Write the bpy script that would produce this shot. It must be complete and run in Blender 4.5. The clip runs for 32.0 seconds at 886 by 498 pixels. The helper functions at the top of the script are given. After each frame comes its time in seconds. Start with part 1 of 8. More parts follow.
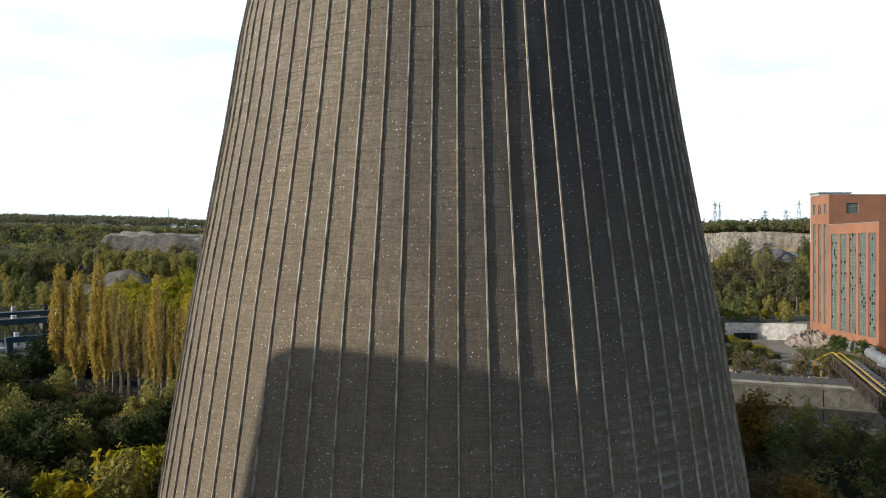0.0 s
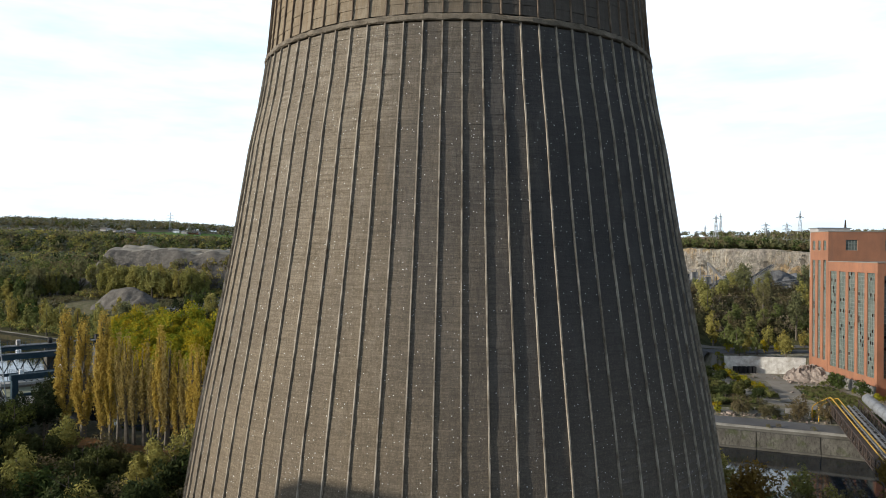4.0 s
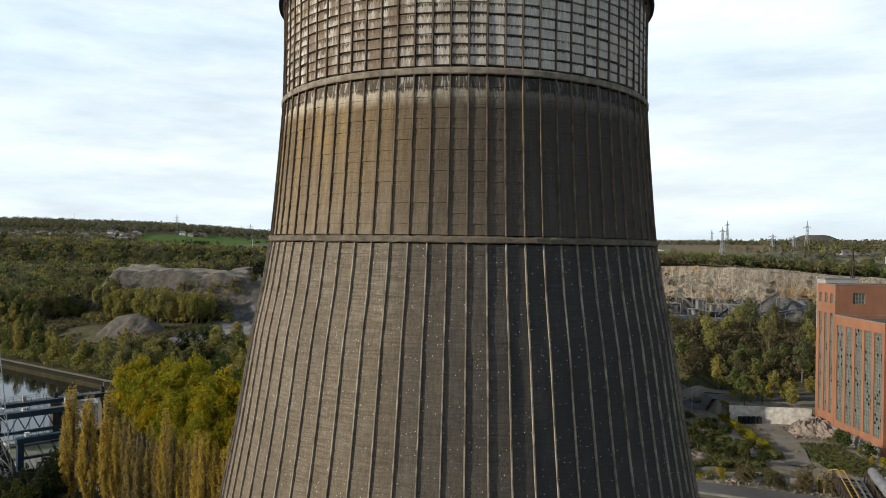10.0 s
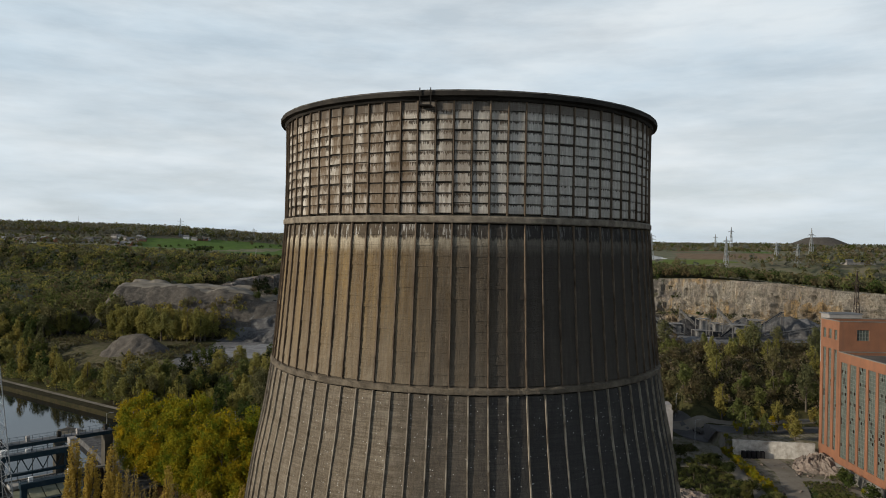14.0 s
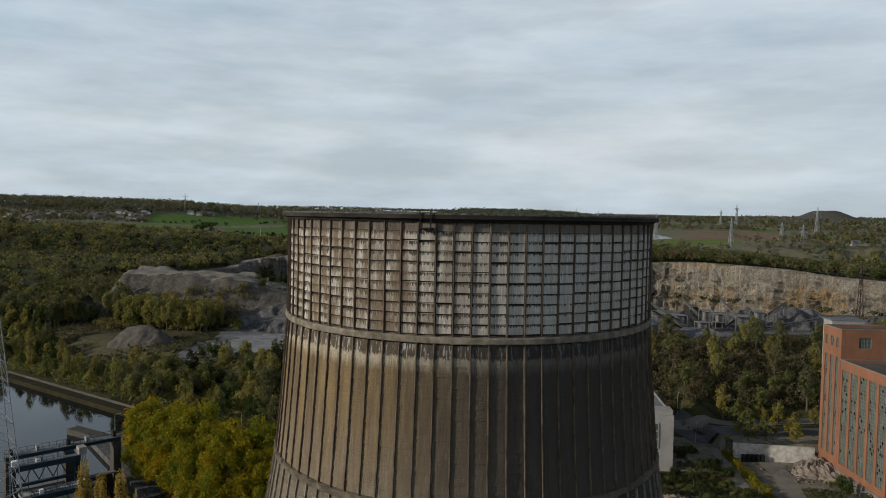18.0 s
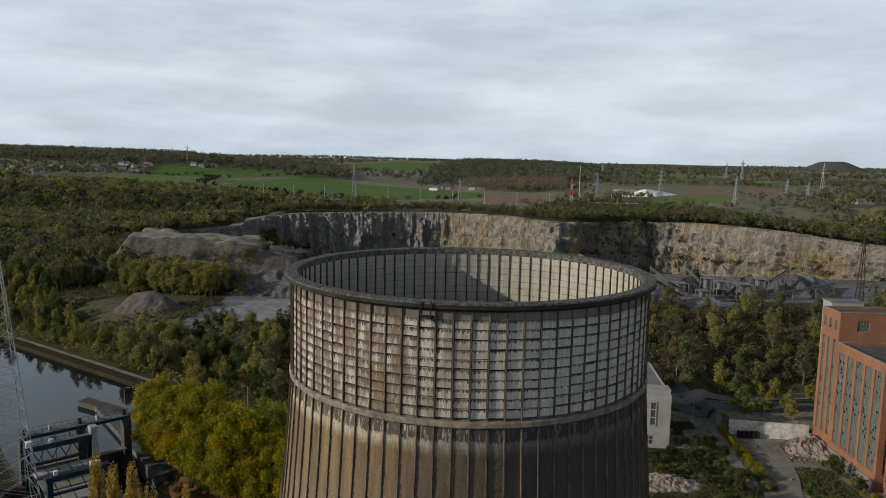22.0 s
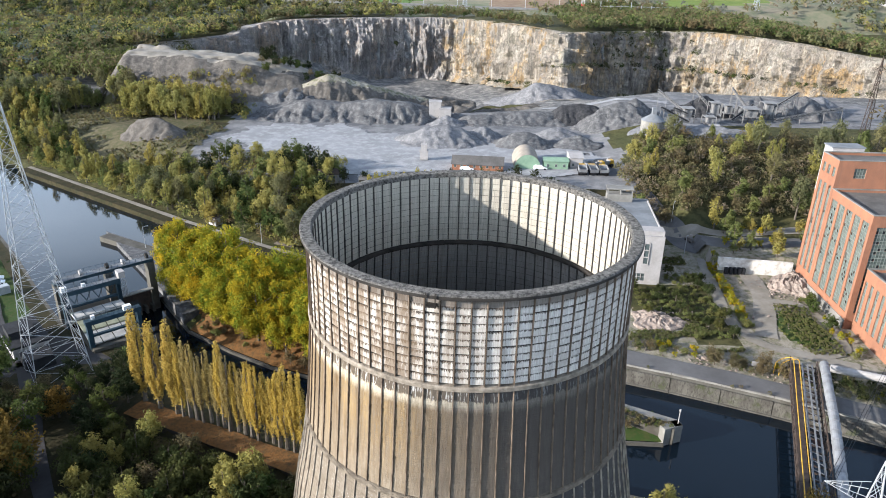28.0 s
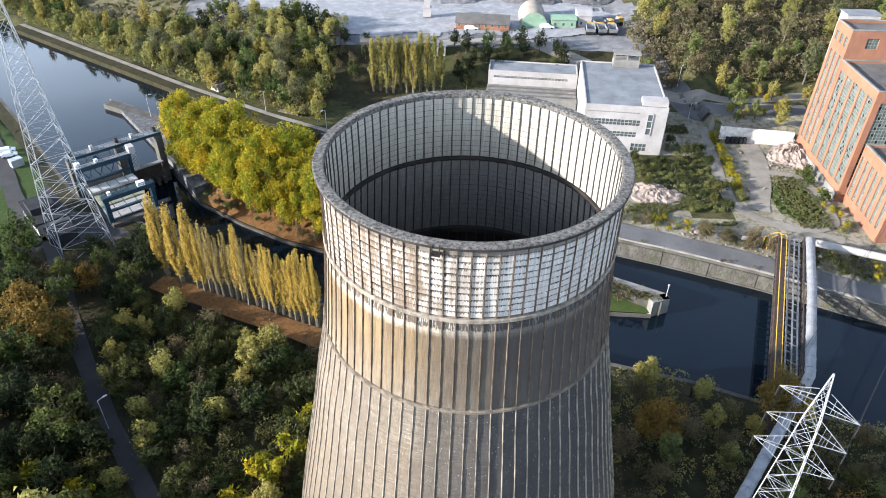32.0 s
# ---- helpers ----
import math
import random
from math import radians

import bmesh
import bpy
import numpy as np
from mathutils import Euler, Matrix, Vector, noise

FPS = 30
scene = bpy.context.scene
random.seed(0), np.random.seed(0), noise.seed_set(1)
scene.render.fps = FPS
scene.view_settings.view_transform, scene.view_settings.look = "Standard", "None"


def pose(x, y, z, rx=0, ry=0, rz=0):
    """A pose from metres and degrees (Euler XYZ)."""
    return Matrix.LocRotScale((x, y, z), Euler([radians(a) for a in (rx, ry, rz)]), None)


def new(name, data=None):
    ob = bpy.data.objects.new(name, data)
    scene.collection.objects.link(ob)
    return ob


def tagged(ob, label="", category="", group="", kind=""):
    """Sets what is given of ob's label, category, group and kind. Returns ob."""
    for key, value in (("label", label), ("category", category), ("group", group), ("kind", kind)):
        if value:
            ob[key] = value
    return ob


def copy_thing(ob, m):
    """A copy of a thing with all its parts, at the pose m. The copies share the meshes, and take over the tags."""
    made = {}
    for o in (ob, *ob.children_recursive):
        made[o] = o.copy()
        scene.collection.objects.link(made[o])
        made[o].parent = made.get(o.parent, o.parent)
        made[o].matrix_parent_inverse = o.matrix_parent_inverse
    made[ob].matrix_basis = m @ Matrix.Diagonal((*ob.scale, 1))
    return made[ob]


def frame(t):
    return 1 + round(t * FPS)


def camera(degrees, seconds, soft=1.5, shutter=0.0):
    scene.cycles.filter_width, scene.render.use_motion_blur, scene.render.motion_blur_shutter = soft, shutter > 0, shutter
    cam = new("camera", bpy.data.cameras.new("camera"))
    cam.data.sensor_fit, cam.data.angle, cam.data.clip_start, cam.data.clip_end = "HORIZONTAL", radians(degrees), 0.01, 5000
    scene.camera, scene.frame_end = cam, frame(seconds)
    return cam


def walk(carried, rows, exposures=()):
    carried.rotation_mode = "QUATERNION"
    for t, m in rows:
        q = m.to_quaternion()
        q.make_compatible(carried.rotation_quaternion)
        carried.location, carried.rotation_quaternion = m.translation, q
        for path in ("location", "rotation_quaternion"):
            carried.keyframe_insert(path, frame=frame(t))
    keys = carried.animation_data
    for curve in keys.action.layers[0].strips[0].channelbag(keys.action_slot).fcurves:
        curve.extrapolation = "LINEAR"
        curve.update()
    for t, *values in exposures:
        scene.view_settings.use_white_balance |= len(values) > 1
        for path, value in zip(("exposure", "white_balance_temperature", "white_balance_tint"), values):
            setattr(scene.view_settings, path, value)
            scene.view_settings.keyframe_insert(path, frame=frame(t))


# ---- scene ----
cam = camera(64.72, 32.0, soft=0.95)
PATH = [
    (0, pose(0.000, 0.000, 25.850, 89.857, 0.032, -0.000)),
    (1.5, pose(-0.030, -0.623, 28.402, 90.016, -0.264, 0.047)),
    (3.5, pose(-0.189, -1.248, 32.655, 90.095, -0.435, 0.048)),
    (5.5, pose(-0.288, -1.350, 37.306, 90.038, -0.621, 0.215)),
    (7.5, pose(-0.281, -1.124, 42.128, 89.935, -0.725, 0.346)),
    (9, pose(-0.247, -1.083, 45.748, 89.835, -0.788, 0.476)),
    (11, pose(-0.259, -1.060, 50.312, 89.805, -0.892, 0.597)),
    (13, pose(-0.280, -0.957, 55.111, 89.756, -0.932, 0.730)),
    (14.5, pose(-0.302, -0.955, 58.792, 89.763, -0.951, 0.851)),
    (16.5, pose(-0.265, -1.000, 63.703, 88.932, -0.983, 1.040)),
    (17, pose(-0.215, -0.996, 64.900, 88.408, -1.007, 1.097)),
    (18, pose(-0.181, -0.941, 67.209, 87.360, -1.013, 1.182)),
    (19, pose(-0.129, -0.888, 69.438, 86.308, -1.103, 1.295)),
    (20, pose(-0.161, -0.877, 71.733, 85.244, -1.244, 1.360)),
    (21, pose(-0.187, -0.832, 74.015, 84.150, -1.201, 1.407)),
    (22, pose(-0.126, -0.818, 76.269, 83.087, -1.203, 1.483)),
    (23, pose(-0.130, -0.937, 78.473, 81.818, -1.195, 1.562)),
    (23.5, pose(-0.183, -0.888, 79.617, 80.938, -1.229, 1.601)),
    (24, pose(-0.238, -0.761, 80.713, 79.798, -1.179, 1.601)),
    (24.5, pose(-0.268, -0.795, 81.873, 78.184, -1.151, 1.616)),
    (25, pose(-0.301, -0.924, 83.094, 76.508, -1.153, 1.651)),
    (25.5, pose(-0.300, -1.004, 84.306, 74.814, -1.154, 1.693)),
    (27.5, pose(-0.294, -1.240, 89.095, 68.168, -1.061, 1.802)),
    (28, pose(-0.308, -1.231, 90.327, 66.531, -1.062, 1.826)),
    (29, pose(-0.346, -1.437, 92.816, 63.257, -0.969, 1.862)),
    (30, pose(-0.376, -1.462, 95.213, 60.042, -0.929, 1.922)),
    (31, pose(-0.433, -1.586, 97.736, 56.822, -0.902, 1.986)),
    (32, pose(-0.453, -1.629, 100.245, 53.597, -0.899, 2.094)),
]
EXPOSURE = [(0, 0.5, 6300, 9), (3, 0.47, 6300, 9), (6, 0.28, 6450, 9), (9, 0.15, 6650, 9), (13, -0.25, 6850, 10), (17, -0.6, 6600, 9), (20, -0.58, 6600, 9), (24, -0.02, 6350, 11), (25.5, 0.52, 6050, 12), (28, 1.48, 5950, 12), (30, 1.54, 5950, 12), (32, 1.83, 5900, 13)]
walk(cam, PATH, EXPOSURE)

# ---- daylight: low autumn sun from the west, thin broken cloud ----
SUN_EL, SUN_AZ = radians(16.5), radians(-108)          # azimuth measured from +y towards +x
sun_way = Vector((math.sin(SUN_AZ) * math.cos(SUN_EL), math.cos(SUN_AZ) * math.cos(SUN_EL), math.sin(SUN_EL)))
world = bpy.data.worlds.new("sky")
scene.world = world
world.use_nodes = True
wt = world.node_tree
wt.nodes.clear()


def wnode(kind, **sets):
    n = wt.nodes.new(kind)
    for k, v in sets.items():
        n.inputs[k].default_value = v
    return n


w_out, w_bg = wnode("ShaderNodeOutputWorld"), wnode("ShaderNodeBackground", Strength=0.087)
w_sky = wnode("ShaderNodeTexSky")
w_sky.sky_type, w_sky.sun_disc = "NISHITA", False
w_sky.sun_elevation, w_sky.sun_rotation = SUN_EL, SUN_AZ
w_sky.air_density, w_sky.dust_density, w_sky.ozone_density = 1.0, 2.0, 2.0
w_co = wnode("ShaderNodeTexCoord")
w_map = wnode("ShaderNodeMapping")
w_map.inputs["Scale"].default_value = (1.4, 1.4, 7.0)
w_map.inputs["Rotation"].default_value = (0.06, -0.05, 0.4)
w_no = wnode("ShaderNodeTexNoise", Scale=2.9, Detail=7.0, Roughness=0.58)
w_ramp = wnode("ShaderNodeValToRGB")
w_ramp.color_ramp.elements[0].position, w_ramp.color_ramp.elements[1].position = 0.36, 0.62
w_ramp.color_ramp.elements[0].color, w_ramp.color_ramp.elements[1].color = (0.74, 0.74, 0.74, 1), (0.98, 0.98, 0.98, 1)
w_no2 = wnode("ShaderNodeTexNoise", Scale=1.3, Detail=6.0, Roughness=0.6)
w_ramp2 = wnode("ShaderNodeValToRGB")
w_ramp2.color_ramp.elements[0].position, w_ramp2.color_ramp.elements[1].position = 0.35, 0.7
w_ramp2.color_ramp.elements[0].color, w_ramp2.color_ramp.elements[1].color = (8.7, 10.6, 12.4, 1), (11.6, 12.7, 13.7, 1)
w_mix = wnode("ShaderNodeMix")
w_mix.data_type = "RGBA"
wt.links.new(w_co.outputs["Generated"], w_map.inputs["Vector"])
wt.links.new(w_map.outputs[0], w_no.inputs["Vector"])
wt.links.new(w_map.outputs[0], w_no2.inputs["Vector"])
wt.links.new(w_no.outputs[0], w_ramp.inputs[0])
wt.links.new(w_no2.outputs[0], w_ramp2.inputs[0])
w_sep = wnode("ShaderNodeSeparateXYZ")
w_thin = wnode("ShaderNodeMapRange")          # the cloud sheet thins towards the zenith
for k_, v_ in (("From Min", 0.32), ("From Max", 0.52), ("To Min", 1.0), ("To Max", 0.12)):
    w_thin.inputs[k_].default_value = v_
w_fac = wnode("ShaderNodeMath")
w_fac.operation = "MULTIPLY"
wt.links.new(w_co.outputs["Generated"], w_sep.inputs[0])
wt.links.new(w_sep.outputs[2], w_thin.inputs["Value"])
wt.links.new(w_ramp.outputs[0], w_fac.inputs[0])
wt.links.new(w_thin.outputs[0], w_fac.inputs[1])
wt.links.new(w_fac.outputs[0], w_mix.inputs["Factor"])
wt.links.new(w_sky.outputs[0], w_mix.inputs["A"])
w_nrm = wnode("ShaderNodeVectorMath")
w_nrm.operation = "DOT_PRODUCT"
w_nrm.inputs[1].default_value = sun_way
w_pos = wnode("ShaderNodeMapRange")
w_pos.inputs["From Min"].default_value, w_pos.inputs["From Max"].default_value = 0.25, 1.0
w_pos.inputs["To Min"].default_value, w_pos.inputs["To Max"].default_value = 1.0, 1.5
w_glow = wnode("ShaderNodeVectorMath")
w_glow.operation = "SCALE"
wt.links.new(w_co.outputs["Generated"], w_nrm.inputs[0])
wt.links.new(w_nrm.outputs["Value"], w_pos.inputs["Value"])
wt.links.new(w_ramp2.outputs[0], w_glow.inputs[0])
wt.links.new(w_pos.outputs[0], w_glow.inputs["Scale"])
wt.links.new(w_glow.outputs[0], w_mix.inputs["B"])
wt.links.new(w_mix.outputs["Result"], w_bg.inputs["Color"])
wt.links.new(w_bg.outputs[0], w_out.inputs[0])

sun = new("sun", bpy.data.lights.new("sun", "SUN"))
sun.data.energy, sun.data.angle, sun.data.color = 5.0, radians(1.0), (1.0, 0.91, 0.77)
sun.rotation_mode = "QUATERNION"
sun.rotation_quaternion = sun_way.to_track_quat("Z", "Y")

# ---- materials ----


class Mat:
    """A node material with short links."""

    def __init__(self, name, rough=0.9, metal=0.0, spec=0.12):
        self.m = bpy.data.materials.new(name)
        self.m.use_nodes = True
        self.t = self.m.node_tree
        self.b = self.t.nodes["Principled BSDF"]
        self.b.inputs["Roughness"].default_value = rough
        self.b.inputs["Metallic"].default_value = metal
        self.b.inputs["Specular IOR Level"].default_value = spec

    def n(self, kind, **sets):
        nd = self.t.nodes.new(kind)
        for k, v in sets.items():
            nd.inputs[k].default_value = v
        return nd

    def l(self, a, b):
        self.t.links.new(a, b)

    def pos(self, scale=(1, 1, 1), obj=False):
        """World position (or object coordinates), scaled."""
        src = self.n("ShaderNodeTexCoord").outputs["Object"] if obj else self.n("ShaderNodeNewGeometry").outputs["Position"]
        mp = self.n("ShaderNodeMapping", Scale=scale)
        self.l(src, mp.inputs["Vector"])
        return mp.outputs[0]

    def noise(self, vec, scale=1.0, detail=4.0, rough=0.6, lo=0.35, hi=0.65):
        nz = self.n("ShaderNodeTexNoise", Scale=scale, Detail=detail, Roughness=rough)
        self.l(vec, nz.inputs["Vector"])
        r = self.n("ShaderNodeMapRange")
        r.inputs["From Min"].default_value, r.inputs["From Max"].default_value = lo, hi
        self.l(nz.outputs[0], r.inputs["Value"])
        return r.outputs[0]

    def rng(self, val, a, b, c=0.0, d=1.0):
        r = self.n("ShaderNodeMapRange")
        for k, v in zip(("From Min", "From Max", "To Min", "To Max"), (a, b, c, d)):
            r.inputs[k].default_value = v
        self.l(val, r.inputs["Value"])
        return r.outputs[0]

    def mul(self, a, b):
        m = self.n("ShaderNodeMath")
        m.operation = "MULTIPLY"
        self.l(a, m.inputs[0])
        if isinstance(b, (int, float)):
            m.inputs[1].default_value = b
        else:
            self.l(b, m.inputs[1])
        return m.outputs[0]

    def mix(self, fac, a, b, blend="MIX"):
        m = self.n("ShaderNodeMix")
        m.data_type, m.blend_type = "RGBA", blend
        for sock, v in (("Factor", fac), ("A", a), ("B", b)):
            if isinstance(v, (int, float)):
                m.inputs[sock].default_value = v
            elif isinstance(v, tuple):
                m.inputs[sock].default_value = (*v, 1.0)
            else:
                self.l(v, m.inputs[sock])
        return m.outputs["Result"]

    def island(self):
        return self.n("ShaderNodeNewGeometry").outputs["Random Per Island"]

    def rand(self):
        return self.n("ShaderNodeObjectInfo").outputs["Random"]

    def done(self, col, bump=None, strength=0.4, dist=0.05):
        if isinstance(col, tuple):
            self.b.inputs["Base Color"].default_value = (*col, 1.0)
        else:
            self.l(col, self.b.inputs["Base Color"])
        if bump is not None:
            bp = self.n("ShaderNodeBump", Strength=strength, Distance=dist)
            self.l(bump, bp.inputs["Height"])
            self.l(bp.outputs[0], self.b.inputs["Normal"])
        return self.m


def plain(name, a, b, scale=0.5, rough=0.85, metal=0.0, bump=0.3, dist=0.03, obj=False):
    """Two tones mixed at two scales, with a fine relief."""
    q = Mat(name, rough, metal)
    p = q.pos(obj=obj)
    c = q.mix(q.noise(p, scale, 5), a, b)
    f = q.noise(p, scale * 9, 4, 0.7, 0.3, 0.7)
    c = q.mix(q.mul(f, 0.35), c, tuple(0.55 * v for v in a))
    return q.done(c, f, bump, dist)


def leafy(name, a, b, c, d=None):
    """Foliage: a tone for each leaf clump, and a shift for each tree."""
    q = Mat(name, 0.8, 0.0, 0.05)
    col = q.mix(q.island(), a, b)
    col = q.mix(q.rng(q.rand(), 0.2, 1.0, 0.0, 0.75), col, c)
    if d:
        col = q.mix(q.noise(q.pos(obj=True), 0.35, 2), col, d)
    q.l(col, q.b.inputs["Base Color"])
    tr = q.n("ShaderNodeBsdfTranslucent")
    q.l(col, tr.inputs["Color"])
    mx = q.n("ShaderNodeMixShader", Fac=0.4)
    q.l(q.b.outputs[0], mx.inputs[1])
    q.l(tr.outputs[0], mx.inputs[2])
    q.l(mx.outputs[0], q.t.nodes["Material Output"].inputs["Surface"])
    return q.m


def tower_concrete(name, base, dark, stain, speck=0.0, drips=None, ochre=None, bleach=None, blackened=0.0):
    """Weathered shell concrete: panel tones, soot with painted shade to the east, runs; drips hang from each course,
    ochre spreads below the upper ring.
    """
    q = Mat(name, 0.92, 0.0, 0.08)
    p = q.pos()
    xyz = q.n("ShaderNodeSeparateXYZ")
    q.l(p, xyz.inputs[0])
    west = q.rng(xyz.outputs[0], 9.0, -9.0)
    runs = q.noise(q.pos((3.2, 3.2, 0.22)), 1.0, 5, 0.65, 0.42, 0.62)
    fine = q.noise(q.pos((9, 9, 1.2)), 1.0, 4, 0.7, 0.35, 0.7)
    big = q.noise(q.pos((1, 1, 0.45)), 0.16, 3, 0.5, 0.38, 0.62)
    col = q.mix(q.rng(q.island(), 0, 1, 0.0, 0.6), base, tuple(0.74 * v for v in base))
    col = q.mix(q.mul(q.rand(), 0.45), col, tuple(0.6 * v for v in base))
    col = q.mix(q.mul(big, 0.75), col, dark)
    col = q.mix(q.mul(runs, stain[3]), col, stain[:3])
    if bleach:
        hi = q.mul(q.rng(xyz.outputs[2], 24.0, 46.0), q.noise(q.pos((0.5, 0.5, 0.06)), 1.0, 4, 0.6, 0.25, 0.6))
        col = q.mix(q.mul(hi, 0.8), col, bleach)
    if ochre:
        wide = q.noise(q.pos((2.6, 2.6, 0.09)), 1.0, 5, 0.75, 0.36, 0.6)
        lift = q.n("ShaderNodeMath")
        lift.operation = "ADD"
        q.l(xyz.outputs[2], lift.inputs[0])
        q.l(q.mul(q.noise(q.pos((1.1, 1.1, 0.05)), 1.0, 4, 0.7, 0.25, 0.75), 3.6), lift.inputs[1])
        zr = q.rng(lift.outputs[0], 50.2, 55.8)
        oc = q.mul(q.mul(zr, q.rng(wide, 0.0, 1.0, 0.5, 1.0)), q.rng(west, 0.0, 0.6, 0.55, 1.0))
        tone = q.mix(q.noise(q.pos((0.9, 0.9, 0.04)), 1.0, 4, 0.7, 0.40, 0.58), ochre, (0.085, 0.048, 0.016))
        # the runs turn a darker brown towards the east
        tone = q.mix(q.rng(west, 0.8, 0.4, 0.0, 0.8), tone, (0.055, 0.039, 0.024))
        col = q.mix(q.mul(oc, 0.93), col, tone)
        edge = q.n("ShaderNodeMath")
        edge.operation = "ADD"
        q.l(xyz.outputs[2], edge.inputs[0])
        q.l(q.mul(q.noise(q.pos((4, 4, 0.3)), 1.0, 3, 0.7, 0.2, 0.8), 0.6), edge.inputs[1])
        pale = q.mul(q.rng(edge.outputs[0], 57.4, 58.1), q.rng(edge.outputs[0], 58.5, 58.3))
        col = q.mix(q.mul(pale, 0.75), col, (0.52, 0.47, 0.37))
        col = q.mix(q.rng(edge.outputs[0], 58.35, 58.45, 0.0, 0.88), col, (0.055, 0.045, 0.038))
        col = q.mix(q.mul(q.rng(edge.outputs[0], 58.3, 58.5), q.noise(q.pos((6, 6, 0.5)), 1.0, 3, 0.6, 0.56, 0.62)), col, (0.45, 0.44, 0.42))
    thin = q.noise(q.pos((7.0, 7.0, 0.16)), 1.0, 4, 0.75, 0.5, 0.64)
    col = q.mix(q.mul(thin, 0.65), col, tuple(0.4 * v for v in base))
    chalk = q.noise(q.pos((5.0, 5.0, 0.3)), 1.0, 4, 0.75, 0.6, 0.72)
    col = q.mix(q.mul(chalk, 0.3), col, tuple(min(0.62, 1.6 * v) for v in base))
    col = q.mix(q.mul(fine, 0.4), col, tuple(0.5 * v for v in base))
    board = q.noise(q.pos((0.5, 0.5, 8.0)), 1.0, 4, 0.75, 0.40, 0.62)
    col = q.mix(q.mul(board, 0.75 if speck else 0.3), col, tuple(0.42 * v for v in base))
    if speck:
        grit = q.noise(q.pos((7, 7, 11)), 1.0, 3, 0.8, 0.5, 0.7)
        col = q.mix(q.mul(grit, 0.32), col, tuple(1.9 * v for v in base))
    if blackened:          # soot stain plus painted shade up the eastern flank, ragged along its edge
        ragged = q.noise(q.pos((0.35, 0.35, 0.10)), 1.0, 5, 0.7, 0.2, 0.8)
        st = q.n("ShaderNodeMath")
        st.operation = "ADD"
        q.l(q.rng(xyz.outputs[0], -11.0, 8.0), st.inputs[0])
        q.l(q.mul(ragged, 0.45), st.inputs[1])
        col = q.mix(q.mul(q.rng(st.outputs[0], 0.5, 1.05, 0.0, blackened), q.rng(xyz.outputs[2], 12.0, 34.0, 0.25, 1.0)), col, (0.030, 0.031, 0.034))
    if drips:
        z0, hh = drips
        fr = q.n("ShaderNodeMath")
        fr.operation = "SUBTRACT"
        q.l(xyz.outputs[2], fr.inputs[0])
        fr.inputs[1].default_value = z0
        f2 = q.n("ShaderNodeMath")
        f2.operation = "DIVIDE"
        q.l(fr.outputs[0], f2.inputs[0])
        f2.inputs[1].default_value = hh
        f3 = q.n("ShaderNodeMath")
        f3.operation = "FRACT"
        q.l(f2.outputs[0], f3.inputs[0])
        ln = q.noise(q.pos((8.0, 8.0, 0.3)), 1.0, 4, 0.75, 0.34, 0.68)
        ad = q.n("ShaderNodeMath")
        ad.operation = "ADD"
        q.l(f3.outputs[0], ad.inputs[0])
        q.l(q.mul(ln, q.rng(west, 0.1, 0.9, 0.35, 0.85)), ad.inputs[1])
        col = q.mix(q.rng(ad.outputs[0], 1.05, 1.09, 0.0, 0.94), col, (0.045, 0.036, 0.03))
        wl = q.noise(q.pos((11.0, 11.0, 0.8)), 1.0, 3, 0.7, 0.55, 0.6)
        col = q.mix(q.mul(wl, 0.35), col, (0.78, 0.76, 0.71))
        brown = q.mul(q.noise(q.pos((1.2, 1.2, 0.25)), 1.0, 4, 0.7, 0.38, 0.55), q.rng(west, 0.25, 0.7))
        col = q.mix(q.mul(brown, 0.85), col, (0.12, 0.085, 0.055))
        col = q.mix(q.rng(xyz.outputs[2], 66.0, 66.35, 0.0, 0.75), col, (0.085, 0.07, 0.058))
    if speck:
        lf = q.n("ShaderNodeMath")
        lf.operation = "FRACT"
        q.l(q.mul(xyz.outputs[2], 72 / 48.2), lf.inputs[0])
        lime = q.mul(q.rng(lf.outputs[0], 0.5, 0.15), q.noise(q.pos((0.9, 0.9, 0.5)), 1.0, 4, 0.7, 0.46, 0.62))
        lime = q.mul(lime, q.mul(q.rng(xyz.outputs[2], 24.0, 11.0), q.rng(xyz.outputs[0], 2.0, 12.0)))
        col = q.mix(q.mul(lime, 0.4), col, (0.26, 0.27, 0.28))
        vo = q.n("ShaderNodeTexVoronoi", Scale=3.5)
        q.l(p, vo.inputs["Vector"])
        sp = q.rng(vo.outputs["Distance"], 0.07, 0.13, 1.0, 0.0)
        sp = q.mul(sp, q.noise(p, 1.1, 4, 0.75, 0.41, 0.50))
        col = q.mix(q.mul(sp, speck), col, (0.68, 0.68, 0.66))
        vp = q.n("ShaderNodeTexVoronoi", Scale=0.45)
        q.l(q.pos((2.2, 2.2, 1.5)), vp.inputs["Vector"])
        pa = q.mul(q.rng(vp.outputs["Distance"], 0.35, 0.6, 1.0, 0.0), q.noise(q.pos((0.6, 0.6, 0.12)), 1.0, 3, 0.6, 0.5, 0.66))
        col = q.mix(q.mul(pa, 0.03), col, (0.42, 0.40, 0.37))
    return q.done(col, q.mix(0.5, fine, board), 0.6, 0.05)


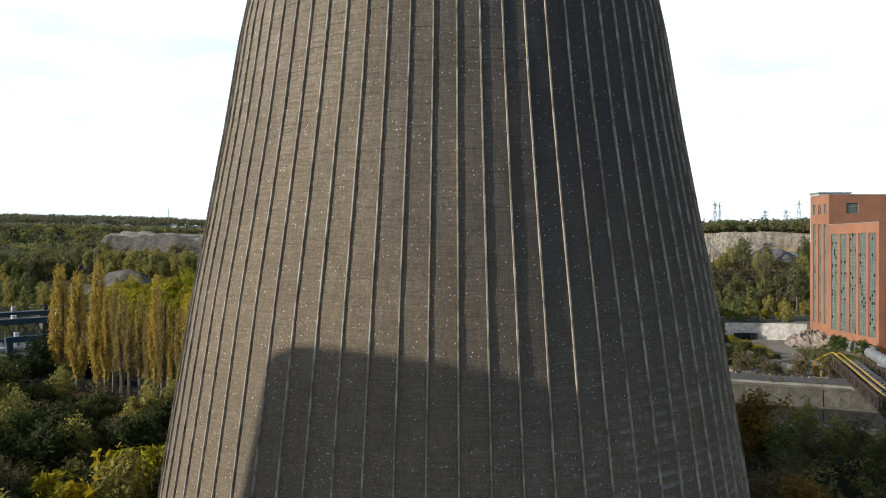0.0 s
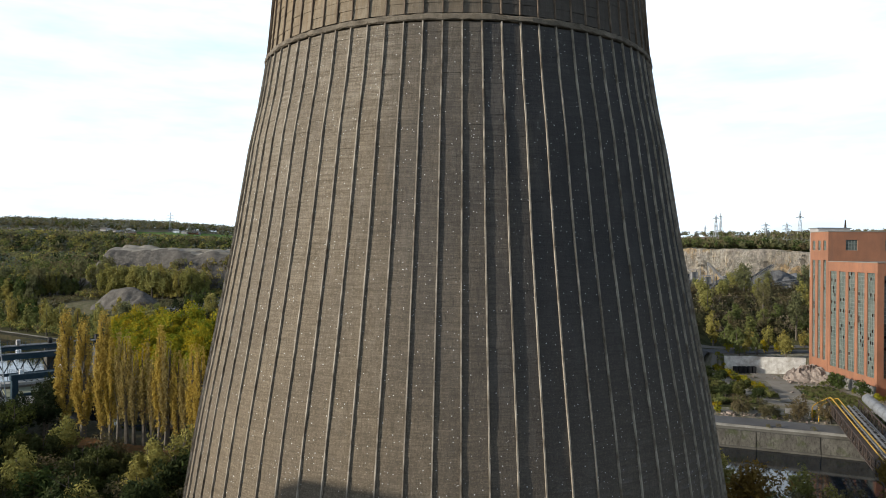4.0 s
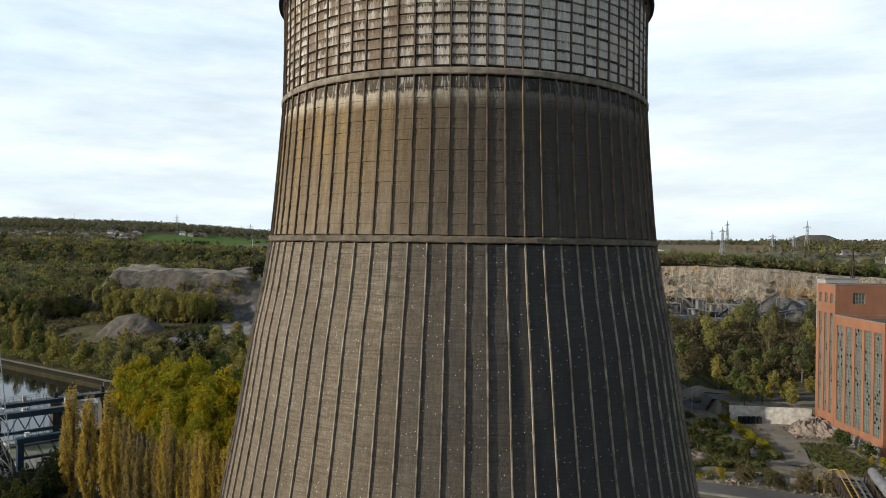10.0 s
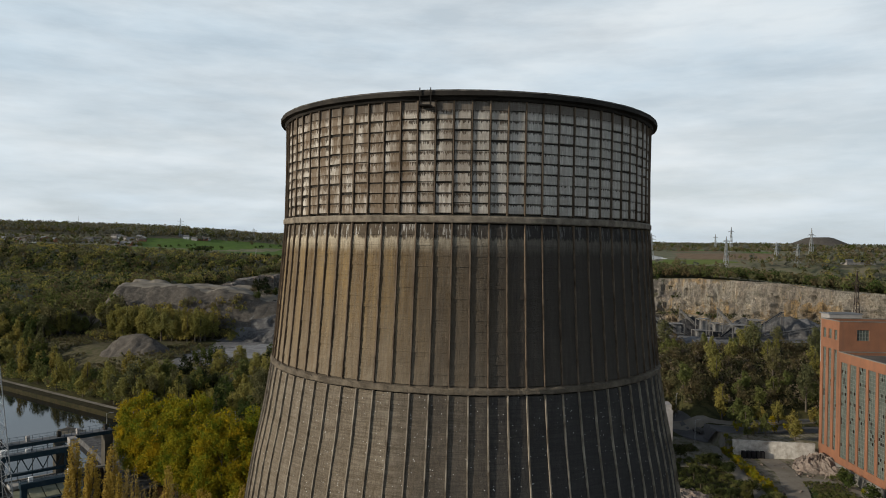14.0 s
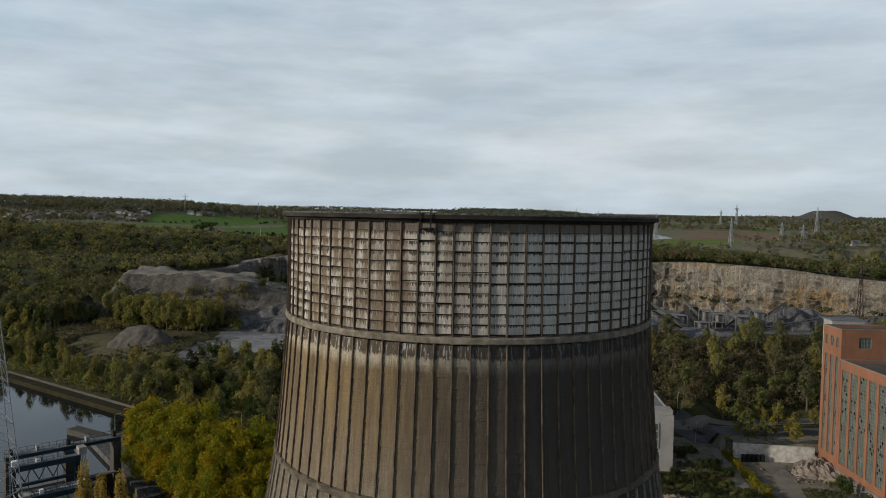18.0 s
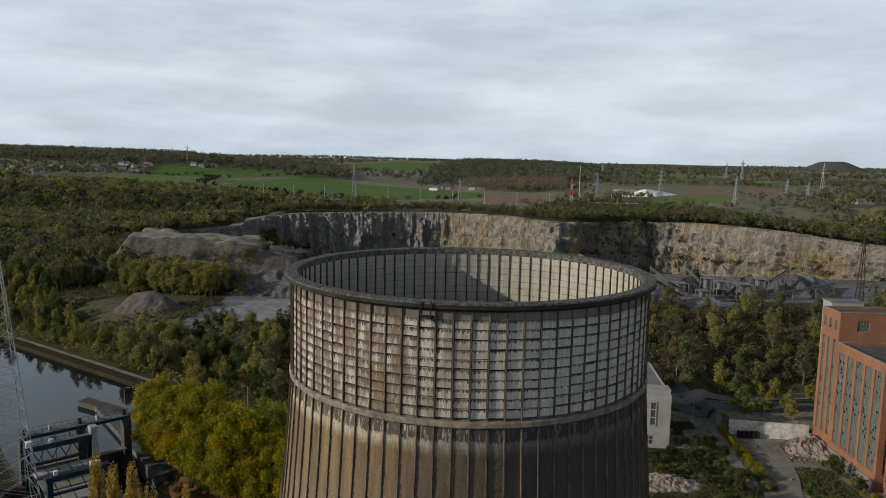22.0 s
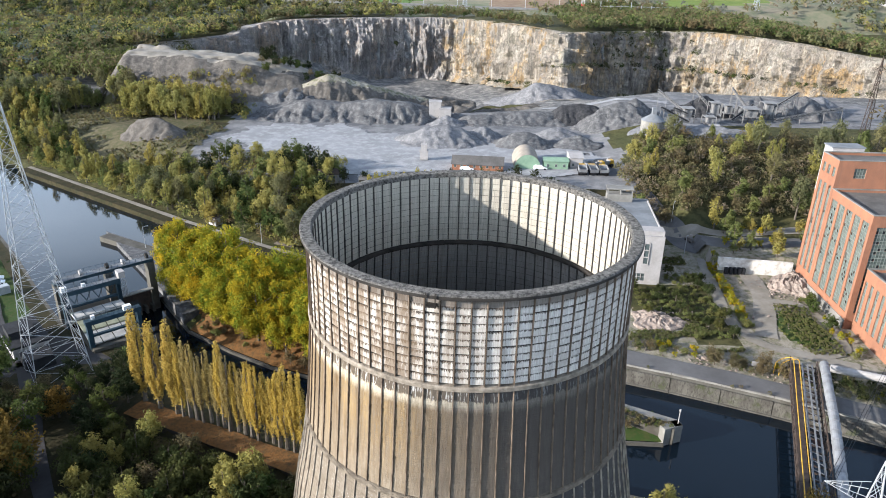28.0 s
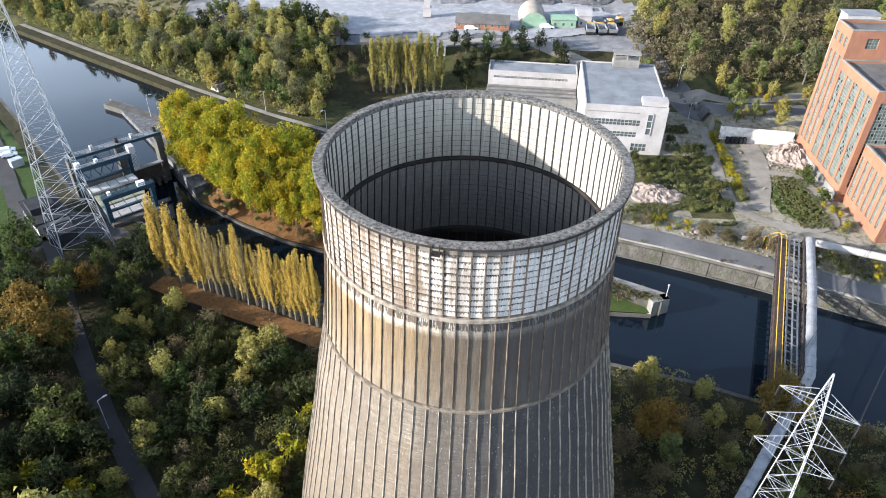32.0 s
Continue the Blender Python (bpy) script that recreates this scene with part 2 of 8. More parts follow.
M = {}
M["shell_low"] = tower_concrete("shell_concrete_low", (0.182, 0.147, 0.106), (0.092, 0.08, 0.068), (0.10, 0.08, 0.06, 0.5), 0.8, bleach=(0.252, 0.2218, 0.1814), blackened=0.84)
M["shell_mid"] = tower_concrete("shell_concrete_mid", (0.30, 0.25, 0.185), (0.15, 0.118, 0.085), (0.11, 0.072, 0.038, 0.6), ochre=(0.25, 0.168, 0.07), blackened=0.7)
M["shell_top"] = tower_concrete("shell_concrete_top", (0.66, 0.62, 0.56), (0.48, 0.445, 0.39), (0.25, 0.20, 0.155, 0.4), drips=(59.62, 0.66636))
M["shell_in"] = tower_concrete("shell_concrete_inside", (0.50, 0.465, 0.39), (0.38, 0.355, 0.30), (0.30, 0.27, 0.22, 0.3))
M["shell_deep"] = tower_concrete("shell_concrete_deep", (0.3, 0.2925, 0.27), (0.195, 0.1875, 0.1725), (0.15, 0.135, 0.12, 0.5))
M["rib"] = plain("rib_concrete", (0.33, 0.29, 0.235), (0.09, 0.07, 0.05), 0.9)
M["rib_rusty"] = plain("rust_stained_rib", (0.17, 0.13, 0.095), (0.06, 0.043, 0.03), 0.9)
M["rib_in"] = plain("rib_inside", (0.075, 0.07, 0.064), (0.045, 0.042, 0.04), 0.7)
M["blackened"] = plain("blackened_concrete", (0.022, 0.02, 0.018), (0.052, 0.046, 0.04), 0.5)
M["ring"] = plain("ring_concrete", (0.17, 0.142, 0.108), (0.075, 0.062, 0.048), 1.1, bump=1.0)
M["ring_pale"] = plain("weathered_ring_concrete", (0.29, 0.25, 0.20), (0.10, 0.084, 0.066), 1.4, bump=0.8)
M["rim"] = plain("rim_lichen", (0.035, 0.033, 0.03), (0.19, 0.18, 0.165), 3.4, bump=1.0)
M["frame_green"] = plain("faded_green_frame", (0.136, 0.16, 0.144), (0.208, 0.216, 0.196), 1.0, 0.6)
M["pane"] = plain("grimy_pane", (0.0527, 0.0651, 0.0589), (0.1178, 0.1302, 0.1147), 0.6, 0.35, bump=0.1)
M["concrete"] = plain("pale_concrete", (0.216, 0.2096, 0.192), (0.132, 0.1264, 0.116), 0.3)
M["slab"] = plain("pale_gate_concrete", (0.42, 0.41, 0.39), (0.27, 0.265, 0.25), 0.5, bump=0.4)
M["slab_mossy"] = plain("mossy_gate_concrete", (0.30, 0.30, 0.22), (0.19, 0.20, 0.13), 0.5, bump=0.4)
M["quay"] = plain("quay_concrete", (0.096, 0.09088, 0.07808), (0.048, 0.04352, 0.03584), 0.25, bump=0.5)
q = Mat("stained_quay_concrete", 0.9, 0.0, 0.2)
qc = q.mix(q.noise(q.pos((1, 1, 0.25)), 0.5, 6, 0.7, 0.35, 0.65), (0.088, 0.082, 0.07), (0.042, 0.038, 0.032))
qc = q.mix(q.mul(q.noise(q.pos((2.5, 2.5, 0.12)), 1.0, 4, 0.7, 0.5, 0.64), 0.75), qc, (0.022, 0.021, 0.017))
qc = q.mix(q.mul(q.noise(q.pos(), 0.22, 5, 0.7, 0.55, 0.62), 0.7), qc, (0.035, 0.042, 0.017))
qc = q.mix(q.mul(q.noise(q.pos((3, 3, 1.2)), 1.0, 4, 0.75, 0.62, 0.7), 0.5), qc, (0.16, 0.15, 0.13))
M["quay_wall"] = q.done(qc, q.noise(q.pos(), 2.0, 5, 0.7), 0.5, 0.06)
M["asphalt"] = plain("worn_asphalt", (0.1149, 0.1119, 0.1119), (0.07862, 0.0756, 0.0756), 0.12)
# lane asphalt with the trees' shade put into its dark colour
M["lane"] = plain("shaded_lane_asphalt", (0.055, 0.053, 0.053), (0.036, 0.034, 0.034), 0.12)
M["dirt"] = plain("pale_dirt_track", (0.24, 0.22, 0.19), (0.15, 0.135, 0.11), 0.15)
M["white"] = plain("white_render", (0.344, 0.3268, 0.3165), (0.2546, 0.2408, 0.2305), 0.25, bump=0.15)
M["roof_grey"] = plain("grey_roof_felt", (0.1822, 0.194, 0.2059), (0.1188, 0.1244, 0.133), 0.2)
M["roof_dark"] = plain("dark_roof_felt", (0.08, 0.076, 0.072), (0.128, 0.12, 0.112), 0.2)
M["felt"] = plain("black_felt", (0.03, 0.031, 0.034), (0.018, 0.018, 0.02), 0.6)
M["whitewash"] = plain("crumbling_whitewash", (0.66, 0.64, 0.60), (0.34, 0.31, 0.27), 0.7, bump=0.8)
M["steel"] = plain("galvanised_steel", (0.4, 0.416, 0.424), (0.304, 0.32, 0.328), 0.8, 0.55, 0.4, 0.1)
M["pipe"] = plain("lagged_pipe", (0.25, 0.255, 0.265), (0.16, 0.163, 0.17), 0.5, 0.6, 0.3)
M["rust"] = plain("rusty_steel", (0.08, 0.0576, 0.0464), (0.04, 0.0344, 0.032), 0.9, 0.8, 0.2)
M["yellow"] = plain("yellow_paint", (0.46, 0.29, 0.03), (0.30, 0.17, 0.03), 0.8, 0.5, 0.0, 0.1)
M["blue"] = plain("blue_grey_paint", (0.0143, 0.0319, 0.04675), (0.0275, 0.04675, 0.0605), 0.5, 0.5)
M["steel_white"] = plain("pale_galvanised_steel", (0.39, 0.40, 0.41), (0.28, 0.29, 0.30), 0.8, 0.5, 0.3, 0.1)
M["steel_dark"] = plain("dusty_dark_steel", (0.16, 0.155, 0.15), (0.24, 0.235, 0.23), 0.8, 0.7, 0.2, 0.1)
M["red"] = plain("red_mast_paint", (0.45, 0.07, 0.05), (0.36, 0.06, 0.045), 0.8)
M["green"] = plain("pale_green_sheet", (0.208, 0.304, 0.216), (0.16, 0.24, 0.168), 0.5)
M["tin"] = plain("patchy_corrugated_tin", (0.276, 0.24, 0.198), (0.204, 0.18, 0.15), 0.4)
M["carwhite"] = plain("white_car_paint", (0.75, 0.76, 0.77), (0.68, 0.69, 0.70), 0.8, 0.3, 0.0, 0.02)
M["bark"] = plain("bark", (0.11, 0.09, 0.07), (0.065, 0.055, 0.045), 1.5, obj=True)
M["pale_bark"] = plain("pale_bark", (0.115, 0.10, 0.08), (0.065, 0.056, 0.045), 1.5, obj=True)
M["glass"] = Mat("dusty_window_glass", 0.25, 0.0, 0.5).done((0.06, 0.075, 0.075))
M["dark"] = Mat("dark_opening", 0.8).done((0.02, 0.02, 0.022))
q = Mat("canal_water", 0.06, 0.0, 0.5)
wv = q.noise(q.pos((0.8, 0.8, 0.8)), 1.0, 3, 0.6, 0.2, 0.8)
q.b.inputs["IOR"].default_value = 1.33
M["water"] = q.done((0.003, 0.006, 0.010), wv, 0.06, 0.03)
M["leaf_olive"] = leafy("leaves_olive", (0.085, 0.095, 0.047), (0.138, 0.138, 0.065), (0.158, 0.138, 0.064))
M["leaf_green"] = leafy("leaves_green", (0.0341, 0.0538, 0.0166), (0.0621, 0.0828, 0.0238), (0.0828, 0.0869, 0.0248))
# shade over the near trees is put into this very dark leaf green
M["leaf_dark"] = leafy("leaves_dark", (0.0140, 0.0219, 0.0099), (0.0238, 0.0309, 0.0140), (0.0338, 0.0358, 0.0140))
M["leaf_yellow"] = leafy("leaves_yellow", (0.3424, 0.2165, 0.01007), (0.4129, 0.282, 0.01309), (0.24, 0.23, 0.018), (0.12, 0.155, 0.016))
M["leaf_poplar"] = leafy("leaves_poplar", (0.322, 0.2185, 0.0414), (0.437, 0.322, 0.069), (0.2645, 0.1932, 0.06325))
M["leaf_dull_poplar"] = leafy("leaves_dull_poplar", (0.23, 0.17, 0.055), (0.30, 0.23, 0.08), (0.19, 0.15, 0.065))
M["leaf_orange"] = leafy("leaves_orange", (0.15, 0.085, 0.020), (0.19, 0.115, 0.026), (0.115, 0.085, 0.022))
M["leaf_brown"] = leafy("leaves_brown", (0.105, 0.082, 0.044), (0.135, 0.104, 0.054), (0.095, 0.085, 0.044))
M["leaf_pale"] = leafy("leaves_pale", (0.165, 0.165, 0.05), (0.245, 0.22, 0.064), (0.27, 0.21, 0.055))
M["leaf_gold"] = leafy("leaves_gold", (0.2093, 0.1930, 0.0621), (0.2970, 0.2592, 0.0783), (0.2093, 0.2106, 0.0729))
M["leaf_scrub"] = leafy("leaves_grey_olive", (0.09, 0.088, 0.044), (0.14, 0.126, 0.062), (0.12, 0.102, 0.052))
M["leaf_willow"] = leafy("leaves_willow", (0.0263, 0.0376, 0.0141), (0.0516, 0.0620, 0.0225), (0.1032, 0.0985, 0.0300))
# far leaves: distance haze is put into this lighter, bluer colour
M["leaf_far"] = leafy("leaves_hazed_blue_green", (0.088, 0.105, 0.088), (0.118, 0.132, 0.106), (0.135, 0.13, 0.10))
M["leaf_bare"] = leafy("bare_twigs", (0.17, 0.135, 0.095), (0.22, 0.175, 0.12), (0.15, 0.125, 0.085))
M["leaf_sun"] = leafy("leaves_sunny_olive", (0.095, 0.118, 0.04), (0.145, 0.16, 0.054), (0.165, 0.156, 0.052))


def earth(name, a, b, c, s=0.06):
    q = Mat(name, 0.95, 0.0, 0.1)
    p = q.pos()
    col = q.mix(q.noise(p, s, 6, 0.65), a, b)
    col = q.mix(q.noise(p, s * 7, 5, 0.7, 0.45, 0.62), col, c)
    return q.done(col, q.noise(p, 1.6, 4, 0.7, 0.2, 0.8), 0.6, 0.15)


M["scrub"] = earth("scrub_grass", (0.0442, 0.0468, 0.0182), (0.0728, 0.065, 0.0286), (0.0286, 0.0312, 0.013))
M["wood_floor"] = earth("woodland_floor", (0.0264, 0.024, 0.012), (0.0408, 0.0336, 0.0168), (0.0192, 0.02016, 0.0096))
M["fallen"] = earth("fallen_leaves", (0.1488, 0.06944, 0.02232), (0.1091, 0.05704, 0.02232), (0.06944, 0.04464, 0.01984), 0.2)
M["field"] = earth("green_field", (0.066, 0.125, 0.022), (0.085, 0.145, 0.028), (0.058, 0.105, 0.022), 0.01)
M["meadow"] = earth("pale_meadow", (0.105, 0.145, 0.03), (0.13, 0.16, 0.036), (0.09, 0.125, 0.028), 0.01)
M["plough"] = earth("ploughed_field", (0.17, 0.115, 0.075), (0.13, 0.09, 0.06), (0.20, 0.15, 0.10), 0.02)
M["far_land"] = earth("far_farmland", (0.125, 0.128, 0.08), (0.21, 0.18, 0.13), (0.10, 0.115, 0.068), 0.006)
M["yard"] = earth("quarry_yard_dust", (0.1275, 0.1275, 0.1318), (0.085, 0.085, 0.08925), (0.17, 0.1683, 0.17), 0.025)
M["yard_pale"] = earth("white_stone_dust", (0.224, 0.2275, 0.2384), (0.1734, 0.1755, 0.1806), (0.2673, 0.2688, 0.2746), 0.04)
M["rough"] = earth("rough_brown_grass", (0.075, 0.068, 0.036), (0.05, 0.054, 0.024), (0.10, 0.085, 0.055), 0.07)
M["pit_floor"] = earth("quarry_floor", (0.1148, 0.1107, 0.1080), (0.0743, 0.0756, 0.0783), (0.2025, 0.1958, 0.1823), 0.03)
M["rubble"] = earth("pinkish_rubble", (0.1944, 0.1512, 0.126), (0.1296, 0.1044, 0.09), (0.2448, 0.2088, 0.18), 0.3)
M["waste"] = earth("cracked_wasteland", (0.27, 0.245, 0.205), (0.17, 0.15, 0.115), (0.10, 0.10, 0.055), 0.07)
M["lawn"] = earth("lawn", (0.030, 0.055, 0.012), (0.026, 0.046, 0.013), (0.045, 0.052, 0.018), 0.1)
M["gravel_grey"] = earth("crushed_grey_stone", (0.1320, 0.1320, 0.1373), (0.0898, 0.0898, 0.0950), (0.1742, 0.1742, 0.1795), 0.08)
M["gravel_dark"] = earth("dark_crushed_stone", (0.0874, 0.0856, 0.0874), (0.0552, 0.0552, 0.0570), (0.1288, 0.1288, 0.1288), 0.08)
M["coal"] = earth("black_crushed_stone", (0.03, 0.03, 0.032), (0.02, 0.02, 0.022), (0.05, 0.05, 0.052), 0.1)
M["chalk"] = earth("white_chalk", (0.62, 0.62, 0.6), (0.5, 0.5, 0.49), (0.7, 0.7, 0.69), 0.1)
M["spoil"] = earth("gullied_spoil", (0.08611, 0.0765, 0.06694), (0.05419, 0.04909, 0.04462), (0.1115, 0.102, 0.08925), 0.08)


def rock_mat(name, pale, grey, ochre, cream, k_ochre, k_cream):
    """Quarried limestone: upright seams and streaks, ochre and cream runs, dark beds."""
    q = Mat(name, 0.95, 0.0, 0.15)
    rock = q.mix(q.noise(q.pos((1, 1, 0.12)), 0.2, 7, 0.7, 0.38, 0.60), pale, grey)
    rock = q.mix(q.mul(q.noise(q.pos((1, 1, 0.35)), 0.045, 7, 0.75, 0.5, 0.55), k_ochre), rock, ochre)
    rock = q.mix(q.mul(q.noise(q.pos((1, 1, 0.25)), 0.075, 6, 0.7, 0.48, 0.6), k_cream), rock, cream)
    rock = q.mix(q.mul(q.noise(q.pos((0.4, 0.4, 1.8)), 0.05, 5, 0.6, 0.54, 0.66), 0.55), rock, tuple(0.6 * v for v in grey))
    crk = q.noise(q.pos((1, 1, 0.16)), 0.42, 8, 0.8, 0.36, 0.60)
    rock = q.mix(q.mul(crk, 0.55), rock, tuple(0.34 * v for v in grey))
    strk = q.noise(q.pos((1, 1, 0.05)), 0.16, 6, 0.75, 0.50, 0.62)
    rock = q.mix(q.mul(strk, 0.7), rock, tuple(0.5 * v for v in grey))
    rib = q.noise(q.pos((1, 1, 0.03)), 0.55, 5, 0.8, 0.50, 0.57)
    rock = q.mix(q.mul(rib, 0.6), rock, tuple(0.42 * v for v in grey))
    plants = q.noise(q.pos((0.07, 0.07, 0.16)), 1.0, 5, 0.7, 0.56, 0.62)
    rock = q.mix(q.mul(plants, 0.35), rock, (0.07, 0.075, 0.035))
    return q.done(rock, crk, 1.0, 2.2)


M["rock"] = rock_mat("grey_quarry_rock", (0.60, 0.54, 0.49), (0.38, 0.365, 0.365), (0.58, 0.40, 0.25), (0.70, 0.65, 0.59), 0.6, 0.55)
M["rock_dark"] = rock_mat("shadowed_quarry_rock", (0.62, 0.54, 0.45), (0.38, 0.35, 0.32), (0.62, 0.42, 0.2), (0.70, 0.64, 0.55), 0.6, 0.6)
M["rock_pale"] = rock_mat("pale_quarry_rock", (0.72, 0.62, 0.49), (0.48, 0.43, 0.37), (0.68, 0.44, 0.18), (0.80, 0.74, 0.62), 0.9, 0.65)

# red brick in courses
q = Mat("red_brick", 0.9, 0.0, 0.2)
p = q.pos()
br = q.mix(q.noise(p, 0.15, 4), (0.235, 0.105, 0.06), (0.16, 0.075, 0.046))
br = q.mix(q.mul(q.noise(q.pos((1, 1, 0.12)), 0.8, 5, 0.7, 0.48, 0.68), 0.55), br, (0.115, 0.068, 0.05))
br = q.mix(q.mul(q.noise(q.pos((4, 4, 13)), 1.0, 3, 0.7), 0.35), br, (0.29, 0.138, 0.08))
M["brick"] = q.done(br, q.noise(q.pos((5, 5, 14)), 1.0, 3, 0.6), 0.3, 0.02)


# ---- mesh helpers ----
def np_mesh(name, verts, faces, mats, idx=None, smooth=False):
    """A mesh from numpy arrays: verts (n, 3) and faces (m, 3 or 4)."""
    verts, faces = np.asarray(verts, np.float32), np.asarray(faces, np.int32)
    me = bpy.data.meshes.new(name)
    k = faces.shape[1]
    me.vertices.add(len(verts))
    me.vertices.foreach_set("co", verts.ravel())
    me.loops.add(faces.size)
    me.loops.foreach_set("vertex_index", faces.ravel())
    me.polygons.add(len(faces))
    me.polygons.foreach_set("loop_start", np.arange(0, faces.size, k, dtype=np.int32))
    if idx is not None:
        me.polygons.foreach_set("material_index", np.asarray(idx, np.int32))
    me.polygons.foreach_set("use_smooth", np.full(len(faces), smooth))
    for m in mats:
        me.materials.append(m)
    me.update(calc_edges=True)
    me.validate()
    return me


class Kit:
    """Collects boxes, tubes and panels into one mesh."""

    def __init__(self):
        self.v, self.f, self.i = [], [], []

    def add(self, vs, fs, i=0):
        o = len(self.v)
        self.v += [tuple(v) for v in vs]
        self.f += [tuple(o + a for a in f) for f in fs]
        self.i += [i] * len(fs)
        return self

    def box(self, a, b, i=0, m=None):
        vs = [Vector((x, y, z)) for z in (a[2], b[2]) for y in (a[1], b[1]) for x in (a[0], b[0])]
        if m is not None:
            vs = [m @ v for v in vs]
        return self.add(vs, [(0, 2, 3, 1), (4, 5, 7, 6), (0, 1, 5, 4), (2, 6, 7, 3), (0, 4, 6, 2), (1, 3, 7, 5)], i)

    def tube(self, p, q, r, r2=None, n=8, i=0, caps=True):
        p, q = Vector(p), Vector(q)
        r2 = r if r2 is None else r2
        z = (q - p).normalized()
        x = z.orthogonal().normalized()
        y = z.cross(x)
        vs = [c + rr * (math.cos(6.28319 * k / n) * x + math.sin(6.28319 * k / n) * y) for c, rr in ((p, r), (q, r2)) for k in range(n)]
        fs = [(k, (k + 1) % n, n + (k + 1) % n, n + k) for k in range(n)]
        if caps:
            fs += [tuple(range(n - 1, -1, -1)), tuple(range(n, 2 * n))]
        return self.add(vs, fs, i)

    def bar(self, p, q, w=0.1, i=0):
        return self.tube(p, q, w * 0.7, n=4, i=i)

    def prism(self, pts, z0, z1, i=0):
        """An upright prism over a plan of points, counter-clockwise."""
        n = len(pts)
        vs = [(x, y, z0) for x, y in pts] + [(x, y, z1) for x, y in pts]
        return self.add(vs, [(k, (k + 1) % n, n + (k + 1) % n, n + k) for k in range(n)] + [tuple(range(n - 1, -1, -1)), tuple(range(n, 2 * n))], i)

    def mesh(self, name, mats, smooth=False):
        me = bpy.data.meshes.new(name)
        me.from_pydata(self.v, [], self.f)
        for m in mats:
            me.materials.append(m)
        me.polygons.foreach_set("material_index", self.i)
        me.polygons.foreach_set("use_smooth", [smooth] * len(self.f))
        me.update()
        return me


def thing(name, label, category, group="", kind="", at=(0, 0, 0), data=None):
    ob = new(name, data)
    ob.location = at
    return tagged(ob, label, category, group, kind)


def part(name, kit, mats, parent, label="", smooth=False, kind=""):
    me = kit.mesh(name, mats if isinstance(mats, (list, tuple)) else [mats], smooth) if isinstance(kit, Kit) else kit
    ob = new(name, me)
    ob.parent = parent
    return tagged(ob, label, "", "", kind)


def smooth01(t):
    t = np.clip(t, 0, 1)
    return t * t * (3 - 2 * t)


def fbm(x, y, s, seed=0.0, octs=4):
    """Cheap value noise from sines, for the lie of the land."""
    out, amp = 0.0, 1.0
    for k in range(octs):
        a = 1.7 * k + seed
        out = out + amp * np.sin(x * s * 1.0 + 1.3 * np.sin(y * s * 0.9 + a) + a) * np.cos(y * s * 1.1 + 1.1 * np.sin(x * s * 0.8 - a) + 2 * a)
        s, amp = s * 2.1, amp * 0.5
    return out


# ---- the lie of the land ----
BANK_N = [(-420, 432), (-187, 277), (-156, 257), (-128, 239), (-97, 219), (-63, 199), (-45, 190), (39, 139), (52, 134.6), (71.5, 126.9), (93, 117), (200, 72), (420, -20)]
BANK_S = [(-420, 372), (-230, 262), (-154, 210), (-135.5, 190.6), (-114, 166), (-100, 151), (-84, 144), (-60, 128), (-30, 113), (31, 98), (46, 94), (62, 88), (110, 76), (200, 44), (420, -50)]
ISLE = [(-117, 211), (-84, 172), (-70, 155), (-56, 145.8), (-44, 139.3), (-34, 135.8), (0, 124.8), (34, 116.2), (43, 116), (47, 118), (46.5, 119.8), (35, 125.5), (0, 146), (-60, 181), (-84, 194)]
CLIFF = [(-262, 452, 18), (-240, 500, 20), (-211, 535, 21), (-181, 560, 23), (-174, 585, 27.4), (-154, 600, 30.4), (-127, 612, 31.5), (-80, 624, 32), (-30, 632, 32.5), (-9, 625, 33), (15, 590, 35), (36, 555, 36), (55, 520, 36.2),
         (64, 505, 36.2), (73, 503, 36.2), (92, 520, 35), (121, 536, 34.2), (149, 545, 34), (174, 529, 36), (194, 505, 36), (206, 485, 36), (216, 466, 36), (227, 450, 34.5), (238, 438, 33.4), (252, 412, 33), (275, 385, 30), (310, 355, 26)]
FOOT = [(-262, 6), (-181, 5), (-154, 0), (-127, -5), (-104, -12), (-80, -16.5), (-9, -16), (15, -11), (36, -6), (55, -1.5), (73, -0.5), (92, -5.5), (121, -11), (149, -13), (174, -11), (194, -8), (216, -1), (240, 2), (310, 10)]
PIT = [(x, y) for x, y, z in CLIFF] + [(310, 325), (-262, 325)]


def inside(X, Y, poly):
    r = np.zeros(X.shape, bool)
    for (x0, y0), (x1, y1) in zip(poly, poly[1:] + poly[:1]):
        c = ((y0 > Y) != (y1 > Y)) & (X < (x1 - x0) * (Y - y0) / (y1 - y0 + 1e-12) + x0)
        r ^= c
    return r


def line_y(X, line):
    return np.interp(X, [p[0] for p in line], [p[1] for p in line])


FAR = {-0.8: [(500, 34), (1000, 60), (1500, 86), (4800, 100)], -0.4: [(640, 34), (800, 41), (1200, 48), (1300, 62), (1550, 78), (4800, 100)],
       -0.14: [(640, 34), (1200, 40), (1800, 58), (3000, 90), (4800, 98)], 0.0: [(640, 32), (760, 36), (1500, 45), (2500, 84), (4800, 98)],
       0.3: [(500, 34), (900, 52), (2000, 62), (3000, 74), (4800, 108)], 0.7: [(400, 30), (900, 58), (2000, 64), (3000, 84), (4800, 110)]}


